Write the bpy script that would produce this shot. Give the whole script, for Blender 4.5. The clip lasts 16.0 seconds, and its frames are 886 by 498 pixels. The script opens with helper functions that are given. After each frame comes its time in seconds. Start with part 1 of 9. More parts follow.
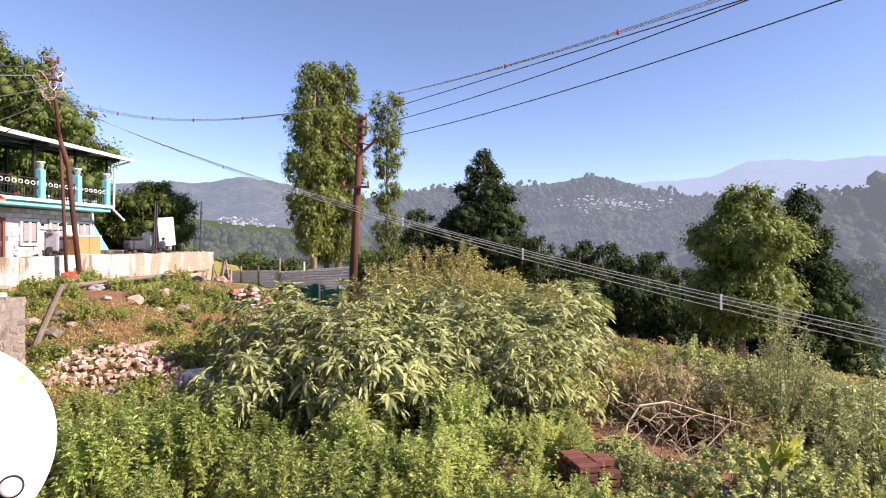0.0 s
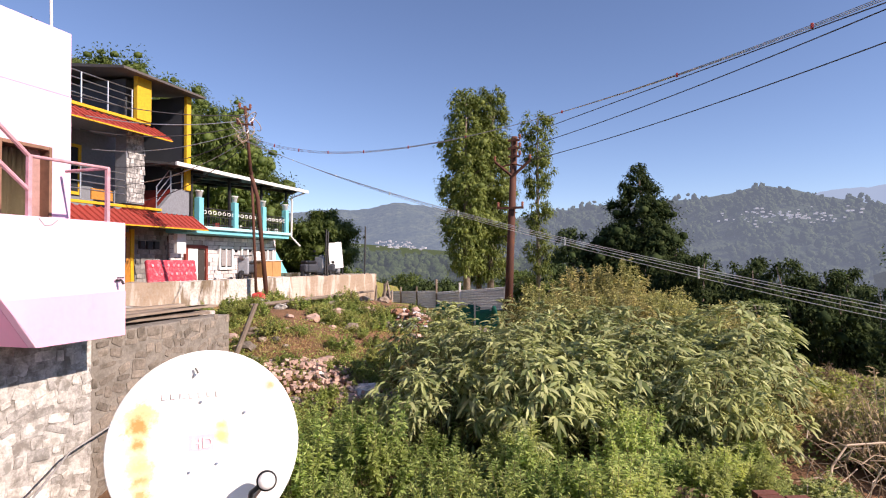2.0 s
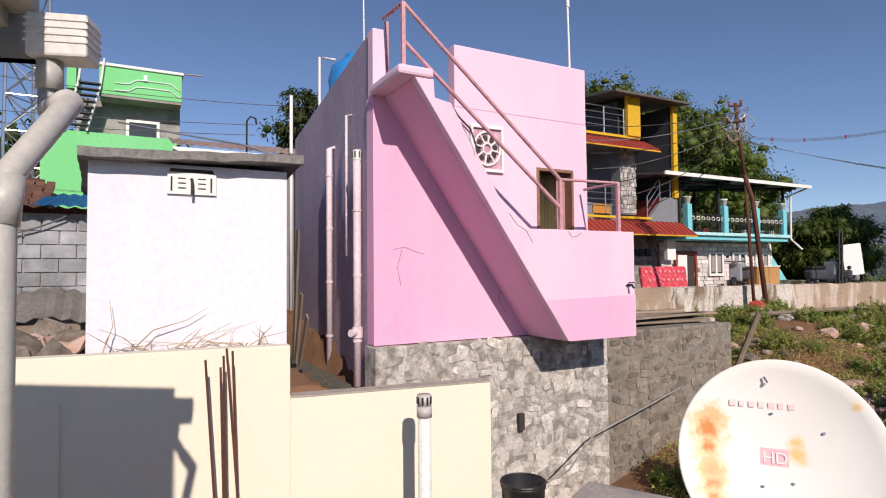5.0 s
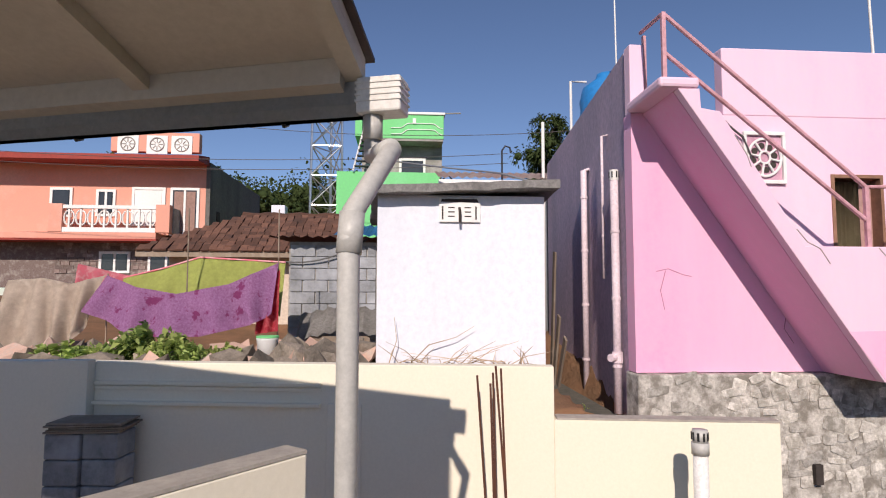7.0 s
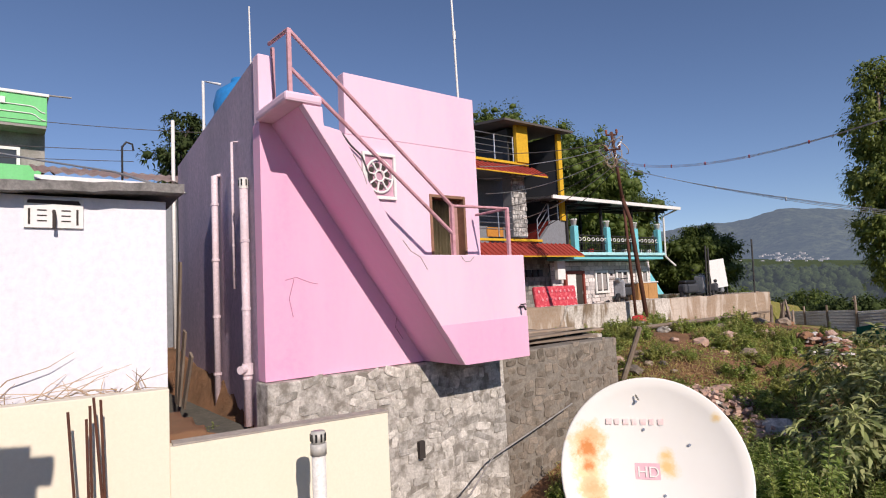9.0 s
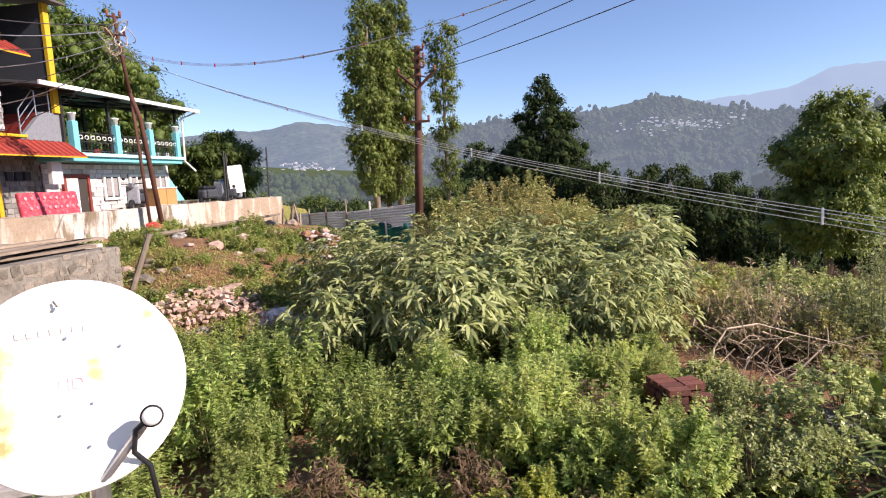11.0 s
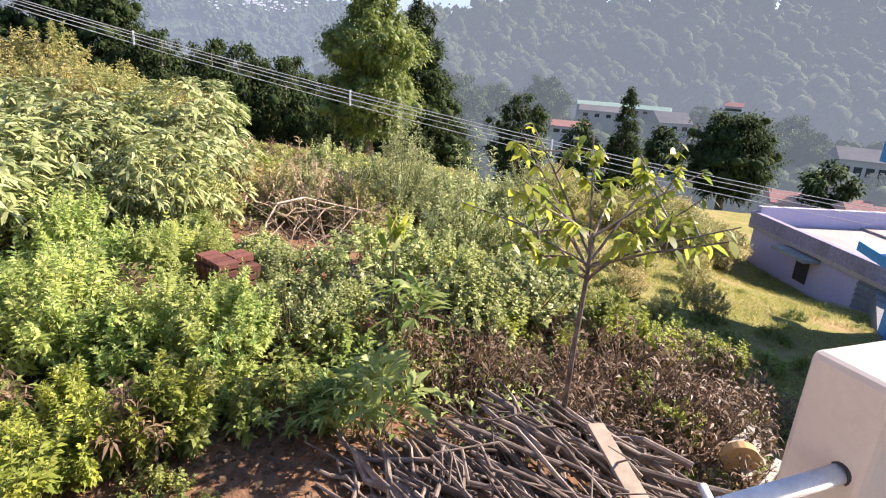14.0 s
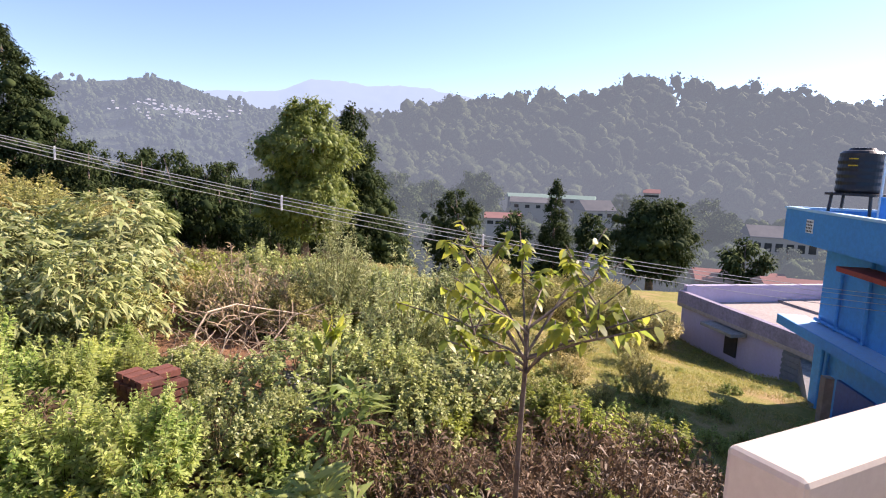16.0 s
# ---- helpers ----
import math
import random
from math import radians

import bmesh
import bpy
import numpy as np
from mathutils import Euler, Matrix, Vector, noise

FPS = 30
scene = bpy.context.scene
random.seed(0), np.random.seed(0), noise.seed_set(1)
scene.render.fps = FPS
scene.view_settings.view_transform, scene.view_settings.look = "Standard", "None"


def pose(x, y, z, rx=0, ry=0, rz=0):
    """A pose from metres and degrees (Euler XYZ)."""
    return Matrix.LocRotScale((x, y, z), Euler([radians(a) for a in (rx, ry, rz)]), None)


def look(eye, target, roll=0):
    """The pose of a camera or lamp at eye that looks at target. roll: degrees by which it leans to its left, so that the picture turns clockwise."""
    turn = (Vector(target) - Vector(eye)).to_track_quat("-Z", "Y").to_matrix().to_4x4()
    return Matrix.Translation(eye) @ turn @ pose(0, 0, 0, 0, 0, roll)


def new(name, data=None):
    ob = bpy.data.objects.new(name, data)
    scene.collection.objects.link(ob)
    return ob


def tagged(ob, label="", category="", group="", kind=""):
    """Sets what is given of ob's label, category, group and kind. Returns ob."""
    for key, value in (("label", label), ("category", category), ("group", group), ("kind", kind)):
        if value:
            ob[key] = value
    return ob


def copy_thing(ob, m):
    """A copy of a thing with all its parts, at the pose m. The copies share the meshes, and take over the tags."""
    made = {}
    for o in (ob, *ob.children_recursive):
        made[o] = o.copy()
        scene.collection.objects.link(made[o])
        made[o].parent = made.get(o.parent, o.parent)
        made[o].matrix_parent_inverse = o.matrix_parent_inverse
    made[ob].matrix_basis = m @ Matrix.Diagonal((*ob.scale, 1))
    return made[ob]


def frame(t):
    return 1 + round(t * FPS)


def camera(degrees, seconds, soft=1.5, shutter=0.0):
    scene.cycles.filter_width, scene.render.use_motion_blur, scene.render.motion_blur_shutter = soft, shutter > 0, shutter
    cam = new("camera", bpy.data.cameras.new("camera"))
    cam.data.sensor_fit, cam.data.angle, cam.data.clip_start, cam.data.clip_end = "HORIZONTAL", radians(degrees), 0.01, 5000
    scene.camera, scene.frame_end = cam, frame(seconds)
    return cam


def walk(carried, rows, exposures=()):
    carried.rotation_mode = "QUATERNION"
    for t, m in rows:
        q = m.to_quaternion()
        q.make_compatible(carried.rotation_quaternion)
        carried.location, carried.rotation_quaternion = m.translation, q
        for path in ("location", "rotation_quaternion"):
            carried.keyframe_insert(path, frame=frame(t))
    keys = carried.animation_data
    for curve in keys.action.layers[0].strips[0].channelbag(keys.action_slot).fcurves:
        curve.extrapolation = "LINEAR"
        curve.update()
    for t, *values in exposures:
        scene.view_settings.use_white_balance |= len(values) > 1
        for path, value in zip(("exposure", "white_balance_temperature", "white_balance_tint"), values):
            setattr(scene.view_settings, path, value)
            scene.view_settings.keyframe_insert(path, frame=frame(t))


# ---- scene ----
cam = camera(74.7, 16.0, 1.1)

# The camera: seconds, eye, target, roll.
PATH = [
    (0, (0.416, 0.263, 3.822), (0.336, 2.261, 3.795), 0.61),
    (0.5, (0.444, 0.264, 3.817), (0.296, 2.258, 3.812), 0.29),
    (1, (0.428, 0.25, 3.83), (0.175, 2.234, 3.842), 0.05),
    (1.5, (0.306, 0.234, 3.823), (-0.099, 2.192, 3.851), -0.10),
    (2, (0.232, 0.214, 3.816), (-0.347, 2.128, 3.858), -0.24),
    (2.5, (0.181, 0.171, 3.828), (-0.575, 2.022, 3.883), -0.31),
    (3, (0.131, 0.131, 3.832), (-0.825, 1.887, 3.899), -0.49),
    (3.5, (0.106, 0.111, 3.822), (-1.065, 1.731, 3.897), -0.59),
    (4, (0.075, 0.096, 3.813), (-1.323, 1.524, 3.884), -0.53),
    (4.5, (0.056, 0.09, 3.813), (-1.531, 1.304, 3.88), -0.62),
    (5, (0.04, 0.069, 3.809), (-1.724, 1.01, 3.884), -0.51),
    (5.2, (0.028, 0.049, 3.812), (-1.802, 0.852, 3.894), -0.44),
    (5.7, (0.018, 0.014, 3.81), (-1.915, 0.516, 3.91), -0.25),
    (6.25, (0.023, -0.026, 3.809), (-1.958, 0.216, 3.935), 0.02),
    (6.8, (0.033, -0.05, 3.81), (-1.957, 0.078, 3.96), 0.18),
    (7.3, (0.036, -0.04, 3.813), (-1.947, 0.162, 3.976), 0.09),
    (7.5, (0.034, -0.028, 3.815), (-1.941, 0.243, 3.981), -0.01),
    (8, (0.034, 0.018, 3.815), (-1.886, 0.55, 3.987), -0.56),
    (8.5, (0.035, 0.064, 3.822), (-1.758, 0.933, 3.994), -1.51),
    (9, (0.055, 0.132, 3.833), (-1.516, 1.36, 3.984), -2.77),
    (9.5, (0.098, 0.178, 3.833), (-1.227, 1.673, 3.932), -3.72),
    (9.7, (0.107, 0.193, 3.828), (-1.084, 1.798, 3.889), -4.11),
    (10.2, (0.151, 0.25, 3.815), (-0.712, 2.054, 3.786), -4.41),
    (10.75, (0.214, 0.323, 3.786), (-0.261, 2.259, 3.614), -3.50),
    (11.3, (0.282, 0.37, 3.748), (0.192, 2.342, 3.425), -1.77),
    (11.8, (0.34, 0.357, 3.714), (0.569, 2.295, 3.274), 0.14),
    (12, (0.362, 0.337, 3.701), (0.709, 2.248, 3.222), 0.92),
    (12.5, (0.409, 0.353, 3.683), (1.006, 2.177, 3.122), 2.41),
    (13, (0.469, 0.376, 3.67), (1.254, 2.108, 3.049), 3.46),
    (13.5, (0.484, 0.37, 3.666), (1.41, 2.023, 3.026), 4.10),
    (14, (0.504, 0.369, 3.674), (1.538, 1.967, 3.057), 4.22),
    (14.5, (0.501, 0.363, 3.685), (1.623, 1.924, 3.133), 3.93),
    (15, (0.53, 0.358, 3.698), (1.72, 1.897, 3.232), 3.36),
    (15.5, (0.559, 0.352, 3.707), (1.783, 1.889, 3.33), 2.69),
    (16, (0.546, 0.348, 3.714), (1.773, 1.9, 3.421), 2.12),
]
EXPOSURES = (
    (0, 0.96, 7050, 28), (1, 0.82, 7050, 27), (2, 0.58, 6950, 25), (3, 0.28, 6800, 21), (3.6, 0.13, 6750, 19), (4.5, 0.03, 6750, 19), (5, -0.1, 6750, 19),
    (8.7, -0.12, 6750, 19), (9.4, -0.06, 6750, 20), (9.8, 0.12, 6750, 20), (11.7, 1.12, 6850, 23), (12.4, 1.42, 6800, 22), (14, 1.48, 6800, 22), (15, 1.35, 6900, 24), (16, 1.2, 7000, 28))
walk(cam, [(t, look(eye, target, roll)) for t, eye, target, roll in PATH], EXPOSURES)

# ---- daylight ----
SUN = Vector((0.823, -0.160, 0.545)).normalized()
world = bpy.data.worlds.new("sky")
scene.world = world
world.use_nodes = True
wn = world.node_tree.nodes
wn.clear()
sky = wn.new("ShaderNodeTexSky")
sky.sky_type, sky.sun_disc = "NISHITA", False
sky.sun_elevation, sky.sun_rotation = math.asin(SUN.z), math.atan2(SUN.x, SUN.y)
sky.altitude, sky.air_density, sky.dust_density, sky.ozone_density = 2000, 1.0, 0.5, 4.0
bgn = wn.new("ShaderNodeBackground")
bgn.inputs["Strength"].default_value = 0.113
outn = wn.new("ShaderNodeOutputWorld")
world.node_tree.links.new(sky.outputs[0], bgn.inputs[0])
world.node_tree.links.new(bgn.outputs[0], outn.inputs[0])
sun = new("sun", bpy.data.lights.new("sun", "SUN"))
sun.data.energy, sun.data.angle, sun.data.color = 5.0, radians(0.55), (1.0, 0.93, 0.82)
sun.matrix_world = look(SUN * 50, (0, 0, 0))


# ---- materials ----
def nodes_of(name):
    m = bpy.data.materials.new(name)
    m.use_nodes = True
    t = m.node_tree
    return m, t, t.nodes["Principled BSDF"], t.links


def noise_node(t, vec, scale, detail=4.0, rough=0.55):
    n = t.nodes.new("ShaderNodeTexNoise")
    n.inputs["Scale"].default_value, n.inputs["Detail"].default_value, n.inputs["Roughness"].default_value = scale, detail, rough
    t.links.new(vec, n.inputs["Vector"])
    return n.outputs["Fac"]


def ramp(t, fac, lo, hi):
    n = t.nodes.new("ShaderNodeMapRange")
    n.inputs["From Min"].default_value, n.inputs["From Max"].default_value = lo, hi
    t.links.new(fac, n.inputs["Value"])
    return n.outputs["Result"]


def mixcol(t, fac, a, b):
    n = t.nodes.new("ShaderNodeMix")
    n.data_type = "RGBA"
    for sock, v in ((n.inputs[0], fac), (n.inputs[6], a), (n.inputs[7], b)):
        if isinstance(v, tuple):
            sock.default_value = (*v, 1.0)
        elif isinstance(v, (int, float)):
            sock.default_value = v
        else:
            t.links.new(v, sock)
    return n.outputs[2]


def where_node(t, local=False):
    if local:
        return t.nodes.new("ShaderNodeTexCoord").outputs["Object"]
    return t.nodes.new("ShaderNodeNewGeometry").outputs["Position"]


def mat(name, col, stain=None, rough=0.8, big=0.8, small=14.0, lo=0.5, hi=0.75, bump=0.25, metal=0.0, local=False, vary=0.0, spec=0.4, streak=False, depth=0.01, grain=0.28):
    """A surface with a base colour, large stains of a second colour, fine grain and relief."""
    m, t, bsdf, links = nodes_of(name)
    vec = where_node(t, local)
    if streak:
        mp = t.nodes.new("ShaderNodeMapping")
        mp.inputs["Scale"].default_value = (1, 1, 0.22)
        links.new(vec, mp.inputs["Vector"])
        vec2 = mp.outputs[0]
    else:
        vec2 = vec
    stain = stain or tuple(c * 0.7 for c in col)
    large = ramp(t, noise_node(t, vec2, big, 5.0, 0.62), lo, hi)
    fine = noise_node(t, vec, small, 6.0, 0.7)
    c = mixcol(t, large, col, stain)
    c = mixcol(t, ramp(t, fine, 0.35, 0.9), c, tuple(v * (1 - grain) for v in stain))
    if vary:
        rnd = t.nodes.new("ShaderNodeObjectInfo").outputs["Random"]
        isl = t.nodes.new("ShaderNodeNewGeometry").outputs["Random Per Island"]
        add = t.nodes.new("ShaderNodeMath")
        add.operation = "ADD"
        links.new(rnd, add.inputs[0])
        links.new(isl, add.inputs[1])
        fr = t.nodes.new("ShaderNodeMath")
        fr.operation = "FRACT"
        links.new(add.outputs[0], fr.inputs[0])
        hsv = t.nodes.new("ShaderNodeHueSaturation")
        links.new(ramp(t, fr.outputs[0], 0, 1), hsv.inputs["Value"])
        mr = hsv.inputs["Value"].links[0].from_node
        mr.inputs["To Min"].default_value, mr.inputs["To Max"].default_value = 1 - vary, 1 + vary
        links.new(c, hsv.inputs["Color"])
        c = hsv.outputs[0]
    links.new(c, bsdf.inputs["Base Color"])
    bsdf.inputs["Roughness"].default_value, bsdf.inputs["Metallic"].default_value = rough, metal
    bsdf.inputs["Specular IOR Level"].default_value = spec
    b = t.nodes.new("ShaderNodeBump")
    b.inputs["Strength"].default_value, b.inputs["Distance"].default_value = bump, depth
    links.new(fine, b.inputs["Height"])
    links.new(b.outputs[0], bsdf.inputs["Normal"])
    return m


def leaf_mat(name, cols, through_light=0.4, rough=0.55, patch=0.7, spec=0.35):
    """Leaves: three greens mixed leaf by leaf and in patches, with light coming through them."""
    m, t, bsdf, links = nodes_of(name)
    geo = t.nodes.new("ShaderNodeNewGeometry")
    rnd = geo.outputs["Random Per Island"]
    obj = t.nodes.new("ShaderNodeObjectInfo").outputs["Random"]
    c = mixcol(t, rnd, cols[0], cols[1])
    pn = ramp(t, noise_node(t, geo.outputs["Position"], patch, 3.0), 0.4, 0.7)
    c = mixcol(t, pn, c, cols[2])
    hsv = t.nodes.new("ShaderNodeHueSaturation")
    mr = t.nodes.new("ShaderNodeMapRange")
    mr.inputs["To Min"].default_value, mr.inputs["To Max"].default_value = 0.8, 1.2
    links.new(obj, mr.inputs["Value"])
    links.new(mr.outputs[0], hsv.inputs["Value"])
    links.new(c, hsv.inputs["Color"])
    c = hsv.outputs[0]
    links.new(c, bsdf.inputs["Base Color"])
    bsdf.inputs["Roughness"].default_value = rough
    bsdf.inputs["Specular IOR Level"].default_value = spec
    tr = t.nodes.new("ShaderNodeBsdfTranslucent")
    links.new(c, tr.inputs["Color"])
    mx = t.nodes.new("ShaderNodeMixShader")
    mx.inputs[0].default_value = through_light
    links.new(bsdf.outputs[0], mx.inputs[1])
    links.new(tr.outputs[0], mx.inputs[2])
    links.new(mx.outputs[0], t.nodes["Material Output"].inputs["Surface"])
    return m


def painted_haze_mat(name, col, col2, haze_glow, haze_share, scale=0.02, relief=0.0):
    """A far backdrop with haze painted in: a share of bluish glow mixed over the surface."""
    m, t, bsdf, links = nodes_of(name)
    geo = t.nodes.new("ShaderNodeNewGeometry")
    c = mixcol(t, ramp(t, noise_node(t, geo.outputs["Position"], scale, 8.0, 0.7), 0.35, 0.68), col, col2)
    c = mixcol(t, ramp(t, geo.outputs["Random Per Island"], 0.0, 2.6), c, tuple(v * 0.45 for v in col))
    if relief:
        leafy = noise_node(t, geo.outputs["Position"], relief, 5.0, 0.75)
        # Hollows of the bump are also darkened in the colour.
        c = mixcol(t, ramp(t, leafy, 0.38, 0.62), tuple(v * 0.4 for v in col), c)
        b = t.nodes.new("ShaderNodeBump")
        b.inputs["Strength"].default_value, b.inputs["Distance"].default_value = 1.0, 0.5 / relief
        links.new(leafy, b.inputs["Height"])
        links.new(b.outputs[0], bsdf.inputs["Normal"])
    links.new(c, bsdf.inputs["Base Color"])
    bsdf.inputs["Roughness"].default_value = 0.95
    bsdf.inputs["Specular IOR Level"].default_value = 0.05
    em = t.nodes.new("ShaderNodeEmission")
    em.inputs["Color"].default_value = (*haze_glow, 1)
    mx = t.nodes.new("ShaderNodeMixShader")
    mx.inputs[0].default_value = haze_share
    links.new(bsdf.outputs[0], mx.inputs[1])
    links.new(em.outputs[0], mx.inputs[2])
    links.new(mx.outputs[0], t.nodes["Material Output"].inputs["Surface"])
    return m


PINK = mat("pink_limewash", (0.78, 0.36, 0.55), (0.84, 0.50, 0.66), 0.85, grain=0.1, big=0.9, lo=0.35, hi=0.75, bump=0.15, streak=True)
PINK_PALE = mat("pale_pink_limewash", (0.78, 0.50, 0.65), (0.84, 0.62, 0.72), 0.85, grain=0.1, big=1.1, lo=0.4, hi=0.8, bump=0.15, streak=True)
# The house pink greyed for its shaded side, plus grey weather stains.
PINK_GREY = mat("shade_greyed_stained_pink", (0.66, 0.50, 0.60), (0.40, 0.34, 0.41), 0.9, big=0.8, lo=0.42, hi=0.7, bump=0.2, streak=True)
PINK_PIPE = mat("pink_painted_pipe", (0.80, 0.66, 0.71), rough=0.6, small=30, bump=0.05)
PINK_RAIL = mat("pink_painted_iron", (0.66, 0.36, 0.42), (0.45, 0.22, 0.22), 0.6, big=3, bump=0.1)
WHITE = mat("white_limewash", (0.80, 0.80, 0.84), (0.60, 0.64, 0.72), 0.85, grain=0.04, big=1.1, lo=0.48, hi=0.8, bump=0.2, streak=True)
CREAM = mat("cream_paint", (0.80, 0.74, 0.60), (0.76, 0.70, 0.56), 0.7, grain=0.05, big=0.6, lo=0.5, hi=0.85, small=40, bump=0.06)
CREAM_TOP = mat("dusty_cap", (0.42, 0.38, 0.33), (0.30, 0.27, 0.24), 0.9, big=3, bump=0.2)
TAUPE = mat("cream_parapet_paint", (0.56, 0.50, 0.43), (0.50, 0.44, 0.37), 0.75, grain=0.06, big=1.2, small=50, bump=0.08)
STONE = mat("grey_field_stone", (0.66, 0.63, 0.58), (0.34, 0.32, 0.28), 0.92, big=7.0, small=34, lo=0.44, hi=0.6, bump=0.7, vary=0.34, depth=0.02)
STONE_DARK = mat("dark_field_stone", (0.31, 0.26, 0.21), (0.13, 0.11, 0.085), 0.92, big=6.0, small=30, lo=0.4, hi=0.7, bump=0.5, vary=0.3, depth=0.02)
MORTAR = mat("pale_mortar", (0.64, 0.61, 0.56), (0.24, 0.22, 0.19), 0.95, big=5.0, small=30, lo=0.42, hi=0.6, bump=0.5, depth=0.02)
MORTAR_DARK = mat("dark_mortar", (0.28, 0.25, 0.21), (0.15, 0.13, 0.105), 0.95, big=4.0, small=22, bump=0.5, depth=0.02)
PLASTER_OLD = mat("peeling_white_plaster", (0.72, 0.68, 0.62), (0.24, 0.18, 0.12), 0.9, big=2.2, small=16, lo=0.48, hi=0.58, bump=0.7, depth=0.03, streak=True)
PLASTER_BROWN = mat("brown_weathered_plaster", (0.34, 0.24, 0.16), (0.58, 0.50, 0.42), 0.92, big=2.4, small=16, lo=0.5, hi=0.6, bump=0.8, depth=0.03, streak=True)
CONCRETE = mat("grey_concrete", (0.40, 0.38, 0.36), (0.22, 0.21, 0.19), 0.92, big=1.6, small=20, lo=0.42, hi=0.7, bump=0.35)
SLATE = mat("mossy_slab_edge", (0.26, 0.25, 0.24), (0.09, 0.09, 0.085), 0.95, big=3, small=25, bump=0.5)
BLOCKWORK = mat("grey_cement_block", (0.19, 0.20, 0.21), (0.46, 0.48, 0.52), 0.9, big=1.2, small=18, lo=0.45, hi=0.65, bump=0.4, vary=0.12)
PVC = mat("grey_pvc", (0.50, 0.49, 0.46), (0.45, 0.44, 0.42), 0.45, small=40, bump=0.03)
PVC_WHITE = mat("white_pvc", (0.80, 0.79, 0.76), (0.66, 0.63, 0.58), 0.4, small=40, bump=0.03)
CEILING = mat("cream_soffit", (0.56, 0.50, 0.42), (0.50, 0.44, 0.36), 0.8, grain=0.1, big=1.5, small=30, bump=0.1)
SHEET = mat("corrugated_steel", (0.66, 0.68, 0.70), (0.52, 0.52, 0.52), 0.42, metal=0.35, big=1.5, bump=0.1)
RUSTY = mat("rusted_iron", (0.085, 0.035, 0.025), (0.16, 0.06, 0.03), 0.85, big=4, small=30, bump=0.3)
DARK_IRON = mat("black_iron", (0.02, 0.02, 0.022), (0.05, 0.045, 0.04), 0.55, big=4, bump=0.1)
STEEL = mat("bright_steel", (0.62, 0.62, 0.62), (0.45, 0.45, 0.45), 0.3, metal=0.9, bump=0.03)
DISH = mat("white_dish_enamel", (0.82, 0.81, 0.77), (0.78, 0.76, 0.71), 0.45, grain=0.03, big=2, small=60, bump=0.03)
PINK_FAINT = mat("worn_pink_print", (0.82, 0.60, 0.60), (0.82, 0.78, 0.74), 0.5, big=30, small=60, bump=0.0, grain=0.0)
PINK_INK = mat("pale_pink_print", (0.78, 0.44, 0.50), (0.80, 0.52, 0.56), 0.5, big=20, small=60, bump=0.0, grain=0.0)
BLACK_PLASTIC = mat("black_plastic", (0.018, 0.018, 0.02), (0.03, 0.03, 0.03), 0.45, bump=0.05)
WOOD = mat("weathered_wood", (0.22, 0.165, 0.12), (0.36, 0.30, 0.24), 0.9, big=5, small=30, bump=0.5, vary=0.35)
BARK = mat("grey_bark", (0.13, 0.095, 0.075), (0.29, 0.235, 0.19), 0.92, big=5, small=28, lo=0.4, hi=0.65, bump=0.6, vary=0.35)
TWIG = mat("dry_twig", (0.36, 0.26, 0.17), (0.54, 0.43, 0.30), 0.9, big=4, small=30, bump=0.2, vary=0.35)
BRICK = mat("red_brick", (0.36, 0.14, 0.09), (0.22, 0.085, 0.06), 0.92, big=5, small=30, bump=0.5, vary=0.25)
BRICK_PALE = mat("pale_broken_brick", (0.56, 0.35, 0.27), (0.48, 0.40, 0.34), 0.92, big=6, small=30, bump=0.4, vary=0.25)
YELLOW = mat("yellow_paint", (0.70, 0.42, 0.02), (0.60, 0.34, 0.02), 0.7, bump=0.08)
RED_PAINT = mat("red_roof_paint", (0.35, 0.05, 0.035), (0.25, 0.036, 0.026), 0.7, bump=0.1)
DARK_WALL = mat("dark_slate_paint", (0.045, 0.05, 0.062), (0.065, 0.07, 0.08), 0.75, bump=0.08)
MID_GREY = mat("grey_paint", (0.22, 0.235, 0.26), (0.18, 0.19, 0.21), 0.8, bump=0.1)
TURQ = mat("turquoise_paint", (0.16, 0.58, 0.66), (0.24, 0.66, 0.72), 0.65, bump=0.08)
BLUE = mat("bright_blue_paint", (0.03, 0.29, 0.66), (0.04, 0.24, 0.55), 0.6, big=0.7, lo=0.4, hi=0.8, bump=0.08, streak=True)
BLUE_PALE = mat("pale_blue_paint", (0.30, 0.58, 0.80), (0.5, 0.66, 0.8), 0.65, bump=0.1)
LILAC = mat("lilac_paint", (0.47, 0.42, 0.60), (0.56, 0.52, 0.64), 0.85, big=0.9, lo=0.4, hi=0.75, bump=0.2, streak=True)
ROOF_DUST = mat("dusty_concrete_roof", (0.44, 0.38, 0.34), (0.30, 0.26, 0.24), 0.95, big=0.7, small=12, bump=0.3)
SALMON = mat("salmon_paint", (0.74, 0.33, 0.24), (0.78, 0.42, 0.33), 0.8, bump=0.1)
GREEN_PAINT = mat("mint_green_paint", (0.16, 0.62, 0.22), (0.22, 0.68, 0.30), 0.75, big=0.8, bump=0.1, streak=True)
WHITE_TRIM = mat("white_trim", (0.80, 0.80, 0.78), (0.70, 0.70, 0.68), 0.6, grain=0.08, bump=0.05)
ROOF_TILE = mat("old_clay_tile", (0.15, 0.07, 0.045), (0.07, 0.042, 0.035), 0.92, big=4, small=20, bump=0.5, vary=0.35)
TILE_PALE = mat("stone_cladding_pale", (0.76, 0.71, 0.69), (0.56, 0.50, 0.49), 0.8, big=5, small=25, bump=0.3, vary=0.28)
TILE_DARK = mat("stone_cladding_dark", (0.16, 0.10, 0.09), (0.42, 0.38, 0.34), 0.8, big=6, small=25, bump=0.3, vary=0.4)
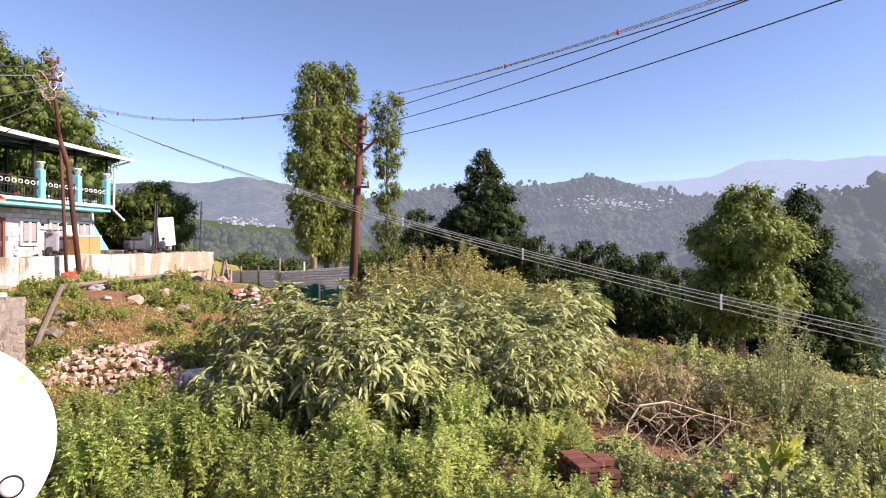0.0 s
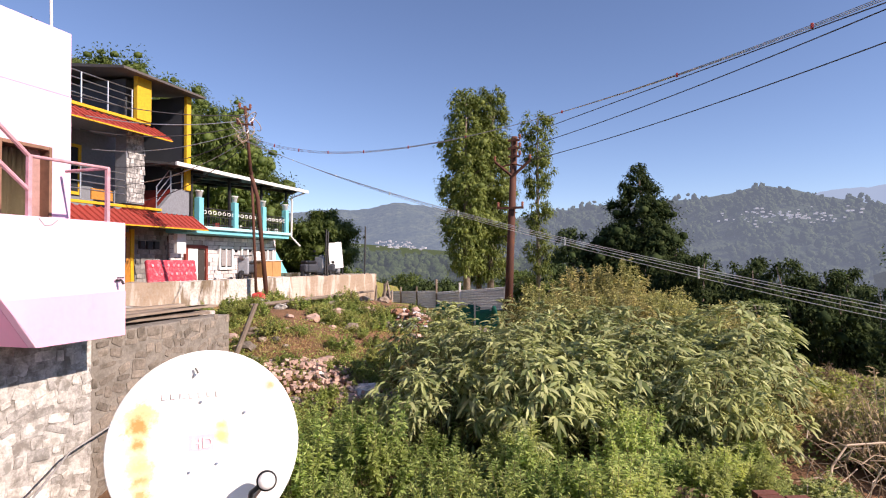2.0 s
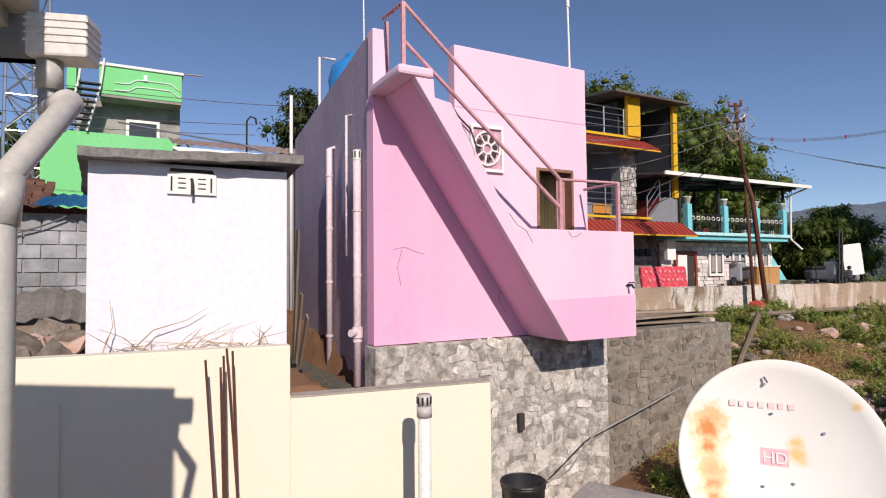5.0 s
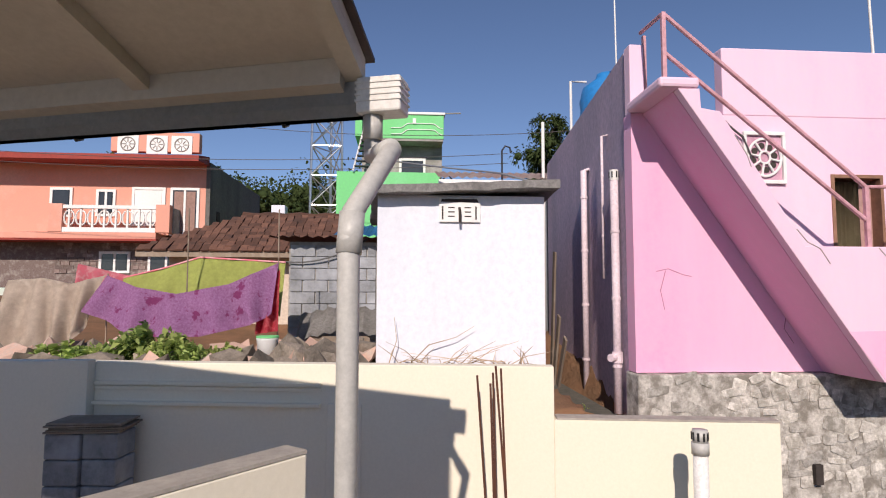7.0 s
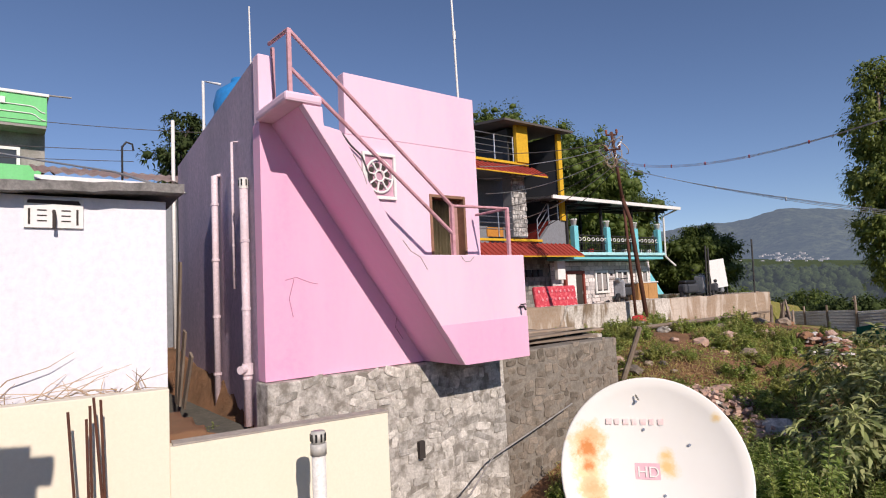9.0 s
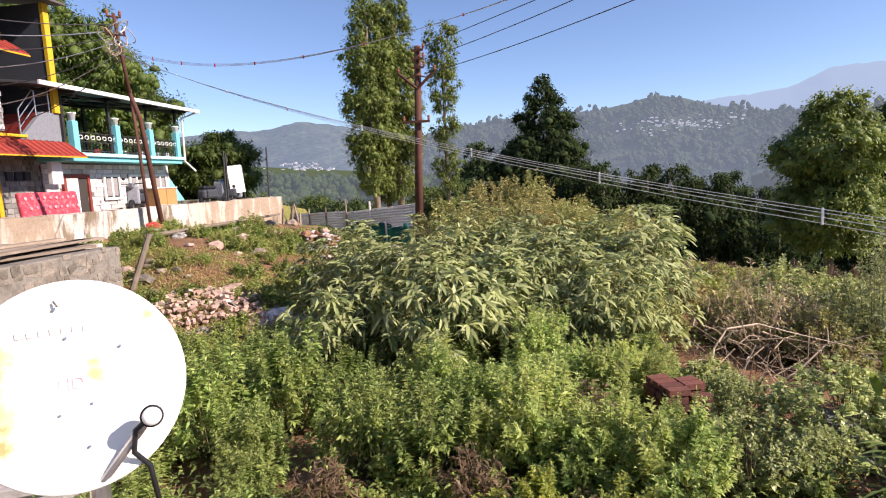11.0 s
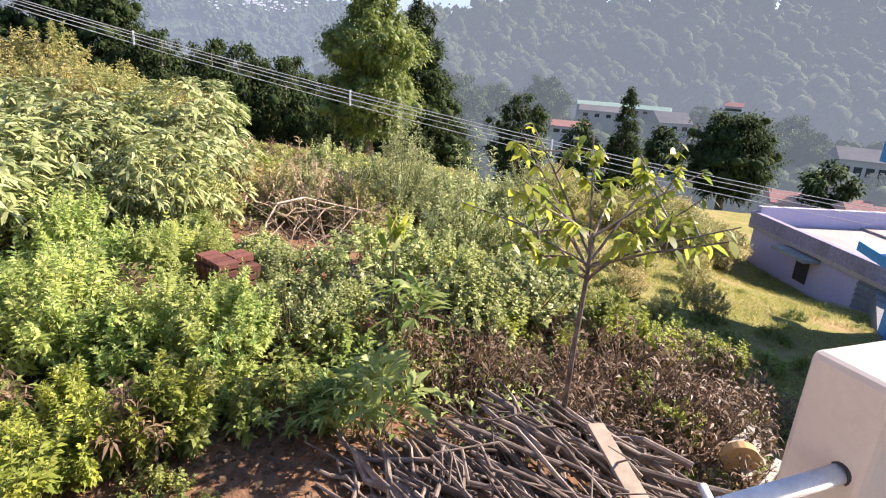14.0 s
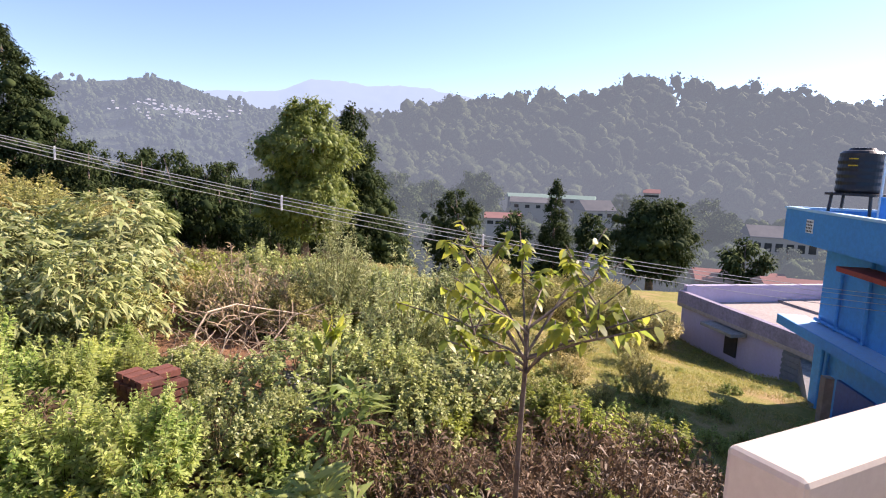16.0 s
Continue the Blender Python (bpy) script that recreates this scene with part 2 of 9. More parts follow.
GLASS_DARK = mat("dark_window_glass", (0.03, 0.035, 0.04), (0.06, 0.065, 0.07), 0.12, bump=0.0, spec=0.6)
# Near-black painted in for the shade of rooms, holes and slots.
SHADE_DARK = mat("opening_shade_dark", (0.06, 0.05, 0.045), rough=0.95)
CURTAIN = mat("olive_curtain", (0.20, 0.165, 0.09), (0.30, 0.25, 0.15), 0.9, big=6, bump=0.2)
ORANGE_DOOR = mat("varnished_orange_door", (0.55, 0.24, 0.04), (0.40, 0.16, 0.03), 0.5, bump=0.1)
CLOTH_RED = mat("red_patterned_cloth", (0.55, 0.03, 0.06), (0.72, 0.16, 0.18), 0.9, big=9, small=50, lo=0.5, hi=0.62, bump=0.3)
CLOTH_LIME = mat("lime_cloth", (0.52, 0.58, 0.16), (0.46, 0.50, 0.15), 0.9, bump=0.2)
CLOTH_MAGENTA = mat("magenta_printed_cloth", (0.50, 0.26, 0.50), (0.32, 0.06, 0.20), 0.9, big=6.0, small=40, lo=0.57, hi=0.62, bump=0.3)
CLOTH_CREAM = mat("cream_cloth", (0.66, 0.56, 0.46), (0.58, 0.46, 0.36), 0.9, big=2, bump=0.3)
CLOTH_PINK = mat("pink_floral_cloth", (0.72, 0.16, 0.22), (0.80, 0.40, 0.42), 0.9, big=7, lo=0.48, hi=0.56, bump=0.2)
NET_GREEN = mat("green_shade_net", (0.02, 0.24, 0.17), (0.015, 0.16, 0.12), 0.8, big=4, bump=0.4)
PLASTIC_BLUE = mat("blue_tank_plastic", (0.02, 0.22, 0.55), (0.02, 0.18, 0.46), 0.45, bump=0.05)
WIRE = mat("aluminium_wire", (0.55, 0.55, 0.55), (0.40, 0.40, 0.40), 0.4, metal=0.7)
WIRE_DARK = mat("dark_cable", (0.06, 0.055, 0.06), (0.09, 0.08, 0.08), 0.6)
RED_PLASTIC = mat("red_plastic", (0.52, 0.06, 0.05), (0.4, 0.05, 0.04), 0.5)
RUBBISH = mat("crumpled_plastic", (0.62, 0.60, 0.58), (0.38, 0.34, 0.32), 0.6, big=8, small=40, bump=0.4, vary=0.4)
SOIL = mat("red_soil", (0.30, 0.16, 0.09), (0.20, 0.12, 0.075), 0.98, big=0.9, small=9, bump=0.7, depth=0.03)

# ---- building helpers ----
class Thing:
    """A top-level thing: an Empty at its base, with its parts given in world metres."""

    def __init__(self, name, base, label, category, group="", kind=""):
        self.base = Vector(base)
        self.ob = new(name)
        self.ob.location = self.base
        self.ob.empty_display_size = 0.2
        tagged(self.ob, label, category, group, kind)


def part(name, bm, material, owner, label="", smooth=False, parent=None):
    """Links a bmesh as one mesh under a thing, or under one of its parts."""
    root = owner.ob
    for v in bm.verts:
        v.co -= owner.base
    me = bpy.data.meshes.new(name)
    bm.to_mesh(me)
    bm.free()
    me.materials.append(material)
    if smooth:
        for p in me.polygons:
            p.use_smooth = True
    ob = new(name, me)
    ob.parent = parent or root
    if label:
        tagged(ob, label)
    return ob


def solo(name, bm, material, label, category, kind="", group="", smooth=False):
    me = bpy.data.meshes.new(name)
    bm.to_mesh(me)
    bm.free()
    me.materials.append(material)
    if smooth:
        for p in me.polygons:
            p.use_smooth = True
    return tagged(new(name, me), label, category, group, kind)


def box(x0, x1, y0, y1, z0, z1, bevel=0.0, bm=None):
    """A box between the given planes, with worn edges where bevel is set."""
    own = bmesh.new()
    bmesh.ops.create_cube(own, size=1.0)
    for v in own.verts:
        v.co = Vector(((x0 + x1) / 2 + v.co.x * (x1 - x0), (y0 + y1) / 2 + v.co.y * (y1 - y0), (z0 + z1) / 2 + v.co.z * (z1 - z0)))
    if bevel:
        bmesh.ops.bevel(own, geom=own.edges[:], offset=bevel, segments=2, affect="EDGES", profile=0.5)
    if bm is None:
        return own
    add_into(bm, own)
    return bm


def add_into(bm, own):
    me = bpy.data.meshes.new("tmp")
    own.to_mesh(me)
    own.free()
    bm.from_mesh(me)
    bpy.data.meshes.remove(me)


def turned(bm, m):
    bmesh.ops.transform(bm, matrix=m, verts=bm.verts[:])
    return bm


def prism(points, axis, a, b, bevel=0.0):
    """A polygon pushed along an axis from a to b. points: (u, v) in the other two axes, in the order of x, y, z."""
    bm = bmesh.new()

    def at(u, v, w):
        return {"x": (w, u, v), "y": (u, w, v), "z": (u, v, w)}[axis]

    lo = [bm.verts.new(at(u, v, a)) for u, v in points]
    hi = [bm.verts.new(at(u, v, b)) for u, v in points]
    n = len(points)
    bm.faces.new(lo)
    bm.faces.new(hi[::-1])
    for i in range(n):
        bm.faces.new((lo[i], hi[i], hi[(i + 1) % n], lo[(i + 1) % n]))
    bmesh.ops.recalc_face_normals(bm, faces=bm.faces[:])
    if bevel:
        bmesh.ops.bevel(bm, geom=bm.edges[:], offset=bevel, segments=2, affect="EDGES", profile=0.5)
    return bm


def wallseg(p, q, thick, z0, z1, side=1, bevel=0.0):
    """An upright wall along the line p to q, its thickness to one side."""
    p, q = Vector(p).to_2d(), Vector(q).to_2d()
    d = (q - p).normalized()
    n = Vector((-d.y, d.x)) * side * thick
    return prism([(p.x, p.y), (q.x, q.y), (q.x + n.x, q.y + n.y), (p.x + n.x, p.y + n.y)], "z", z0, z1, bevel)


def tube(points, radii, sides=8, bm=None, cap=True):
    """A round tube along points, with a radius for each or one for all."""
    bm = bm or bmesh.new()
    pts = [Vector(p) for p in points]
    if not hasattr(radii, "__len__"):
        radii = [radii] * len(pts)
    rings = []
    side = None
    for i, p in enumerate(pts):
        d = (pts[min(i + 1, len(pts) - 1)] - pts[max(i - 1, 0)]).normalized()
        if side is None:
            side = d.orthogonal().normalized()
        side = (side - d * side.dot(d)).normalized()
        up = d.cross(side)
        rings.append([bm.verts.new(p + (side * math.cos(a) + up * math.sin(a)) * radii[i]) for a in (2 * math.pi * k / sides for k in range(sides))])
    for a, b in zip(rings, rings[1:]):
        for k in range(sides):
            bm.faces.new((a[k], a[(k + 1) % sides], b[(k + 1) % sides], b[k]))
    if cap and sides > 2:
        bm.faces.new(rings[0][::-1])
        bm.faces.new(rings[-1])
    return bm


def lathe(profile, centre, sides=24, axis=None):
    """A turned shape: (radius, height) rows about the vertical through centre, or about an axis matrix."""
    bm = bmesh.new()
    rings = [[bm.verts.new((r * math.cos(2 * math.pi * k / sides), r * math.sin(2 * math.pi * k / sides), h)) for k in range(sides)] for r, h in profile]
    for a, b in zip(rings, rings[1:]):
        for k in range(sides):
            bm.faces.new((a[k], a[(k + 1) % sides], b[(k + 1) % sides], b[k]))
    bm.faces.new(rings[0][::-1])
    bm.faces.new(rings[-1])
    return turned(bm, axis if axis is not None else Matrix.Translation(centre))


def sag(p, q, drop, n=24):
    p, q = Vector(p), Vector(q)
    return [p.lerp(q, i / n) - Vector((0, 0, 4 * drop * (i / n) * (1 - i / n))) for i in range(n + 1)]


def quads(name, verts, faces, material):
    """A mesh of quads or triangles from arrays, quick for many leaves."""
    me = bpy.data.meshes.new(name)
    verts, faces = np.asarray(verts, np.float32), np.asarray(faces, np.int32)
    me.vertices.add(len(verts))
    me.vertices.foreach_set("co", verts.ravel())
    me.loops.add(faces.size)
    me.loops.foreach_set("vertex_index", faces.ravel())
    me.polygons.add(len(faces))
    me.polygons.foreach_set("loop_start", np.arange(0, faces.size, faces.shape[1], dtype=np.int32))
    me.update(calc_edges=True)
    me.materials.append(material)
    return me


rng = np.random.default_rng(7)


def unit(v):
    return v / np.maximum(np.linalg.norm(v, axis=-1, keepdims=True), 1e-9)


def leaves(base, way, length, width, droop=0.3, rows=1):
    """Leaf blades: at base, growing along way; one folded kite each, or bent strips with more rows."""
    n = len(base)
    way = unit(way)
    flat = unit(np.cross(way, np.tile((0.0, 0.0, 1.0), (n, 1)) + rng.normal(0, 0.35, (n, 3))))
    length, width = np.broadcast_to(length, n)[:, None], np.broadcast_to(width, n)[:, None]
    down = np.array((0, 0, -1.0))
    if rows == 1:
        mid = base + way * length * 0.45
        tip = base + way * length + down * length * droop
        lift = np.cross(flat, way) * width * 0.25
        v = np.stack([base, mid + flat * width / 2 + lift, tip, mid - flat * width / 2 + lift], 1)
        return v.reshape(-1, 3), np.arange(4 * n).reshape(n, 4)
    prof = np.sin(np.linspace(0.12, 1.0, rows + 1) * math.pi) ** 0.8
    prof[-1] = 0.03
    cols = []
    for i, w in enumerate(prof):
        s = i / rows
        c = base + way * length * s + down * length * droop * s * s
        cols += [c + flat * width / 2 * w, c - flat * width / 2 * w]
    v = np.stack(cols, 1)
    k = 2 * (rows + 1)
    f = np.concatenate([np.stack([np.arange(n) * k + j for j in (2 * i, 2 * i + 1, 2 * i + 3, 2 * i + 2)], 1) for i in range(rows)])
    return v.reshape(-1, 3), f


def joined(pieces):
    vs, fs, off = [], [], 0
    for v, f in pieces:
        vs.append(v)
        fs.append(f + off)
        off += len(v)
    return np.concatenate(vs), np.concatenate(fs)


def reeds(paths, r0, r1):
    """Thin stems: paths (n, k, 3), three-sided, tapering from r0 to r1."""
    n, k, _ = paths.shape
    d = unit(np.gradient(paths, axis=1))
    a = unit(np.cross(d, np.array((0.31, 0.52, 0.8))))
    b = np.cross(d, a)
    r = (np.asarray(r0, float).reshape(-1, 1) * np.linspace(1, 0, k) + np.asarray(r1, float).reshape(-1, 1) * np.linspace(0, 1, k))[:, :, None]
    ring = np.stack([paths + (a * math.cos(t) + b * math.sin(t)) * r for t in (0, 2.094, 4.189)], 2)
    idx = np.arange(n * k * 3).reshape(n, k, 3)
    f = np.concatenate([np.stack([idx[:, :-1, s], idx[:, :-1, (s + 1) % 3], idx[:, 1:, (s + 1) % 3], idx[:, 1:, s]], -1).reshape(-1, 4) for s in range(3)])
    return ring.reshape(-1, 3), f


def S(v, a, b):
    t = min(1.0, max(0.0, (v - a) / (b - a)))
    return t * t * (3 - 2 * t)


def bank_edge(y):
    """Where the upper terrace ends towards the slope."""
    if y < 2.0:
        return -4.56 + (y - 2.0) * 0.134
    if y < 8.3:
        return -6.05
    return -6.05 - 3.95 * S(y, 8.3, 9.2) + 0.115 * max(0, min(y, 22) - 16.5)


def ground_z(x, y):
    """The height of the land."""
    if x < bank_edge(y) and y > -9:
        z = 2.85 + 0.25 * S(y, 8, 14) + 0.085 * max(0.0, -x - 10 - 9 * S(y, 6, 14))
        z -= 0.5 * S(y, 1.5, 1.7) * (1 - S(y, 2.4, 2.6))
        if y > 22:
            z -= 0.16 * (min(y, 70) - 22)
        return z + 0.06 * noise.noise((x * 0.9, y * 0.9, 0))
    z = 1.12 - 0.145 * min(max(0.0, x - 2.5), 62) - 0.05 * max(0.0, min(x - 60, 90))
    z += 1.5 * S(-x, 1.0, 8.0) * S(y, 4.5, 13) - 0.3 * S(-x, 3.5, 5.5) * (1 - S(y, 4.5, 8))
    z += 0.9 * math.exp(-((x - 0.2) ** 2 / 9 + (y - 14) ** 2 / 12))
    z -= 0.4 * math.exp(-((x - 14.6) ** 2 + (y - 7.2) ** 2) / 7)
    far = max(0.0, y - 17)
    z -= (0.10 + 0.06 * S(x, -8, 4)) * min(far, 75)
    z += 0.10 * noise.noise((x * 0.55, y * 0.55, 3)) + 0.04 * noise.noise((x * 2.1, y * 2.1, 5))
    r = math.hypot(x, y)
    return z if r < 60 else z + (-14 - z) * S(r, 60, 140)

# ---- the land ----
def ground_material():
    m, t, bsdf, links = nodes_of("hillside_ground")
    pos = where_node(t)
    soil = mixcol(t, ramp(t, noise_node(t, pos, 1.3, 6, 0.65), 0.35, 0.7), (0.28, 0.15, 0.085), (0.16, 0.10, 0.06))
    grass = mixcol(t, ramp(t, noise_node(t, pos, 6.0, 6, 0.7), 0.35, 0.7), (0.16, 0.175, 0.04), (0.30, 0.25, 0.09))
    grass = mixcol(t, ramp(t, noise_node(t, pos, 0.75, 5, 0.65), 0.5, 0.72), grass, (0.36, 0.25, 0.13))
    sep = t.nodes.new("ShaderNodeSeparateXYZ")
    links.new(pos, sep.inputs[0])
    lawn = t.nodes.new("ShaderNodeMath")
    lawn.operation = "MULTIPLY_ADD"
    links.new(sep.outputs[0], lawn.inputs[0])
    lawn.inputs[1].default_value, lawn.inputs[2].default_value = 0.12, -0.55
    away = t.nodes.new("ShaderNodeMath")
    away.operation = "MULTIPLY_ADD"
    past = t.nodes.new("ShaderNodeMapRange")
    past.inputs["From Min"].default_value, past.inputs["From Max"].default_value, past.inputs["To Max"].default_value = 19, 26, 60
    links.new(sep.outputs[1], past.inputs["Value"])
    links.new(past.outputs[0], away.inputs[0])
    away.inputs[1].default_value = 1.0
    links.new(lawn.outputs[0], away.inputs[2])
    add = t.nodes.new("ShaderNodeMath")
    links.new(away.outputs[0], add.inputs[0])
    links.new(noise_node(t, pos, 0.9, 5, 0.6), add.inputs[1])
    c = mixcol(t, ramp(t, add.outputs[0], 0.42, 0.62), soil, grass)
    c = mixcol(t, ramp(t, sep.outputs[1], 26, 55), c, mixcol(t, ramp(t, noise_node(t, pos, 0.35, 5, 0.6), 0.4, 0.65), (0.05, 0.075, 0.03), (0.09, 0.11, 0.045)))
    links.new(c, bsdf.inputs["Base Color"])
    bsdf.inputs["Roughness"].default_value = 0.98
    bsdf.inputs["Specular IOR Level"].default_value = 0.1
    b = t.nodes.new("ShaderNodeBump")
    b.inputs["Strength"].default_value, b.inputs["Distance"].default_value = 0.8, 0.04
    links.new(noise_node(t, pos, 14, 6, 0.75), b.inputs["Height"])
    links.new(b.outputs[0], bsdf.inputs["Normal"])
    return m


def build_ground():
    segs = 330
    rad = [0.05 + i * 0.125 for i in range(80)] + [10.0 * 1.04 ** i for i in range(157)]
    verts = [(0.0, 0.0, ground_z(0, 0))]
    for r in rad[1:]:
        for k in range(segs):
            a = 2 * math.pi * k / segs
            x, y = r * math.sin(a), r * math.cos(a)
            verts.append((x, y, ground_z(x, y)))
    faces = []
    n = len(rad) - 1
    for i in range(n - 1):
        o = 1 + i * segs
        for k in range(segs):
            k2 = (k + 1) % segs
            faces.append((o + k, o + k2, o + segs + k2, o + segs + k))
    me = quads("ground", verts, faces, ground_material())
    me.polygons.foreach_set("use_smooth", [True] * len(faces))
    tagged(new("ground", me), "uneven hillside of red soil, weeds and grass", "ground", kind="structure")


build_ground()

# ---- the walls and the terrace near the camera ----
CREAM_A, CREAM_B, CREAM_C = (-5.02, -2.57), (-4.52, 1.15), (-4.29, 2.84)


def cream_wall():
    w = Thing("wall_boundary", (-4.6, 0, 0.9), "cream painted boundary wall stepping down, with grey cap", "wall", kind="structure")
    d = (Vector(CREAM_B) - Vector(CREAM_A)).normalized()
    left = Vector(CREAM_A) - d * 4.0
    part("high_wall", wallseg(left, CREAM_B, 0.14, 0.6, 3.24, 1, 0.006), CREAM, w)
    part("low_wall", wallseg(CREAM_B, CREAM_C, 0.14, 0.6, 2.83, 1, 0.006), CREAM, w)
    part("cap", wallseg(Vector(CREAM_B) + d * 0.02, Vector(CREAM_C) + d * 0.004, 0.15, 2.832, 2.846, 1), CREAM_TOP, w, "dusty grey cap")
    part("pilaster", wallseg(Vector(CREAM_A) - d * 0.3, Vector(CREAM_A), 0.10, 0.6, 3.262, -1, 0.006), CREAM, w)
    for z, out in ((3.06, 0.03), (2.90, 0.045), (3.02, 0.015)):
        part("moulding", wallseg(Vector(CREAM_A) + d * 0.004, Vector(CREAM_A) + d * 1.9, out, z, z + 0.03, -1, 0.004), CREAM, w)
    p0 = Vector(CREAM_A) + d * 1.95
    part("panel_frame", wallseg(p0, p0 + d * 0.28, 0.02, 1.9, 2.93, -1, 0.008), CREAM, w)


def terrace():
    t = Thing("floor_terrace", (0, -2, 1.0), "concrete terrace of a house on the slope", "terrace", kind="structure")
    part("slab", box(-1.9, 1.40, -6.0, 0.30, 2.0, 2.15, 0.01), CONCRETE, t)
    part("base_wall", box(-1.8, 1.35, -5.9, 0.22, 0.7, 1.998), CREAM, t)
    part("back_wall", box(-1.9, 3.2, -6.2, -6.0, 0.7, 5.2), CREAM, t)
    p = Thing("parapet", (1.5, 0.5, 2.0), "beige painted parapet block with a chipped lit top", "parapet", kind="structure")
    bm = prism([(1.488, 0.763), (1.463, 0.632), (4.60, 0.005), (4.62, 0.136)], "z", 0.7, 3.27, 0.012)
    part("block", bm, TAUPE, p)
    pipe = Thing("drain_pipe", (1.3, 0.5, 3.0), "white plastic pipe sticking out of a parapet", "pipe")
    a, b = Vector((1.49, 0.66, 3.105)), Vector((1.14, 0.79, 3.02))
    part("pipe", tube([a, b], 0.016, 16), PVC_WHITE, pipe, smooth=True)
    part("collar", tube([a, a.lerp(b, 0.06)], 0.019, 16), DARK_IRON, pipe, "dark broken mortar collar")


def canopy():
    c = Thing("roof_canopy", (-1.5, -1.5, 4.9), "sloping cream roof canopy with battens beneath", "roof", kind="structure")
    e1, run = Vector((-2.74, -0.18, 4.94)), Vector((-0.29, -0.957, 0.0))
    up2 = Vector((0.978, -0.19, 0.24))

    def at(u, v, w=0.0):
        return e1 + run * u + up2 * v + Vector((0, 0, w))

    def plate(u0, u1, v0, v1, w0, w1):
        bm = bmesh.new()
        c8 = [bm.verts.new(at(u, v, w)) for w in (w0, w1) for u, v in ((u0, v0), (u1, v0), (u1, v1), (u0, v1))]
        for q in ((0, 1, 2, 3), (7, 6, 5, 4), (0, 4, 5, 1), (1, 5, 6, 2), (2, 6, 7, 3), (3, 7, 4, 0)):
            bm.faces.new([c8[i] for i in q])
        bmesh.ops.recalc_face_normals(bm, faces=bm.faces[:])
        return bm

    part("soffit", plate(0.08, 5.5, -0.05, 4.0, 0.0, 0.05), CEILING, c)
    part("roof_sheet", plate(0.04, 5.6, -0.09, 4.1, 0.055, 0.075), mat("dark_roof_sheet", (0.10, 0.07, 0.06), rough=0.6), c, "dark roof sheet edge")
    part("edge_batten", plate(0.08, 0.18, -0.05, 4.0, -0.07, -0.002), CEILING, c)
    part("eave_beam", plate(0.182, 5.5, -0.05, 0.06, -0.13, -0.002), CEILING, c)
    for u in (1.25, 2.6, 3.9):
        part("rafter", plate(u, u + 0.1, 0.062, 4.0, -0.08, -0.002), CEILING, c)
    g = Thing("rain_gutter", (-2.9, -1.0, 4.8), "grey plastic rain gutter with white outlet box and downpipe", "gutter")
    n = Vector((-0.957, 0.29, 0)) * 0.10
    a = e1 + n * 0.7 + run * 0.10 + Vector((0, 0, -0.20))
    b = a + run * 5.3
    bm = bmesh.new()
    prof = [(-0.045, 0.12), (-0.055, 0.0), (-0.03, -0.055), (0.03, -0.055), (0.055, 0.0), (0.06, 0.12)]
    side = Vector((-0.957, 0.29, 0))
    ra = [bm.verts.new(a + side * u + Vector((0, 0, w))) for u, w in prof]
    rb = [bm.verts.new(b + side * u + Vector((0, 0, w))) for u, w in prof]
    for i in range(len(prof) - 1):
        bm.faces.new((ra[i], ra[i + 1], rb[i + 1], rb[i]))
    bm.faces.new(ra)
    bmesh.ops.solidify(bm, geom=bm.faces[:], thickness=0.004)
    part("trough", bm, PVC, g)
    m = Matrix.Translation(a - run * 0.10 + Vector((0, 0, 0.035))) @ Matrix.Rotation(math.atan2(side.y, side.x), 4, "Z")
    part("outlet_box", turned(box(-0.075, 0.075, -0.115, 0.115, -0.085, 0.095, 0.012), m), PVC_WHITE, g, "white ribbed outlet box")
    for w in (-0.03, 0.0, 0.03, 0.06):
        part("rib", turned(box(-0.08, 0.08, -0.119, 0.119, w, w + 0.012, 0.002), m), PVC_WHITE, g)
    for u in (0.45, 1.75, 3.1):
        q = a + run * u
        part("bracket", tube([q + Vector((0, 0, 0.1)), q + Vector((0.02, 0, -0.02)), q + side * 0.03 + Vector((0, 0, -0.06)), q + side * 0.07 + Vector((0, 0, -0.04))], 0.012, 6), DARK_IRON, g)
    top = a - run * 0.05 + Vector((0, 0, -0.05))
    pts = [top, top + Vector((0, 0, -0.20)), Vector((-2.45, -0.11, 4.42)), Vector((-2.22, -0.25, 4.12)), Vector((-2.2, -0.26, 4.02)), Vector((-2.17, -0.25, 1.41))]
    dp = part("downpipe", tube(pts, 0.043, 18), PVC, g, smooth=True)
    for p, q in ((pts[0], pts[1] * 0.6 + pts[0] * 0.4), (pts[1].lerp(pts[2], 0.5), pts[2] + Vector((0, 0, 0.01))), (pts[3], pts[4] + Vector((0, 0, -0.06)))):
        part("coupling", tube([p, q], 0.05, 18), PVC, g, smooth=True, parent=dp)
    eave = Vector((0.035, -0.03, 3.815))
    for thing in (c, g):
        thing.ob.location, thing.ob.scale = eave.lerp(thing.base, 0.73), (0.73,) * 3


def low_rail_wall():
    w = Thing("wall_stair_parapet", (-2.0, -0.9, 1.0), "low cream stair parapet with a brown dusty top", "wall", kind="structure")
    part("wall", wallseg((-2.46, -0.52), (-1.25, -1.55), 0.13, 0.8, 3.17, 1, 0.008), CREAM, w)
    part("cap", wallseg((-2.46, -0.52), (-1.25, -1.55), 0.13, 3.172, 3.186, 1), CREAM_TOP, w, "brown dusty cap")


cream_wall()
terrace()
canopy()
low_rail_wall()


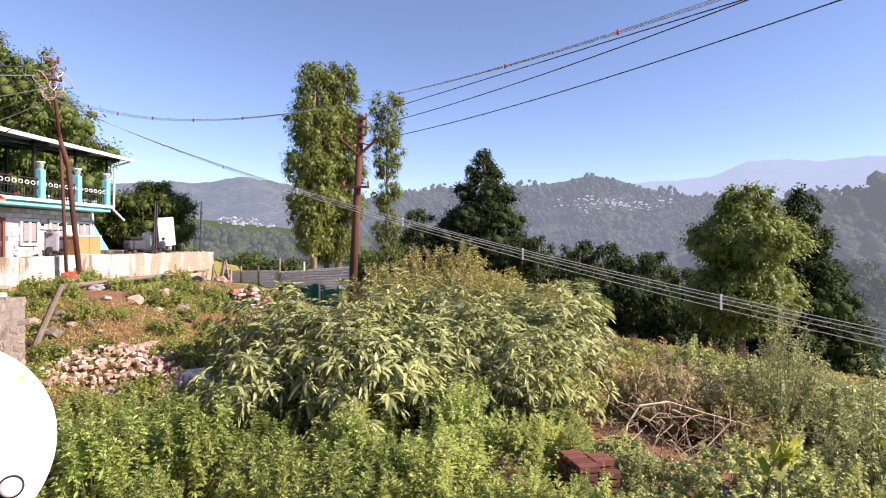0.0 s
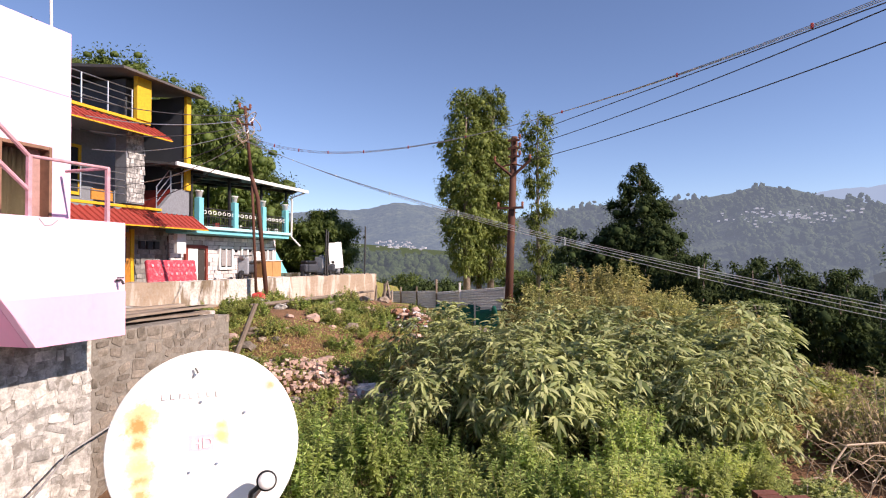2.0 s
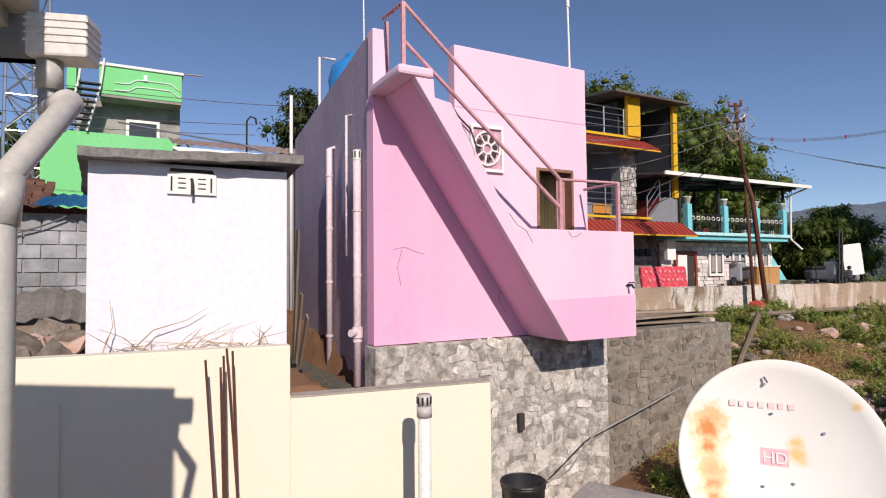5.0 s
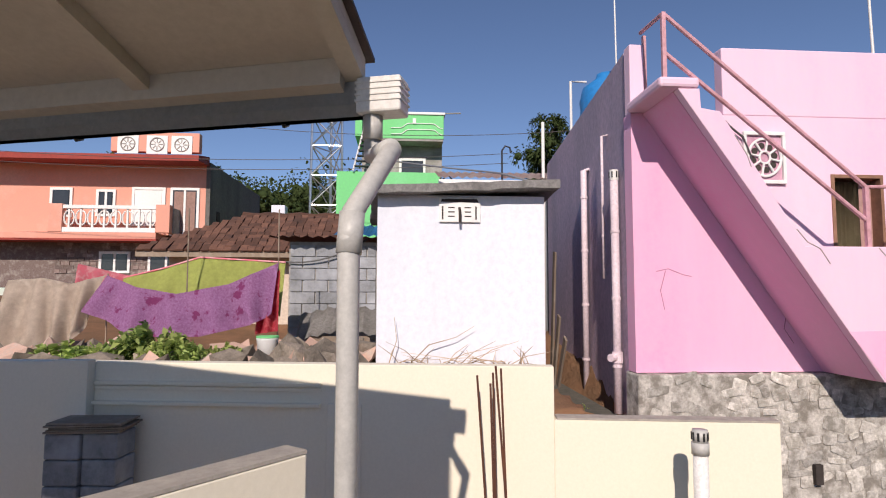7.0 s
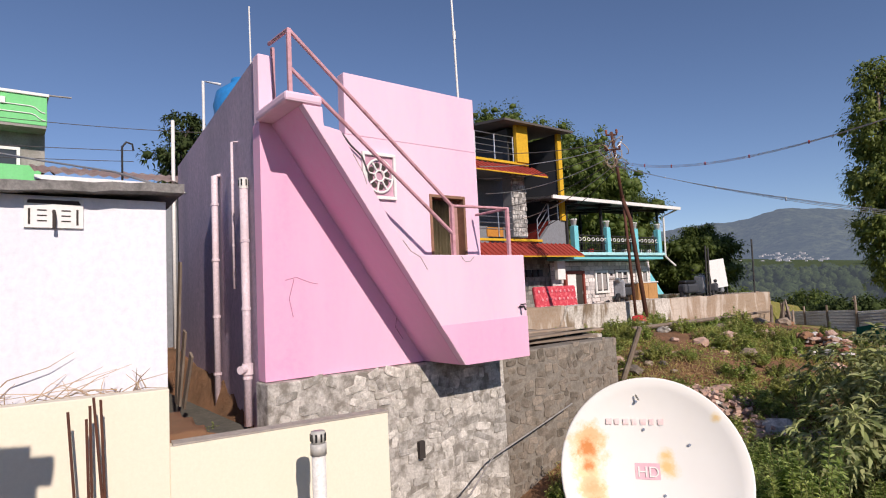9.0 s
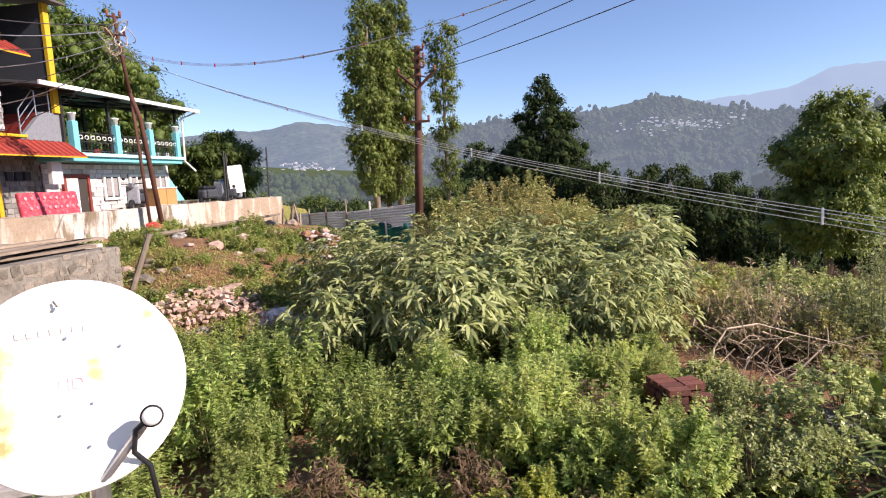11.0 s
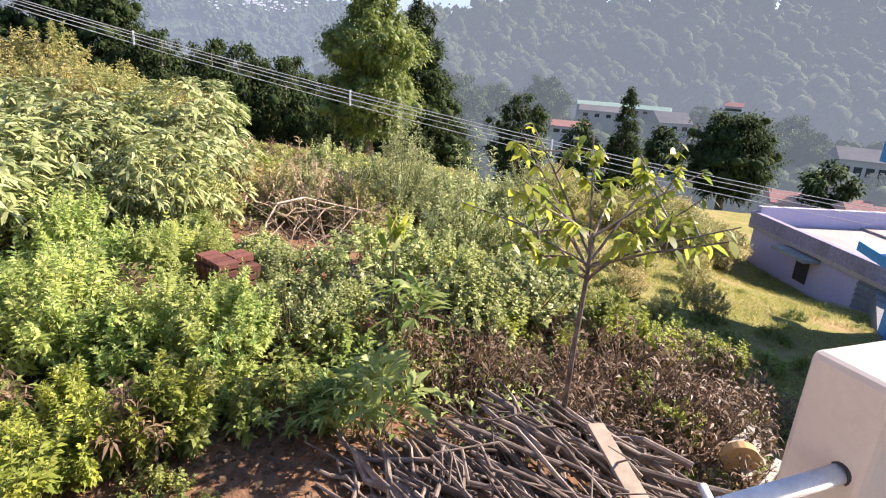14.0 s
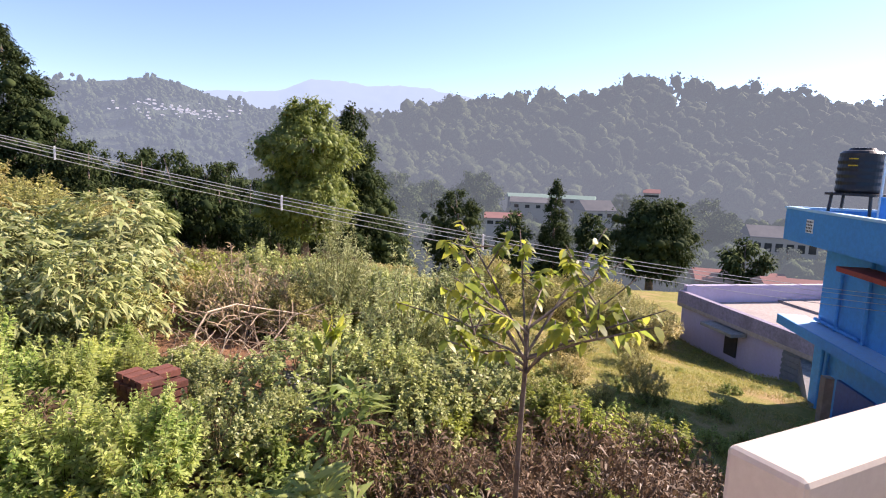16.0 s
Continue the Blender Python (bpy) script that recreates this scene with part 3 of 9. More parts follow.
# ---- the pink house ----
def pink_house():
    h = Thing("pink_house", (-8.0, 4.0, 0.9), "small pink limewashed house on a stone base with outside stair", "house")
    fx, yl, yr = -5.9, 2.38, 5.44
    # front wall in two paints, either side of the stair's line, with the door opening through it
    part("lower_front_wall", prism([(yl, 3.0), (4.55, 3.0), (4.55, 3.3), (2.95, 5.75), (yl, 5.75)], "x", fx - 0.2, fx), PINK, h)
    part("upper_front_wall", prism([(4.552, 3.302), (4.6, 3.302), (4.6, 5.12), (5.2, 5.12), (5.2, 3.0), (yr, 3.0), (yr, 5.75), (2.952, 5.75)], "x", fx - 0.2, fx), PINK_PALE, h)
    part("high_parapet", box(fx - 0.16, fx, 3.412, yr, 5.752, 6.506, 0.012), PINK_PALE, h, "pale pink parapet, chipped at its corner")
    part("corner_post", box(fx - 0.16, fx, yl, 2.54, 5.752, 6.509, 0.012), PINK_PALE, h)
    part("side_wall", wallseg((fx - 0.21, yl + 0.02), (-11.7, 2.95), 0.2, 2.2, 6.50, -1), PINK_GREY, h, "side wall, pink greyed for shade, with grey weather stains")
    part("far_side_wall", box(-11.7, fx - 0.202, yr - 0.2, yr, 2.6, 6.2), PINK_PALE, h)
    part("roof_slab", box(-11.6, fx - 0.21, 3.2, yr - 0.21, 5.60, 5.74), CONCRETE, h)
    part("floor_slab", box(-11.0, fx - 0.01, 3.2, yr - 0.21, 3.0, 3.11), CONCRETE, h)
    # The room's darkness is put into this wall's colour.
    part("inner_wall", box(-8.0, -7.9, 3.2, yr - 0.21, 3.12, 5.59), SHADE_DARK, h)
    d = part("door", box(fx - 0.17, fx - 0.13, 5.02, 5.165, 3.12, 5.08), mat("faded_pink_door", (0.46, 0.27, 0.24), rough=0.7), h, "faded pink wooden door, open")
    for y0, y1, z0, z1 in ((4.6, 4.64, 3.12, 5.12), (5.165, 5.2, 3.12, 5.12), (4.64, 5.165, 5.08, 5.12)):
        part("door_frame", box(fx - 0.2, fx + 0.012, y0, y1, z0, z1, 0.004), mat("brown_door_frame", (0.30, 0.16, 0.10), rough=0.7), h)
    cur = bmesh.new()
    rows = []
    for z in (3.3, 4.2, 5.06):
        rows.append([cur.verts.new((fx - 0.10 + 0.022 * math.sin(k * 1.9), 4.645 + k * 0.0155, z)) for k in range(24)])
    for a, b in zip(rows, rows[1:]):
        for k in range(23):
            cur.faces.new((a[k], a[k + 1], b[k + 1], b[k]))
    bmesh.ops.solidify(cur, geom=cur.faces[:], thickness=0.004)
    part("curtain", cur, CURTAIN, h, "olive curtain hanging in the doorway", smooth=True)
    # stair
    ox = -5.1
    face = [(4.41, 3.0), (5.45, 3.0), (5.45, 4.262), (3.70, 4.262), (2.92, 5.525), (2.735, 5.555), (2.725, 5.74), (2.512, 5.736)]
    part("stair_parapet", prism(face, "x", ox - 0.1, ox, 0.008), PINK_PALE, h, "pale pink stair parapet with cracked plaster")
    part("paint_band", prism([(4.43, 3.002), (5.452, 3.002), (5.452, 3.50), (4.08, 3.47)], "x", ox + 0.001, ox + 0.004), PINK, h, "deeper pink paint band")
    sof = [(4.41, 3.0), (2.512, 5.736), (2.56, 5.736), (4.435, 3.03), (4.435, 3.11), (5.35, 3.11), (5.35, 3.0)]
    part("stair_soffit", prism(sof, "x", fx + 0.002, ox - 0.102), PINK, h, "deep pink stair underside with damp marks")
    part("top_slab", box(fx + 0.002, ox + 0.02, 2.33, 2.72, 5.742, 5.845, 0.03), PINK_PALE, h)
    def under(y):
        return 3.0 + (4.41 - y) * 1.4425

    for i in range(13):
        y = 4.40 - i * 0.13
        part("step", prism([(y, under(y) + 0.03), (y, under(y) + 0.21), (y - 0.129, under(y) + 0.21), (y - 0.129, under(y - 0.129) + 0.015)], "x", fx + 0.002, ox - 0.102), CONCRETE, h)
    part("landing_end", box(fx + 0.002, ox - 0.102, 5.352, 5.45, 3.0, 4.262, 0.008), PINK_PALE, h)
    # rails
    r = Thing("stair_railing", (-5.1, 3.6, 4.262), "pink painted iron stair railing", "railing")
    rx = ox - 0.05
    for y, z0, z1 in ((2.41, 5.84, 6.49), (4.36, 4.262, 4.84), (5.25, 4.262, 4.86)):
        part("post", box(rx - 0.02, rx + 0.02, y - 0.02, y + 0.02, z0 - 0.02, z1, 0.003), PINK_RAIL, r)
    for a, b in (((2.41, 6.48), (4.37, 4.83)), ((2.41, 6.10), (4.36, 4.51))):
        part("sloping_rail", tube([(rx, *a), (rx, *b)], 0.021, 8), PINK_RAIL, r)
    part("landing_rail", tube([(rx, 4.37, 4.84), (rx, 5.26, 4.855), (fx + 0.1, 5.30, 4.86)], 0.017, 8), PINK_RAIL, r)
    part("upper_rail", tube([(rx, 2.41, 6.48), (fx - 0.05, 2.53, 6.66)], 0.021, 8), PINK_RAIL, r)
    part("upper_post", box(fx - 0.06, fx - 0.02, 2.545, 2.58, 5.76, 6.62), PINK_RAIL, r)
    # round vent
    v = Thing("round_vent", (-5.88, 3.84, 5.28), "white concrete wheel-shaped wall vent", "vent")
    cy, cz = 3.845, 5.285
    for y0, y1, z0, z1 in ((cy - 0.235, cy + 0.235, cz + 0.245, cz + 0.285), (cy - 0.235, cy + 0.235, cz - 0.285, cz - 0.245), (cy - 0.235, cy - 0.2, cz - 0.245, cz + 0.245), (cy + 0.2, cy + 0.235, cz - 0.245, cz + 0.245)):
        part("frame", box(fx + 0.002, fx + 0.04, y0, y1, z0, z1, 0.004), WHITE_TRIM, v)
    part("backing", box(fx + 0.002, fx + 0.008, cy - 0.2, cy + 0.2, cz - 0.245, cz + 0.245), mat("vent_backing", (0.62, 0.36, 0.46)), v)
    for rad, w in ((0.185, 0.03), (0.06, 0.025)):
        part("ring", tube([(fx + 0.025, cy + rad * math.sin(a), cz + rad * 1.1 * math.cos(a)) for a in np.linspace(0, 2 * math.pi, 33)], w / 2, 6), WHITE_TRIM, v)
    for k in range(8):
        a = math.pi * k / 4 + 0.2
        part("spoke", tube([(fx + 0.025, cy + q * math.sin(a), cz + q * 1.1 * math.cos(a)) for q in (0.06, 0.185)], 0.012, 6), WHITE_TRIM, v)
        # Dark discs stand in for the shade in the vent's holes.
        part("hole", tube([(fx + 0.009, cy + 0.122 * math.sin(a + 0.39), cz + 0.134 * math.cos(a + 0.39)), (fx + 0.011, cy + 0.122 * math.sin(a + 0.39), cz + 0.134 * math.cos(a + 0.39))], 0.038, 8), SHADE_DARK, v)
    # masts and pipes
    for x, y, z0, z1, r0 in ((-6.02, 5.28, 6.4, 8.9, 0.016), (-9.4, 3.6, 5.74, 8.9, 0.016)):
        m = Thing("antenna_mast", (x, y, z0), "thin white metal mast on a house roof", "mast", "masts")
        part("mast", tube([(x, y, z0), (x - 0.05, y - 0.01, z1)], [r0, r0 * 0.8], 8), PVC_WHITE, m)
        part("joint", tube([(x - 0.018, y, z0 + 1.0), (x - 0.02, y, z0 + 1.12)], r0 * 1.5, 8), PVC_WHITE, m)
    for x, z0, z1, r0, cap in ((-6.34, 2.5, 5.10, 0.045, True), (-6.87, 4.0, 5.76, 0.018, False), (-7.92, 2.4, 5.55, 0.045, False)):
        y = 2.38 + (fx - x) * 0.098 - 0.075
        p = Thing("waste_pipe", (x, y, z0), "pale pink painted plastic waste pipe on a wall", "pipe", "waste pipes")
        if cap:
            part("pipe", tube([(x, y, z0), (x, y, z1)], r0, 14), PINK_PIPE, p, smooth=True)
            part("cowl", tube([(x, y, z1), (x, y, z1 + 0.12)], r0 * 1.1, 14), PVC_WHITE, p, "slotted vent cowl")
            # Black bars stand in for the shade inside the cowl's slots.
            for k in range(6):
                a = k * math.pi / 3 + 0.3
                part("slot", tube([(x + 0.05 * math.cos(a), y + 0.05 * math.sin(a), z1 + 0.03), (x + 0.05 * math.cos(a), y + 0.05 * math.sin(a), z1 + 0.1)], 0.008, 5), BLACK_PLASTIC, p)
            part("socket", tube([(x, y, 3.05), (x, y, 3.17)], r0 * 1.35, 14), PINK_PIPE, p)
            part("branch", tube([(x, y, 3.11), (x + 0.06, y - 0.10, 3.11)], r0, 10), PINK_PIPE, p)
        else:
            part("pipe", tube([(x, y, z0), (x, y, z1), (x, y + 0.12, z1 + 0.02)], r0, 10), PINK_PIPE, p, smooth=True)
        for z in np.arange(z0 + 0.5, z1, 0.75):
            part("clip", tube([(x, y, z), (x, y, z + 0.03)], r0 * 1.2, 10), PINK_PIPE, p)
    t = Thing("water_tank", (-10.2, 3.7, 5.74), "ribbed blue plastic water tank on a roof", "tank")
    part("tank", lathe([(0.48, 0.0), (0.5, 0.08), (0.48, 0.2), (0.5, 0.3), (0.48, 0.42), (0.5, 0.55), (0.48, 0.7), (0.5, 0.85), (0.48, 1.0), (0.5, 1.15), (0.44, 1.4), (0.2, 1.58), (0.18, 1.66)], (-10.2, 3.7, 6.2)), PLASTIC_BLUE, t, smooth=True)
    part("stand", box(-10.7, -9.7, 3.2, 4.2, 5.745, 6.198), CONCRETE, t)
    part("inlet_pipe", tube([(-10.3, 3.05, 5.8), (-10.3, 3.05, 7.75), (-10.3, 3.35, 7.75)], 0.025, 8), PVC_WHITE, t)


pink_house()


# ---- the white hut ----
def white_hut():
    h = Thing("white_hut", (-7.8, 0.6, 2.7), "white limewashed hut with flat mossy slab roof", "hut")
    part("wall", prism([(-6.5, -0.33), (-6.5, 1.58), (-9.2, 1.85), (-9.2, -0.4)], "z", 2.6, 4.93, 0.006), WHITE, h)
    bm = prism([(-6.3, -0.40), (-6.28, 1.70), (-9.4, 2.0), (-9.4, -0.55)], "z", 4.955, 5.045)
    bmesh.ops.subdivide_edges(bm, edges=bm.edges[:], cuts=12, use_grid_fill=True)
    for v in bm.verts:
        v.co += Vector((noise.noise(v.co * 3.1) * 0.03, noise.noise(v.co * 2.7) * 0.03, noise.noise(v.co * 4) * 0.022 + 0.045 * (v.co.y - 0.65)))
    part("roof_slab", bm, SLATE, h, "mossy grey slab with broken edge")
    v = Thing("wall_vent", (-6.48, 0.42, 4.8), "white concrete louvre vent in a hut wall", "vent")
    v.ob.location = v.base + Vector((0, 0.175, -0.06))
    part("panel", box(-6.5, -6.47, 0.19, 0.66, 4.68, 4.96, 0.004), WHITE_TRIM, v)
    # Gap and slots are dark pieces coloured as shade, laid on the panel.
    part("broken_gap", prism([(0.21, 4.91), (0.64, 4.905), (0.62, 4.945), (0.22, 4.945)], "x", -6.4695, -6.466), SHADE_DARK, v)
    for y in (0.22, 0.6):
        part("slot", box(-6.4695, -6.466, y, y + 0.018, 4.71, 4.86), SHADE_DARK, v)
    for y in (0.29, 0.48):
        for z in (4.74, 4.79, 4.84):
            part("slot", box(-6.4695, -6.466, y, y + 0.075, z, z + 0.012), SHADE_DARK, v)
    part("spout", tube([(-6.47, 0.42, 4.84), (-6.40, 0.42, 4.80), (-6.40, 0.42, 4.67)], 0.016, 8), SHADE_DARK, v)


white_hut()


# ---- dish ----
def rusted_enamel(strong, faint):
    """White enamel with rust stains round the given places."""
    m, t, bsdf, links = nodes_of("rust_stained_enamel")
    pos = where_node(t)
    speck = noise_node(t, pos, 26, 6, 0.7)
    c = mixcol(t, ramp(t, noise_node(t, pos, 3, 4, 0.6), 0.4, 0.8), (0.82, 0.81, 0.77), (0.77, 0.75, 0.70))
    for group, cols in ((faint, ((0.80, 0.68, 0.46), (0.78, 0.55, 0.24))), (strong, ((0.80, 0.60, 0.34), (0.62, 0.22, 0.05)))):
        for place, size in group:
            far = t.nodes.new("ShaderNodeVectorMath")
            far.operation = "DISTANCE"
            links.new(pos, far.inputs[0])
            far.inputs[1].default_value = place
            sm = t.nodes.new("ShaderNodeMath")
            sm.operation = "MULTIPLY_ADD"
            links.new(speck, sm.inputs[0])
            sm.inputs[1].default_value = size * 1.6
            links.new(far.outputs["Value"], sm.inputs[2])
            c = mixcol(t, ramp(t, sm.outputs[0], size * 1.85, size * 1.3), c, cols[0])
            c = mixcol(t, ramp(t, sm.outputs[0], size * 1.5, size * 1.05), c, cols[1])
    links.new(c, bsdf.inputs["Base Color"])
    bsdf.inputs["Roughness"].default_value = 0.5
    return m


def dish():
    c = Vector((-1.035, 1.78, 3.235))
    n = Vector((0.56, -0.76, 0.27)).normalized()
    m = Matrix.Translation(c) @ n.to_track_quat("Z", "Y").to_matrix().to_4x4() @ Matrix.Scale(0.9, 4)
    t = Thing("satellite_dish", (-1.15, 1.95, 1.1), "white satellite dish with rust stains on a pole", "dish")
    R = 0.318
    prof = [(0.02, 0.003), (0.1, 0.008), (0.2, 0.024), (0.28, 0.046), (R - 0.006, 0.062), (R, 0.060), (R, 0.052), (0.2, 0.012), (0.02, -0.01)]
    def at(u, v):
        return m @ Vector((u, v, 0.62 * (u * u + v * v) - 0.046))

    dish_mat = rusted_enamel([(at(u, v), q) for u, v, q in ((-0.215, 0.105, 0.07), (-0.218, 0.075, 0.07), (-0.222, 0.02, 0.04), (-0.218, -0.05, 0.05), (-0.212, -0.08, 0.06), (-0.208, -0.115, 0.058), (-0.2, -0.15, 0.045))], [(at(u, v), q) for u, v, q in ((0.05, 0.06, 0.03), (0.05, 0.02, 0.036), (-0.22, 0.0, 0.06), (0.22, 0.19, 0.02))])
    d = part("reflector", lathe([(r, h - 0.05) for r, h in prof], None, 64, m @ Matrix.Diagonal((1.0, 1.04, 1, 1))), dish_mat, t, smooth=True)

    def on(u, v, lift=0.004):
        return m @ Vector((u, v, 0.62 * (u * u + v * v) - 0.048 + lift))

    def patch(name, lift, outline, material, label=""):
        bm = bmesh.new()
        mid = bm.verts.new(on(sum(p[0] for p in outline) / len(outline), sum(p[1] for p in outline) / len(outline), lift))
        vs = [bm.verts.new(on(*p, lift - 0.0006)) for p in outline]
        for i in range(len(vs)):
            bm.faces.new((mid, vs[i], vs[(i + 1) % len(vs)]))
        part(name, bm, material, t, label, parent=d)

    patch("printed_box", 0.0024, [(-0.06, -0.02), (0.025, -0.02), (0.025, 0.035), (-0.06, 0.035)], PINK_INK, "faded pink printed box")
    for i, w in enumerate((0.022, 0.016, 0.02, 0.018, 0.02, 0.016, 0.02)):
        u = -0.15 + i * 0.03
        patch("faded_print", 0.0018, [(u, 0.165), (u + w, 0.166), (u + w, 0.187), (u, 0.186)], PINK_FAINT)
    f = bpy.data.curves.new("print", "FONT")
    f.body, f.size, f.extrude = "HD", 0.052, 0.0006
    o = new("printed_letters", f)
    o.parent = t.ob
    o.matrix_local = Matrix.Translation(-t.base) @ m @ Matrix.Translation((-0.054, -0.012, -0.0425))
    f.materials.append(DISH)
    for u, v in ((-0.04, 0.245), (-0.02, 0.15), (-0.055, -0.09), (0.035, -0.07), (0.02, -0.20), (0.13, 0.1)):
        part("bolt", tube([on(u, v, 0.0), on(u, v, 0.006)], 0.0042, 8), STEEL, t, parent=d)
    part("loose_wire", tube([on(-0.04, 0.27, 0.004), on(-0.03, 0.25, 0.012)], 0.003, 5), BLACK_PLASTIC, t, parent=d)
    e = m @ Vector((0.20, -0.14, 0.06))
    lnb = part("receiver_head", tube([e, e + n * 0.04], [0.030, 0.031], 18), BLACK_PLASTIC, t, "black receiver head with pale cap", smooth=True)
    part("cap", tube([e + n * 0.041, e + n * 0.052, e + n * 0.056], [0.026, 0.025, 0.014], 18), PVC_WHITE, t, smooth=True, parent=lnb)
    side = m.to_3x3() @ Vector((-1, -0.3, 0))
    part("cable", tube([e, e + side * 0.05 + Vector((0, 0, -0.02)), e + side * 0.06 + Vector((0, 0, -0.08)), e + side * 0.02 + Vector((0, 0, -0.14)), e + Vector((0, 0, -0.3))], 0.008, 8), BLACK_PLASTIC, t, smooth=True)
    part("arm", tube([e - n * 0.02, m @ Vector((0.05, -0.31, 0.0)), c - n * 0.1 + Vector((0, 0, -0.28))], 0.012, 8), STEEL, t)
    part("bracket", tube([c - n * 0.055, c - n * 0.18], 0.06, 12), STEEL, t)
    part("pole", tube([(-1.15, 1.95, 0.9), (-1.15, 1.95, 3.24)], 0.03, 12), STEEL, t)


dish()

# ---- stone walls ----
def stone_mesh(seed):
    r = random.Random(seed)
    bm = bmesh.new()
    pts = []
    for cu, cv in ((-1, -1), (1, -1), (1, 1), (-1, 1)):
        u, v = cu * r.uniform(0.38, 0.5), cv * r.uniform(0.36, 0.5)
        cut = r.uniform(0.06, 0.2)
        ends = [(u - cu * cut, v), (u, v - cv * cut * 0.8)]
        pts += ends if cu * cv < 0 else ends[::-1]
    n = len(pts)
    back = [bm.verts.new((-0.5, u, v)) for u, v in pts]
    rim = [bm.verts.new((0.25, u, v)) for u, v in pts]
    top = [bm.verts.new((0.5 + r.uniform(-0.08, 0.08), u * 0.82, v * 0.8)) for u, v in pts]
    for a, b in ((back, rim), (rim, top)):
        for k in range(n):
            bm.faces.new((a[k], a[(k + 1) % n], b[(k + 1) % n], b[k]))
    bm.faces.new(top)
    me = bpy.data.meshes.new("stone")
    bm.to_mesh(me)
    bm.free()
    return me


def stone_wall(name, p, q, z0, z1, side, mortar, stone, label, size, most=300):
    """A rubble wall with stones set proud of the mortar on its visible face."""
    p, q = Vector(p), Vector(q)
    w = Thing(name, (p.x, p.y, z0), label, "wall", kind="structure")
    part("mortar_core", wallseg(p, q, 0.34, z0, z1, side, 0.02), mortar, w)
    d = (q - p).normalized()
    out = Vector((-d.y, d.x)) * -side
    length = (q - p).length
    meshes = [stone_mesh(i) for i in range(10)]
    for me in meshes:
        me.materials.append(stone)
    r = random.Random(int(length * 100))
    rows = max(1, int((z1 - z0) / (size * 0.62)))
    made = 0
    for i in range(rows):
        s = r.uniform(0, 0.1)
        while s < length - 0.06:
            wd = min(size * r.uniform(0.5, 1.7), length - s)
            ht = (z1 - z0) / rows * r.uniform(0.55, 1.4)
            z = z0 + (i + 0.5) * (z1 - z0) / rows + r.uniform(-0.045, 0.045)
            c = p + d * (s + wd / 2)
            m = Matrix.Translation(Vector((c.x + out.x * 0.006, c.y + out.y * 0.006, z)) - w.base) @ Matrix.Rotation(math.atan2(out.y, out.x) + r.uniform(-0.05, 0.05), 4, "Z") @ Matrix.Rotation(r.uniform(-0.45, 0.45), 4, "X") @ Matrix.Diagonal((r.uniform(0.002, 0.016), wd * 0.94, min(ht, z1 - z + 0.1) * 0.98, 1))
            if r.random() < 0.78 and made < most:
                ob = new("stone", r.choice(meshes))
                ob.parent = w.ob
                ob.matrix_local = m
                made += 1
            s += wd
    return w


stone_wall("wall_stone_base", (-5.80, 2.36), (-5.80, 5.66), 0.6, 2.99, 1, MORTAR, STONE, "grey rubble stone base with pale mortar", 0.19)
stone_wall("wall_retaining", (-5.86, 5.70), (-5.98, 8.45), 0.6, 2.95, 1, MORTAR_DARK, STONE_DARK, "dark mossy rubble retaining wall", 0.18)
pl = Thing("weep_hole", (-5.79, 4.21, 1.9), "dark square weep hole in a stone wall", "hole")
# A dark block stands in for the shade of the hole.
part("hole", box(-5.80, -5.742, 4.17, 4.25, 1.88, 2.08), SHADE_DARK, pl)


def retaining_wall():
    w = Thing("wall_terrace", (-9.3, 17, 1.9), "old plastered retaining wall with patchy stonework", "wall", kind="structure")
    pts = [(-9.9, 9.3), (-9.75, 11.6), (-9.75, 16.5), (-9.1, 21.75)]
    for (a, b), z in zip(zip(pts, pts[1:]), (3.36, 3.34, 3.33)):
        bm = wallseg(a, b, 0.45, 1.5, z, 1)
        bmesh.ops.subdivide_edges(bm, edges=bm.edges[:], cuts=14, use_grid_fill=True)
        for v in bm.verts:
            v.co += Vector((noise.noise(v.co * 2.3) * 0.05, noise.noise(v.co * 2.1) * 0.03, noise.noise(v.co * 3.3) * 0.05))
        part("wall_length", bm, PLASTER_OLD if 11 < a[1] < 15 else PLASTER_BROWN, w, "peeling pale plaster over stone" if 11 < a[1] < 15 else "brown weathered plaster")
    part("end", wallseg((-9.1, 21.8), (-14.5, 23.5), 0.4, 1.2, 3.32, 1), PLASTER_OLD, w)
    part("return", wallseg((-6.3, 8.5), (-9.9, 9.28), 0.35, 1.2, 3.0, 1), PLASTER_OLD, w)


retaining_wall()


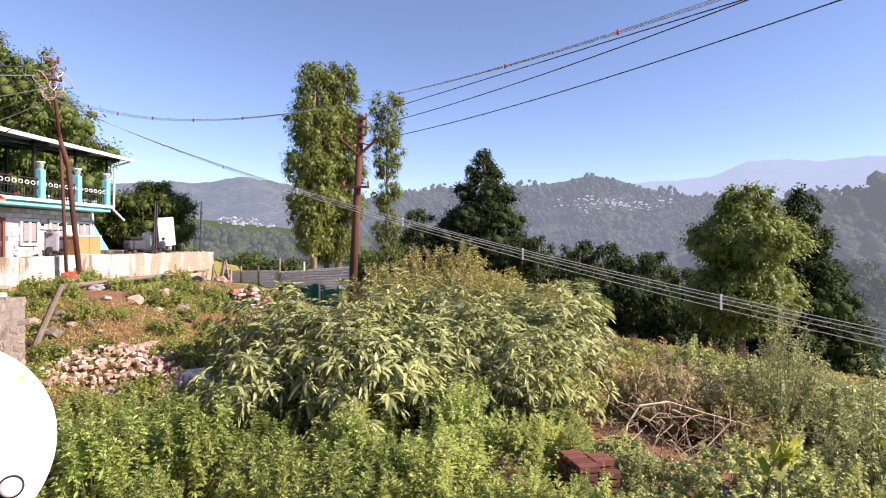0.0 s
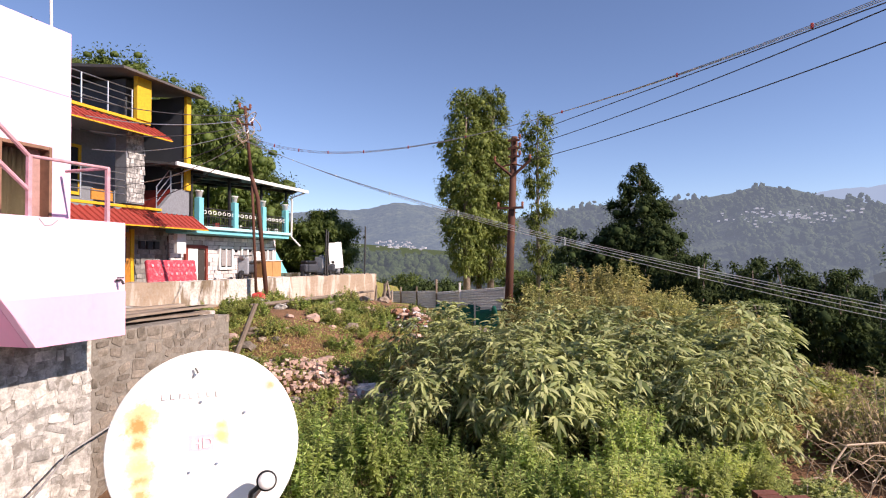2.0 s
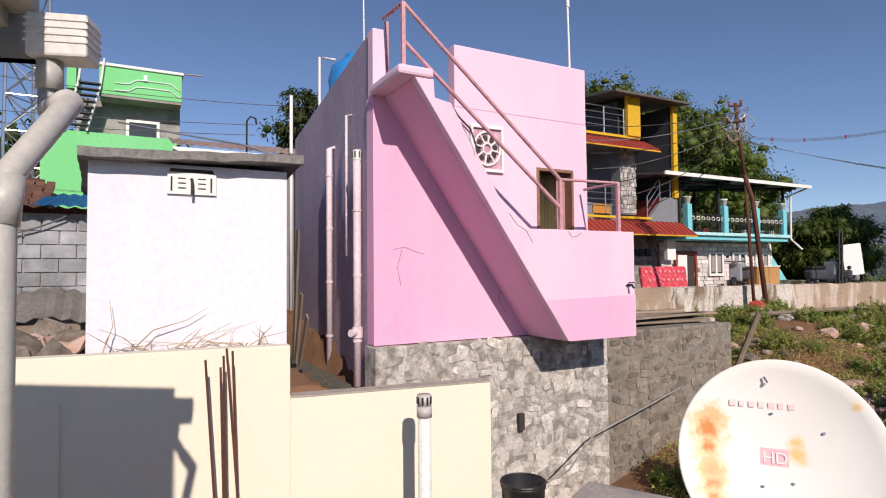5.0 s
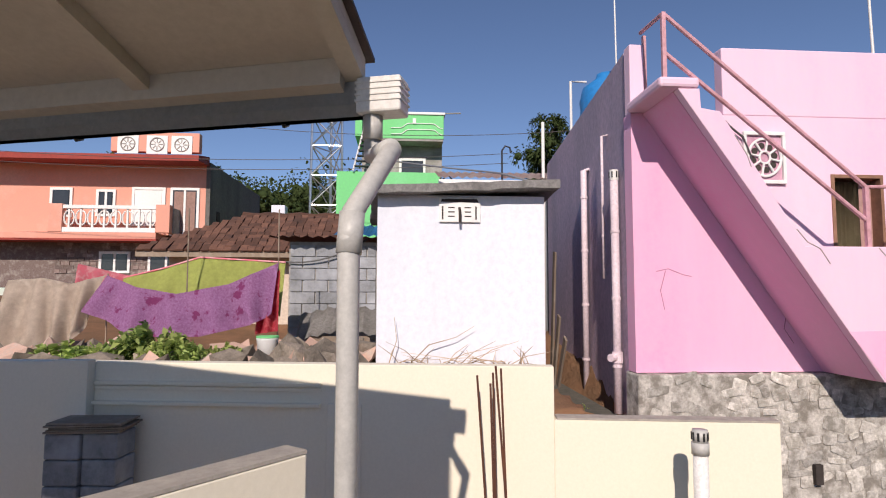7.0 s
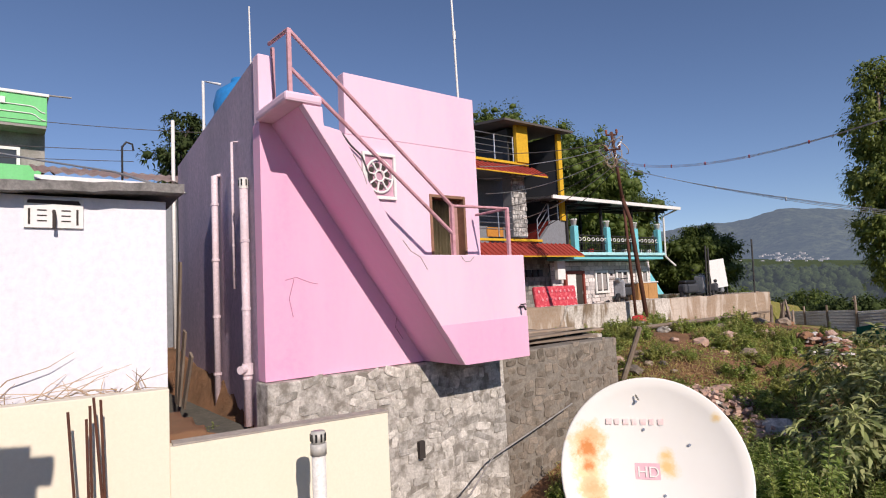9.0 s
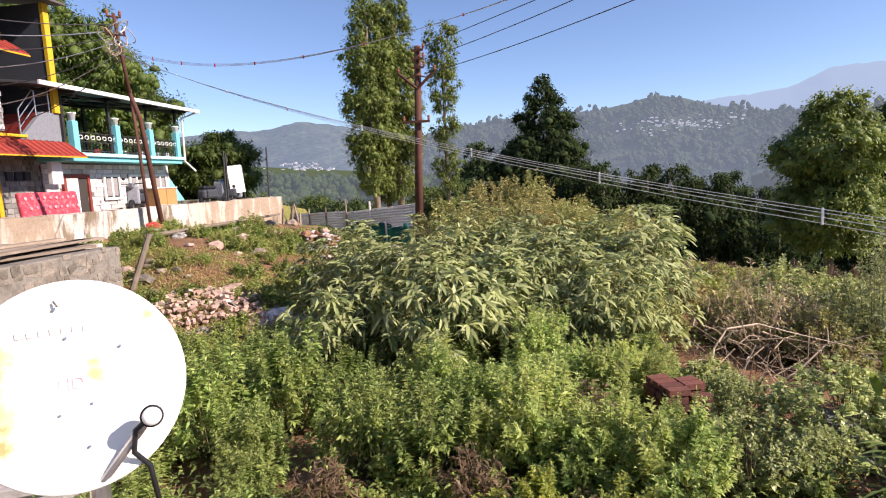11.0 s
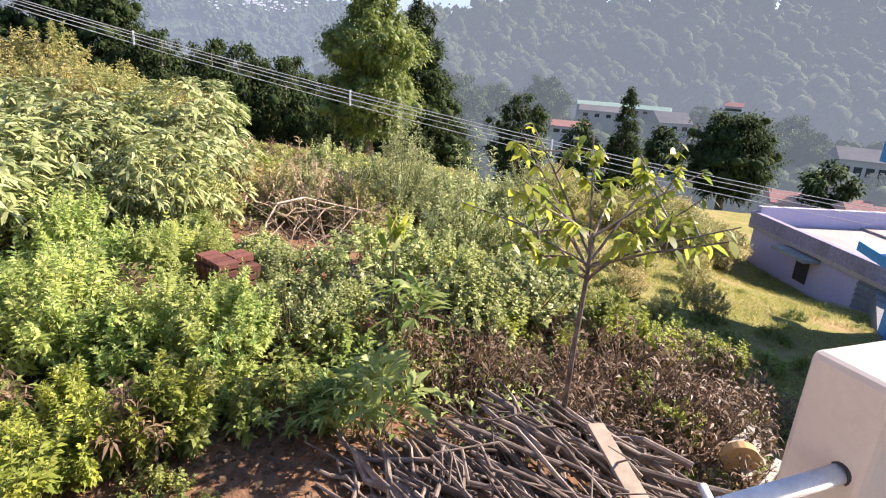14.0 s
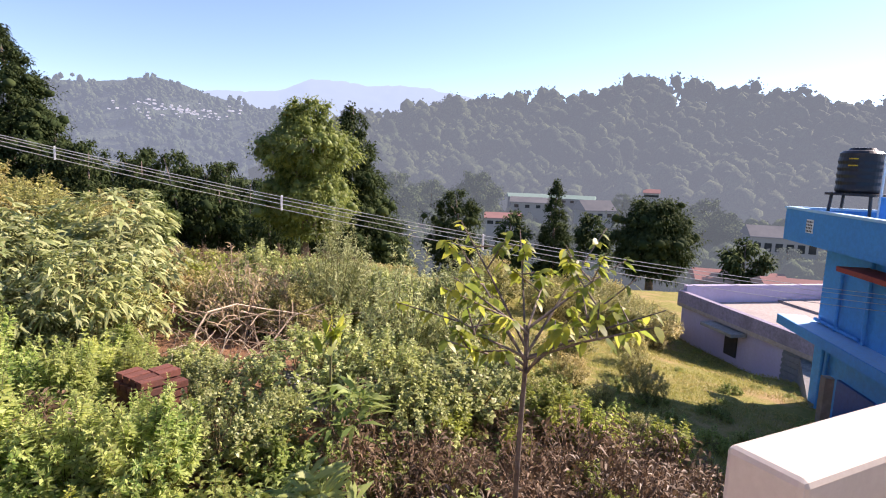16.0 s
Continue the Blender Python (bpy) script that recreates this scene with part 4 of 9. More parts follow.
def window(thing, fx, y0, y1, z0, z1, frame_mat, leaves_n=2, glass=None, way=1, recess=0.06, shutter=None):
    """A framed window or shutter set on a wall whose face is at x = fx."""
    s = way
    lo, hi = sorted((fx + s * 0.004, fx + s * 0.03))
    f = part("window_backing", box(lo, hi, y0, y1, z0, z1), glass or GLASS_DARK, thing)
    t = 0.09
    lo, hi = sorted((fx + s * 0.003, fx + s * 0.06))
    for a, b, c, d in ((y0 - t, y0, z0 - t, z1 + t), (y1, y1 + t, z0 - t, z1 + t), (y0, y1, z1, z1 + t), (y0, y1, z0 - t, z0)):
        part("window_frame", box(lo, hi, a, b, c, d), frame_mat, thing, parent=f)
    for k in range(leaves_n):
        a = y0 + (y1 - y0) * k / leaves_n
        b = y0 + (y1 - y0) * (k + 1) / leaves_n
        lo2, hi2 = sorted((fx + s * 0.031, fx + s * 0.045))
        part("pane", box(lo2, hi2, a + 0.05, b - 0.05, z0 + 0.05, z1 - 0.05), shutter or glass or GLASS_DARK, thing, parent=f)
        if leaves_n > 1 and k:
            part("mullion", box(lo2, hi2 + 0.01, a - 0.04, a + 0.04, z0, z1), frame_mat, thing, parent=f)
    return f


def cladding(thing, fx, y0, y1, z0, z1, material, w, h, most=300, holes=()):
    """Stone tiles on a wall face at x = fx, each a piece of its own up to a number, the rest joined."""
    r = random.Random(int(abs(y0) * 70 + z0 * 13))
    me = bpy.data.meshes.new("cladding_tile")
    b = box(0, 1, -0.5, 0.5, -0.5, 0.5)
    b.to_mesh(me)
    b.free()
    me.materials.append(material)
    rows = int((z1 - z0) / h)
    k = 0
    for i in range(rows):
        y = y0 - r.uniform(0, w)
        while y < y1:
            ww = w * r.uniform(0.6, 1.3)
            a, c = max(y, y0), min(y + ww, y1)
            z = z0 + (i + 0.5) * (z1 - z0) / rows
            inside = any(p - 0.1 < (a + c) / 2 < q + 0.1 and s - 0.1 < z < t + 0.1 for p, q, s, t in holes)
            if c - a > 0.06 and not inside and k < most:
                o = new("cladding_tile", me)
                o.parent = thing.ob
                o.location = Vector((fx, (a + c) / 2, z)) - thing.base
                o.scale = (r.uniform(0.012, 0.05), (c - a) - 0.012, (z1 - z0) / rows - 0.012)
                k += 1
            y += ww


# ---- the turquoise-trimmed house ----
def turquoise_house():
    h = Thing("turquoise_house", (-16, 19.5, 3.0), "stone-clad house with turquoise trim and roofed balcony", "house")
    y0, y1 = 16.2, 22.55
    part("wall", box(-20, -14.25, y0, y1, 2.7, 4.80), mat("dark_cladding_joint", (0.22, 0.19, 0.18), (0.14, 0.12, 0.12), 0.9), h)
    holes = ((17.0, 17.95, 2.9, 4.4), (18.8, 19.4, 3.62, 4.35), (20.15, 20.75, 3.62, 4.35), (21.55, 22.15, 3.62, 4.35))
    cladding(h, -14.25, y0, y1, 2.75, 4.75, TILE_PALE, 0.34, 0.15, 290, holes)
    d = part("door", box(-14.26, -14.18, 17.05, 17.55, 2.9, 4.3), WHITE_TRIM, h, "white double door, half open")
    # A dark slab takes the place of the shaded room.
    part("door_opening", box(-14.249, -14.21, 17.56, 17.95, 2.9, 4.3), SHADE_DARK, h, parent=d)
    for a, b, c, e in ((16.92, 17.04, 2.9, 4.42), (17.96, 18.06, 2.9, 4.42), (17.04, 17.96, 4.31, 4.42)):
        part("door_frame", box(-14.26, -14.15, a, b, c, e), mat("red_brown_frame", (0.30, 0.07, 0.05), rough=0.6), h, parent=d)
    for a, b in ((18.78, 19.42), (20.12, 20.78), (21.52, 22.18)):
        window(h, -14.2, a, b, 3.62, 4.33, WHITE_TRIM, 2, shutter=mat("grey_curtain_glass", (0.36, 0.33, 0.32), rough=0.3))
    part("balcony_slab", box(-20, -13.4, y0 - 0.1, 22.3, 4.80, 5.02, 0.02), TURQ, h)
    part("slab_lip", box(-13.42, -13.3, y0 - 0.1, 22.35, 4.95, 5.06, 0.01), mat("pale_turquoise", (0.45, 0.78, 0.82)), h)
    for y in (16.75, 18.65, 20.45, 22.1):
        part("pillar", box(-13.58, -13.36, y - 0.11, y + 0.11, 5.062, 6.02, 0.015), TURQ, h)
        p = Thing("flower_pot", (-13.47, y, 6.022), "pale flower pot with a small plant on a pillar", "pot", "pots on the balcony")
        part("pot", lathe([(0.09, 0), (0.12, 0.2), (0.14, 0.21), (0.14, 0.25)], (-13.47, y, 6.022), 14), WHITE_TRIM, p, smooth=True)
        n = 60
        base = np.tile((-13.47, y, 6.26), (n, 1)) + rng.normal(0, 0.05, (n, 3)) * (1, 1, 0.3)
        v, f = leaves(base - np.array(p.base), rng.normal(0, 1, (n, 3)) + (0, 0, 1.2), 0.16, 0.05)
        o = new("leaves", quads("leaves", v, f, LEAF_POT))
        o.parent = p.ob
    r = Thing("balcony_railing", (-13.45, 19.4, 5.06), "black wrought-iron balcony railing with scrolls", "railing")
    for y in np.arange(16.9, 22.0, 0.13):
        part("bar", box(-13.475, -13.455, y - 0.008, y + 0.008, 5.07, 5.68), DARK_IRON, r)
    for z in (5.12, 5.40, 5.68):
        part("rail", box(-13.48, -13.45, 16.87, 22.0, z, z + 0.03), DARK_IRON, r)
    for y in np.arange(17.0, 22.0, 0.26):
        part("rosette", tube([(-13.44, y + 0.08 * math.sin(a), 5.55 + 0.06 * math.cos(a)) for a in np.linspace(0, 6.28, 9)], 0.014, 4), WHITE_TRIM, r)
    for y in (17.1, 18.0, 19.3, 20.2, 21.2, 21.8):
        p = Thing("potted_plant", (-13.75, y, 5.062), "small potted plant behind a balcony railing", "plant", "balcony plants")
        part("pot", lathe([(0.09, 0), (0.12, 0.18), (0.13, 0.2)], (-13.75, y, 5.022), 12), RED_PLASTIC if y < 19 else WHITE_TRIM, p)
        n = 70
        v, f = leaves(np.tile((0, 0, 0.2), (n, 1)) + rng.normal(0, 0.05, (n, 3)), rng.normal(0, 1, (n, 3)) + (0, 0, 1.0), 0.2, 0.06)
        o = new("leaves", quads("leaves", v, f, LEAF_POT))
        o.parent = p.ob
    # roof on posts
    part("roof_sheet", prism([(-12.95, 6.86), (-12.95, 6.93), (-20, 7.75), (-20, 7.66)], "y", 15.1, 23.0), mat("dark_sheet_roof", (0.20, 0.20, 0.21), (0.12, 0.12, 0.12), 0.5, metal=0.3), h)
    part("roof_fascia", box(-12.95, -12.88, 15.05, 23.05, 6.84, 6.96), WHITE_TRIM, h, "white roof gutter edge")
    for x in (-13.5, -17.5):
        for y in (16.4, 18.4, 20.4, 22.2):
            part("post", box(x - 0.04, x + 0.04, y - 0.04, y + 0.04, 5.03, 6.9 + (-13 - x) * 0.11), DARK_IRON, h)
    for y in (16.4, 18.4, 20.4, 22.2):
        part("rafter", prism([(-13.0, 6.76), (-13.0, 6.85), (-19.9, 7.65), (-19.9, 7.55)], "y", y - 0.04, y + 0.04), DARK_IRON, h)
    for x in (-13.6, -15.6, -17.6):
        part("purlin", box(x - 0.03, x + 0.03, 15.2, 22.9, 6.72 + (-13 - x) * 0.115, 6.8 + (-13 - x) * 0.115), DARK_IRON, h)
    part("upper_back_wall", box(-20, -19.8, y0, y1, 5.03, 7.4), DARK_WALL, h)
    part("downpipe", tube([(-13.0, 22.9, 6.85), (-13.35, 22.45, 6.6), (-13.35, 22.4, 4.9), (-13.1, 22.7, 4.5)], 0.04, 8), PVC_WHITE, h)
    part("outside_stair", prism([(22.6, 3.0), (24.0, 3.0), (24.0, 3.25), (22.6, 4.7)], "x", -15.4, -14.5), TURQ, h, "turquoise outside stair")


LEAF_POT = leaf_mat("pot_plant_leaf", ((0.05, 0.14, 0.03), (0.10, 0.20, 0.04), (0.07, 0.15, 0.05)))
turquoise_house()


# ---- the yellow and red house ----
def yellow_house():
    h = Thing("yellow_red_house", (-16, 14, 3.0), "two-storey grey house with yellow columns and red awnings", "house")
    ys, ye = 9.4, 16.45
    gx = -14.3
    part("ground_floor", box(-20, gx, ys, ye - 0.1, 2.7, 5.2), MID_GREY, h)
    cladding(h, gx, 12.4, 16.2, 3.0, 5.0, mat("grey_pebble_cladding", (0.30, 0.29, 0.27), (0.18, 0.17, 0.16), 0.85, big=6, bump=0.4, vary=0.4), 0.24, 0.15, 220, ((13.9, 14.75, 3.0, 4.8),))
    d = part("door", box(gx, gx + 0.06, 14.05, 14.6, 3.05, 4.75), ORANGE_DOOR, h, "varnished orange door with glass")
    part("door_glass", box(gx + 0.061, gx + 0.07, 14.2, 14.45, 3.8, 4.6), GLASS_DARK, h, parent=d)
    for a, b in ((13.9, 14.04), (14.61, 14.75)):
        part("door_frame", box(gx, gx + 0.08, a, b, 3.05, 4.85), YELLOW, h, parent=d)
    for y in (14.95, 15.25, 15.55):
        part("meter", box(gx + 0.02, gx + 0.12, y, y + 0.2, 4.25, 4.5, 0.01), DARK_WALL, h, "grey electricity meter")
    part("white_box", box(-13.6, -13.45, 15.72, 16.12, 4.1, 4.75, 0.01), WHITE_TRIM, h, "white meter cabinet")

    def awning(y0, y1, zt, x_in, x_out, drop):
        part("awning", prism([(x_in, zt), (x_in, zt - 0.06), (x_out, zt - drop - 0.06), (x_out, zt - drop)], "y", y0, y1), RED_PAINT, h, "red tiled awning")
        n = int((y1 - y0) / 0.22)
        for k in range(n):
            y = y0 + (k + 0.5) * (y1 - y0) / n
            part("awning_rib", tube([(x_in, y, zt + 0.01), (x_out, y, zt - drop + 0.01)], 0.035, 5), RED_PAINT, h)
        part("awning_edge", box(x_out - 0.02, x_out + 0.03, y0, y1, zt - drop - 0.075, zt - drop - 0.04), YELLOW, h)

    part("first_floor_slab", box(-20, -13.6, ys, 16.3, 5.2, 5.36, 0.01), MID_GREY, h)
    part("slab_edge", box(-13.599, -13.5, ys, 15.1, 5.42, 5.5, 0.01), YELLOW, h, "yellow slab edge")
    awning(ys, 16.5, 5.35, -13.5, -12.9, 0.42)
    part("first_floor_wall", box(-20, -15.0, ys, 15.0, 5.362, 8.0), MID_GREY, h)
    window(h, -15.0, 12.6, 13.4, 5.9, 7.2, YELLOW, 2)
    part("stone_pillar", box(-13.95, -13.55, 13.75, 14.42, 5.562, 7.75), MID_GREY, h)
    cladding(h, -13.55, 13.75, 14.42, 5.6, 7.75, mat("white_pebble_cladding", (0.60, 0.58, 0.55), (0.22, 0.21, 0.2), 0.85, big=9, lo=0.4, hi=0.6, bump=0.5, vary=0.35), 0.16, 0.14, 90)
    part("second_slab", box(-20, -13.6, ys, 14.6, 7.75, 7.95), MID_GREY, h)
    part("second_edge", box(-13.599, -13.5, ys, 14.62, 8.02, 8.1), YELLOW, h)
    awning(ys, 14.85, 7.95, -13.5, -12.9, 0.36)
    # stair tower
    part("tower_back_wall", box(-17, -16.8, 14.6, 16.2, 5.4, 9.5), DARK_WALL, h, "dark slate stair wall")
    part("tower_side_wall", box(-16.8, -13.9, 14.05, 14.58, 8.1, 9.35), DARK_WALL, h)
    part("tower_right_wall", box(-16.8, -13.62, 16.18, 16.3, 5.4, 9.35), DARK_WALL, h)
    part("yellow_column", box(-13.6, -13.45, 14.05, 14.6, 8.1, 9.4, 0.01), YELLOW, h)
    part("yellow_post", box(-13.6, -13.48, 16.16, 16.36, 6.2, 9.35, 0.01), YELLOW, h)
    part("roof", prism([(-13.1, 9.33), (-13.1, 9.40), (-15.5, 9.72), (-18, 9.5), (-18, 9.42), (-15.5, 9.62)], "y", 13.2, 16.6), mat("dark_roof", (0.09, 0.08, 0.075), (0.14, 0.12, 0.11), 0.7), h)
    for i in range(6):
        part("stair_step", box(-15.2, -13.7, 15.05 + i * 0.14, 16.17, 5.42 + 0.13 * i, 5.42 + 0.13 * (i + 1)), RED_PAINT, h)
    part("stair_side", prism([(14.9, 5.37), (16.46, 5.37), (16.46, 6.2), (15.75, 6.2)], "x", -13.69, -13.55), MID_GREY, h)
    r = Thing("stair_railing", (-13.6, 15.5, 5.4), "bright steel stair railing", "railing", "steel railings")
    for y, z in ((15.0, 5.4), (15.6, 6.05), (16.1, 6.2)):
        part("post", tube([(-13.62, y, z), (-13.62, y, z + 0.8)], 0.02, 8), STEEL, r)
    for k in (0.3, 0.55, 0.8):
        part("rail", tube([(-13.62, 15.0, 5.4 + k), (-13.62, 15.6, 6.05 + k), (-13.62, 16.15, 6.2 + k)], 0.016, 8), STEEL, r)
    for zb, y1, nm in ((8.1, 14.0, "roof terrace"), (5.56, 13.7, "first floor")):
        r = Thing("balcony_railing", (-13.55, 12, zb), f"steel pipe railing of a {nm}", "railing", "steel railings")
        for y in np.arange(ys + 0.3, y1 + 0.1, 0.85):
            part("post", tube([(-13.55, y, zb), (-13.55, y, zb + 0.85)], 0.022, 8), STEEL, r)
        for k in (0.25, 0.45, 0.65, 0.85):
            part("rail", tube([(-13.55, ys, zb + k), (-13.55, y1, zb + k)], 0.016, 8), STEEL, r)
        if zb < 6:
            part("yellow_panel", box(-13.6, -13.56, 12.6, 13.3, zb, zb + 0.3), ORANGE_DOOR, r, "orange balcony panel")
    m = Thing("mattress", (-13.0, 15.5, 3.0), "red patterned mattress airing against a wall", "mattress")
    bm = box(-0.07, 0.07, -1.02, 1.02, 0.0, 0.86, 0.05)
    part("mattress", turned(bm, Matrix.Translation((-12.98, 15.05, 3.03)) @ Matrix.Rotation(-0.14, 4, "Y")), CLOTH_RED, m)
    for k in range(9):
        for q in range(3):
            part("tuft", lathe([(0.05, 0.0), (0.03, 0.012), (0.008, 0.016)], None, 8, Matrix.Translation((-12.905 - 0.04 * q, 14.2 + 0.21 * k + 0.1 * (q % 2), 3.2 + 0.26 * q)) @ Matrix.Rotation(1.43, 4, "Y")), CLOTH_PINK, m)


yellow_house()


# ---- scooters, cabinet, sign on the terrace ----
def scooter(x, y, z, turn, label):
    s = Thing("motor_scooter", (x, y, z), label, "scooter", "two-wheelers on the terrace")
    m = Matrix.Translation((x, y, z)) @ Matrix.Rotation(turn, 4, "Z")
    for k in (-0.6, 0.6):
        w = part("wheel", turned(lathe([(0.12, -0.04), (0.22, -0.05), (0.235, 0), (0.22, 0.05), (0.12, 0.04)], None, 20, Matrix.Translation((k, 0, 0.235)) @ Matrix.Rotation(math.pi / 2, 4, "X")), m), BLACK_PLASTIC, s, "black tyre")
        part("rim", turned(lathe([(0.03, -0.045), (0.12, -0.03), (0.12, 0.03), (0.03, 0.045)], None, 16, Matrix.Translation((k, 0, 0.235)) @ Matrix.Rotation(math.pi / 2, 4, "X")), m), STEEL, s, parent=w)
    part("body", turned(box(-0.75, 0.1, -0.16, 0.16, 0.35, 0.68, 0.08), m), DARK_WALL, s)
    part("seat", turned(box(-0.7, 0.0, -0.14, 0.14, 0.682, 0.80, 0.05), m), BLACK_PLASTIC, s)
    part("leg_shield", turned(box(0.33, 0.47, -0.21, 0.21, 0.3, 0.95, 0.06), m), mat("silver_shield", (0.35, 0.37, 0.4), rough=0.35), s)
    part("floorboard", turned(box(0.0, 0.4, -0.15, 0.15, 0.26, 0.33, 0.02), m), BLACK_PLASTIC, s)
    part("handlebar", turned(tube([(0.42, -0.34, 1.0), (0.48, 0, 0.98), (0.42, 0.34, 1.0)], 0.018, 8), m), BLACK_PLASTIC, s)
    part("headlight", turned(box(0.46, 0.58, -0.1, 0.1, 0.86, 1.02, 0.04), m), STEEL, s)
    for k in (-0.25, 0.25):
        part("mirror", turned(box(0.4, 0.42, k - 0.05, k + 0.05, 1.12, 1.2, 0.01), m), BLACK_PLASTIC, s)


scooter(-13.0, 18.75, 3.05, -1.25, "silver and black scooter parked on a terrace")
scooter(-10.6, 21.0, 3.06, 1.9, "dark motorcycle parked by a terrace wall")
scooter(-10.9, 20.0, 3.06, 1.5, "dark motorcycle parked by a terrace wall")
cb = Thing("wooden_cabinet", (-13.1, 20.2, 3.05), "orange-brown wooden cabinet standing outdoors", "cabinet")
part("body", box(-13.4, -12.9, 19.6, 20.9, 3.08, 3.85, 0.01), mat("orange_plywood", (0.50, 0.26, 0.10), (0.40, 0.2, 0.08), 0.6), cb)
part("top", box(-13.43, -12.87, 19.57, 20.93, 3.852, 3.89), WHITE_TRIM, cb)
for y in (19.64, 20.25):
    part("door", box(-12.899, -12.88, y, y + 0.58, 3.12, 3.81, 0.004), mat("orange_plywood_door", (0.56, 0.30, 0.12), (0.45, 0.24, 0.09), 0.6), cb)
sg = Thing("white_board", (-10.2, 20.6, 3.06), "blank white board propped on a terrace", "board")
part("board", turned(box(-0.02, 0.02, -0.29, 0.29, 0.5, 1.5, 0.004), Matrix.Translation((-10.2, 20.6, 3.06)) @ Matrix.Rotation(-0.6, 4, "Z") @ Matrix.Rotation(0.10, 4, "X")), WHITE_TRIM, sg)
for k in (-0.2, 0.2):
    part("leg", turned(box(-0.02, 0.02, k - 0.02, k + 0.02, 0, 0.5), Matrix.Translation((-10.2, 20.6, 3.06)) @ Matrix.Rotation(-0.6, 4, "Z")), DARK_IRON, sg)
for x, y, z1 in ((-10.0, 19.2, 5.0), (-9.6, 18.6, 4.9), (-9.35, 21.2, 5.2)):
    p = Thing("washing_post", (x, y, 3.05), "thin iron post on a terrace", "post", "terrace posts")
    part("post", tube([(x, y, 3.05), (x, y + 0.1, z1)], 0.03, 6), DARK_IRON, p)


# ---- houses above the boundary wall ----
def salmon_house():
    h = Thing("salmon_house", (-23, -10, 4.4), "salmon-painted two-storey house with white balustrade", "house")
    x = -20.7
    part("ground_floor", box(-29, x - 0.9, -15.5, -7.25, 4.0, 5.66), TILE_DARK, h)
    cladding(h, x - 0.9, -12.4, -7.3, 4.5, 5.64, TILE_DARK, 0.3, 0.13, 170, ((-10.9, -9.8, 4.4, 5.3), (-9.2, -7.9, 4.4, 5.3)))
    part("upper_floor", box(-29, x - 0.9, -15.5, -7.25, 5.9, 8.46), SALMON, h)
    part("side_wall", box(-29, x - 0.91, -7.248, -7.1, 4.4, 8.6), mat("mouldy_side_wall", (0.20, 0.19, 0.17), (0.09, 0.085, 0.08), 0.95, big=0.6, bump=0.3, streak=True), h, "black-stained bare side wall")
    part("side_window", box(-22.8, -22.4, -7.1, -7.08, 6.5, 6.9), SHADE_DARK, h)
    part("balcony_slab", box(x - 0.9, x, -15.5, -8.6, 5.67, 5.9, 0.02), SALMON, h)
    part("slab_edge", box(x - 0.9, x + 0.06, -15.5, -8.56, 5.60, 5.67), RED_PAINT, h)
    part("eave", prism([(x - 0.9, 8.46), (x + 0.25, 8.40), (x + 0.25, 8.60), (x - 0.9, 8.80)], "y", -15.5, -7.15), RED_PAINT, h, "red painted eave")
    part("roof_parapet", box(x - 0.5, x - 0.2, -10.35, -7.3, 8.80, 9.5, 0.02), SALMON, h)
    for y in (-9.75, -8.75, -7.9):
        part("parapet_panel", box(x - 0.199, x - 0.17, y - 0.36, y + 0.36, 8.72, 9.38), WHITE_TRIM, h)
        part("sunburst", tube([(x - 0.165, y + 0.24 * math.sin(a), 9.06 + 0.24 * math.cos(a)) for a in np.linspace(0, 6.283, 17)], 0.025, 5), CONCRETE, h)
        for k in range(8):
            a = k * math.pi / 4
            part("ray", tube([(x - 0.165, y + q * math.sin(a), 9.06 + q * math.cos(a)) for q in (0.06, 0.2)], 0.018, 4), CONCRETE, h)
    for y0, y1 in ((-12.2, -11.75), (-8.62, -8.15)):
        part("balcony_pier", box(x - 0.25, x + 0.02, y0, y1, 5.9, 6.88, 0.01), SALMON, h)
    part("balcony_return", box(x - 0.9, x - 0.26, -8.3, -8.12, 5.9, 6.8), CONCRETE, h)
    b = Thing("balustrade", (x - 0.1, -10.2, 5.9), "white openwork concrete balustrade", "balustrade")
    part("top_rail", box(x - 0.14, x, -11.74, -8.63, 6.72, 6.84), WHITE_TRIM, b)
    part("bottom_rail", box(x - 0.14, x, -11.74, -8.63, 5.9, 6.06), WHITE_TRIM, b)
    for k in range(8):
        y = -11.55 + k * 0.39
        part("baluster", box(x - 0.1, x - 0.04, y - 0.03, y + 0.03, 6.061, 6.719), WHITE_TRIM, b)
        for s in (-1, 1):
            part("scroll", tube([(x - 0.07, y + s * (0.05 + 0.12 * math.sin(a)), 6.40 + 0.24 * math.cos(a) * s) for a in np.linspace(0, 3.14, 7)], 0.028, 5), WHITE_TRIM, b)
    gx = x - 0.9
    window(h, gx, -11.0, -10.5, 6.65, 7.45, WHITE_TRIM, 2)
    window(h, gx, -9.75, -8.75, 6.3, 7.55, WHITE_TRIM, 1, glass=WHITE_TRIM)
    window(h, gx, -8.4, -7.55, 5.95, 7.55, WHITE_TRIM, 2, shutter=mat("brown_curtain", (0.36, 0.22, 0.18)))
    window(h, gx, -10.8, -9.9, 4.6, 5.2, WHITE_TRIM, 2)
    window(h, gx, -9.1, -8.0, 4.5, 5.25, WHITE_TRIM, 2)
    window(h, gx, -12.6, -12.0, 6.6, 7.5, WHITE_TRIM, 1)


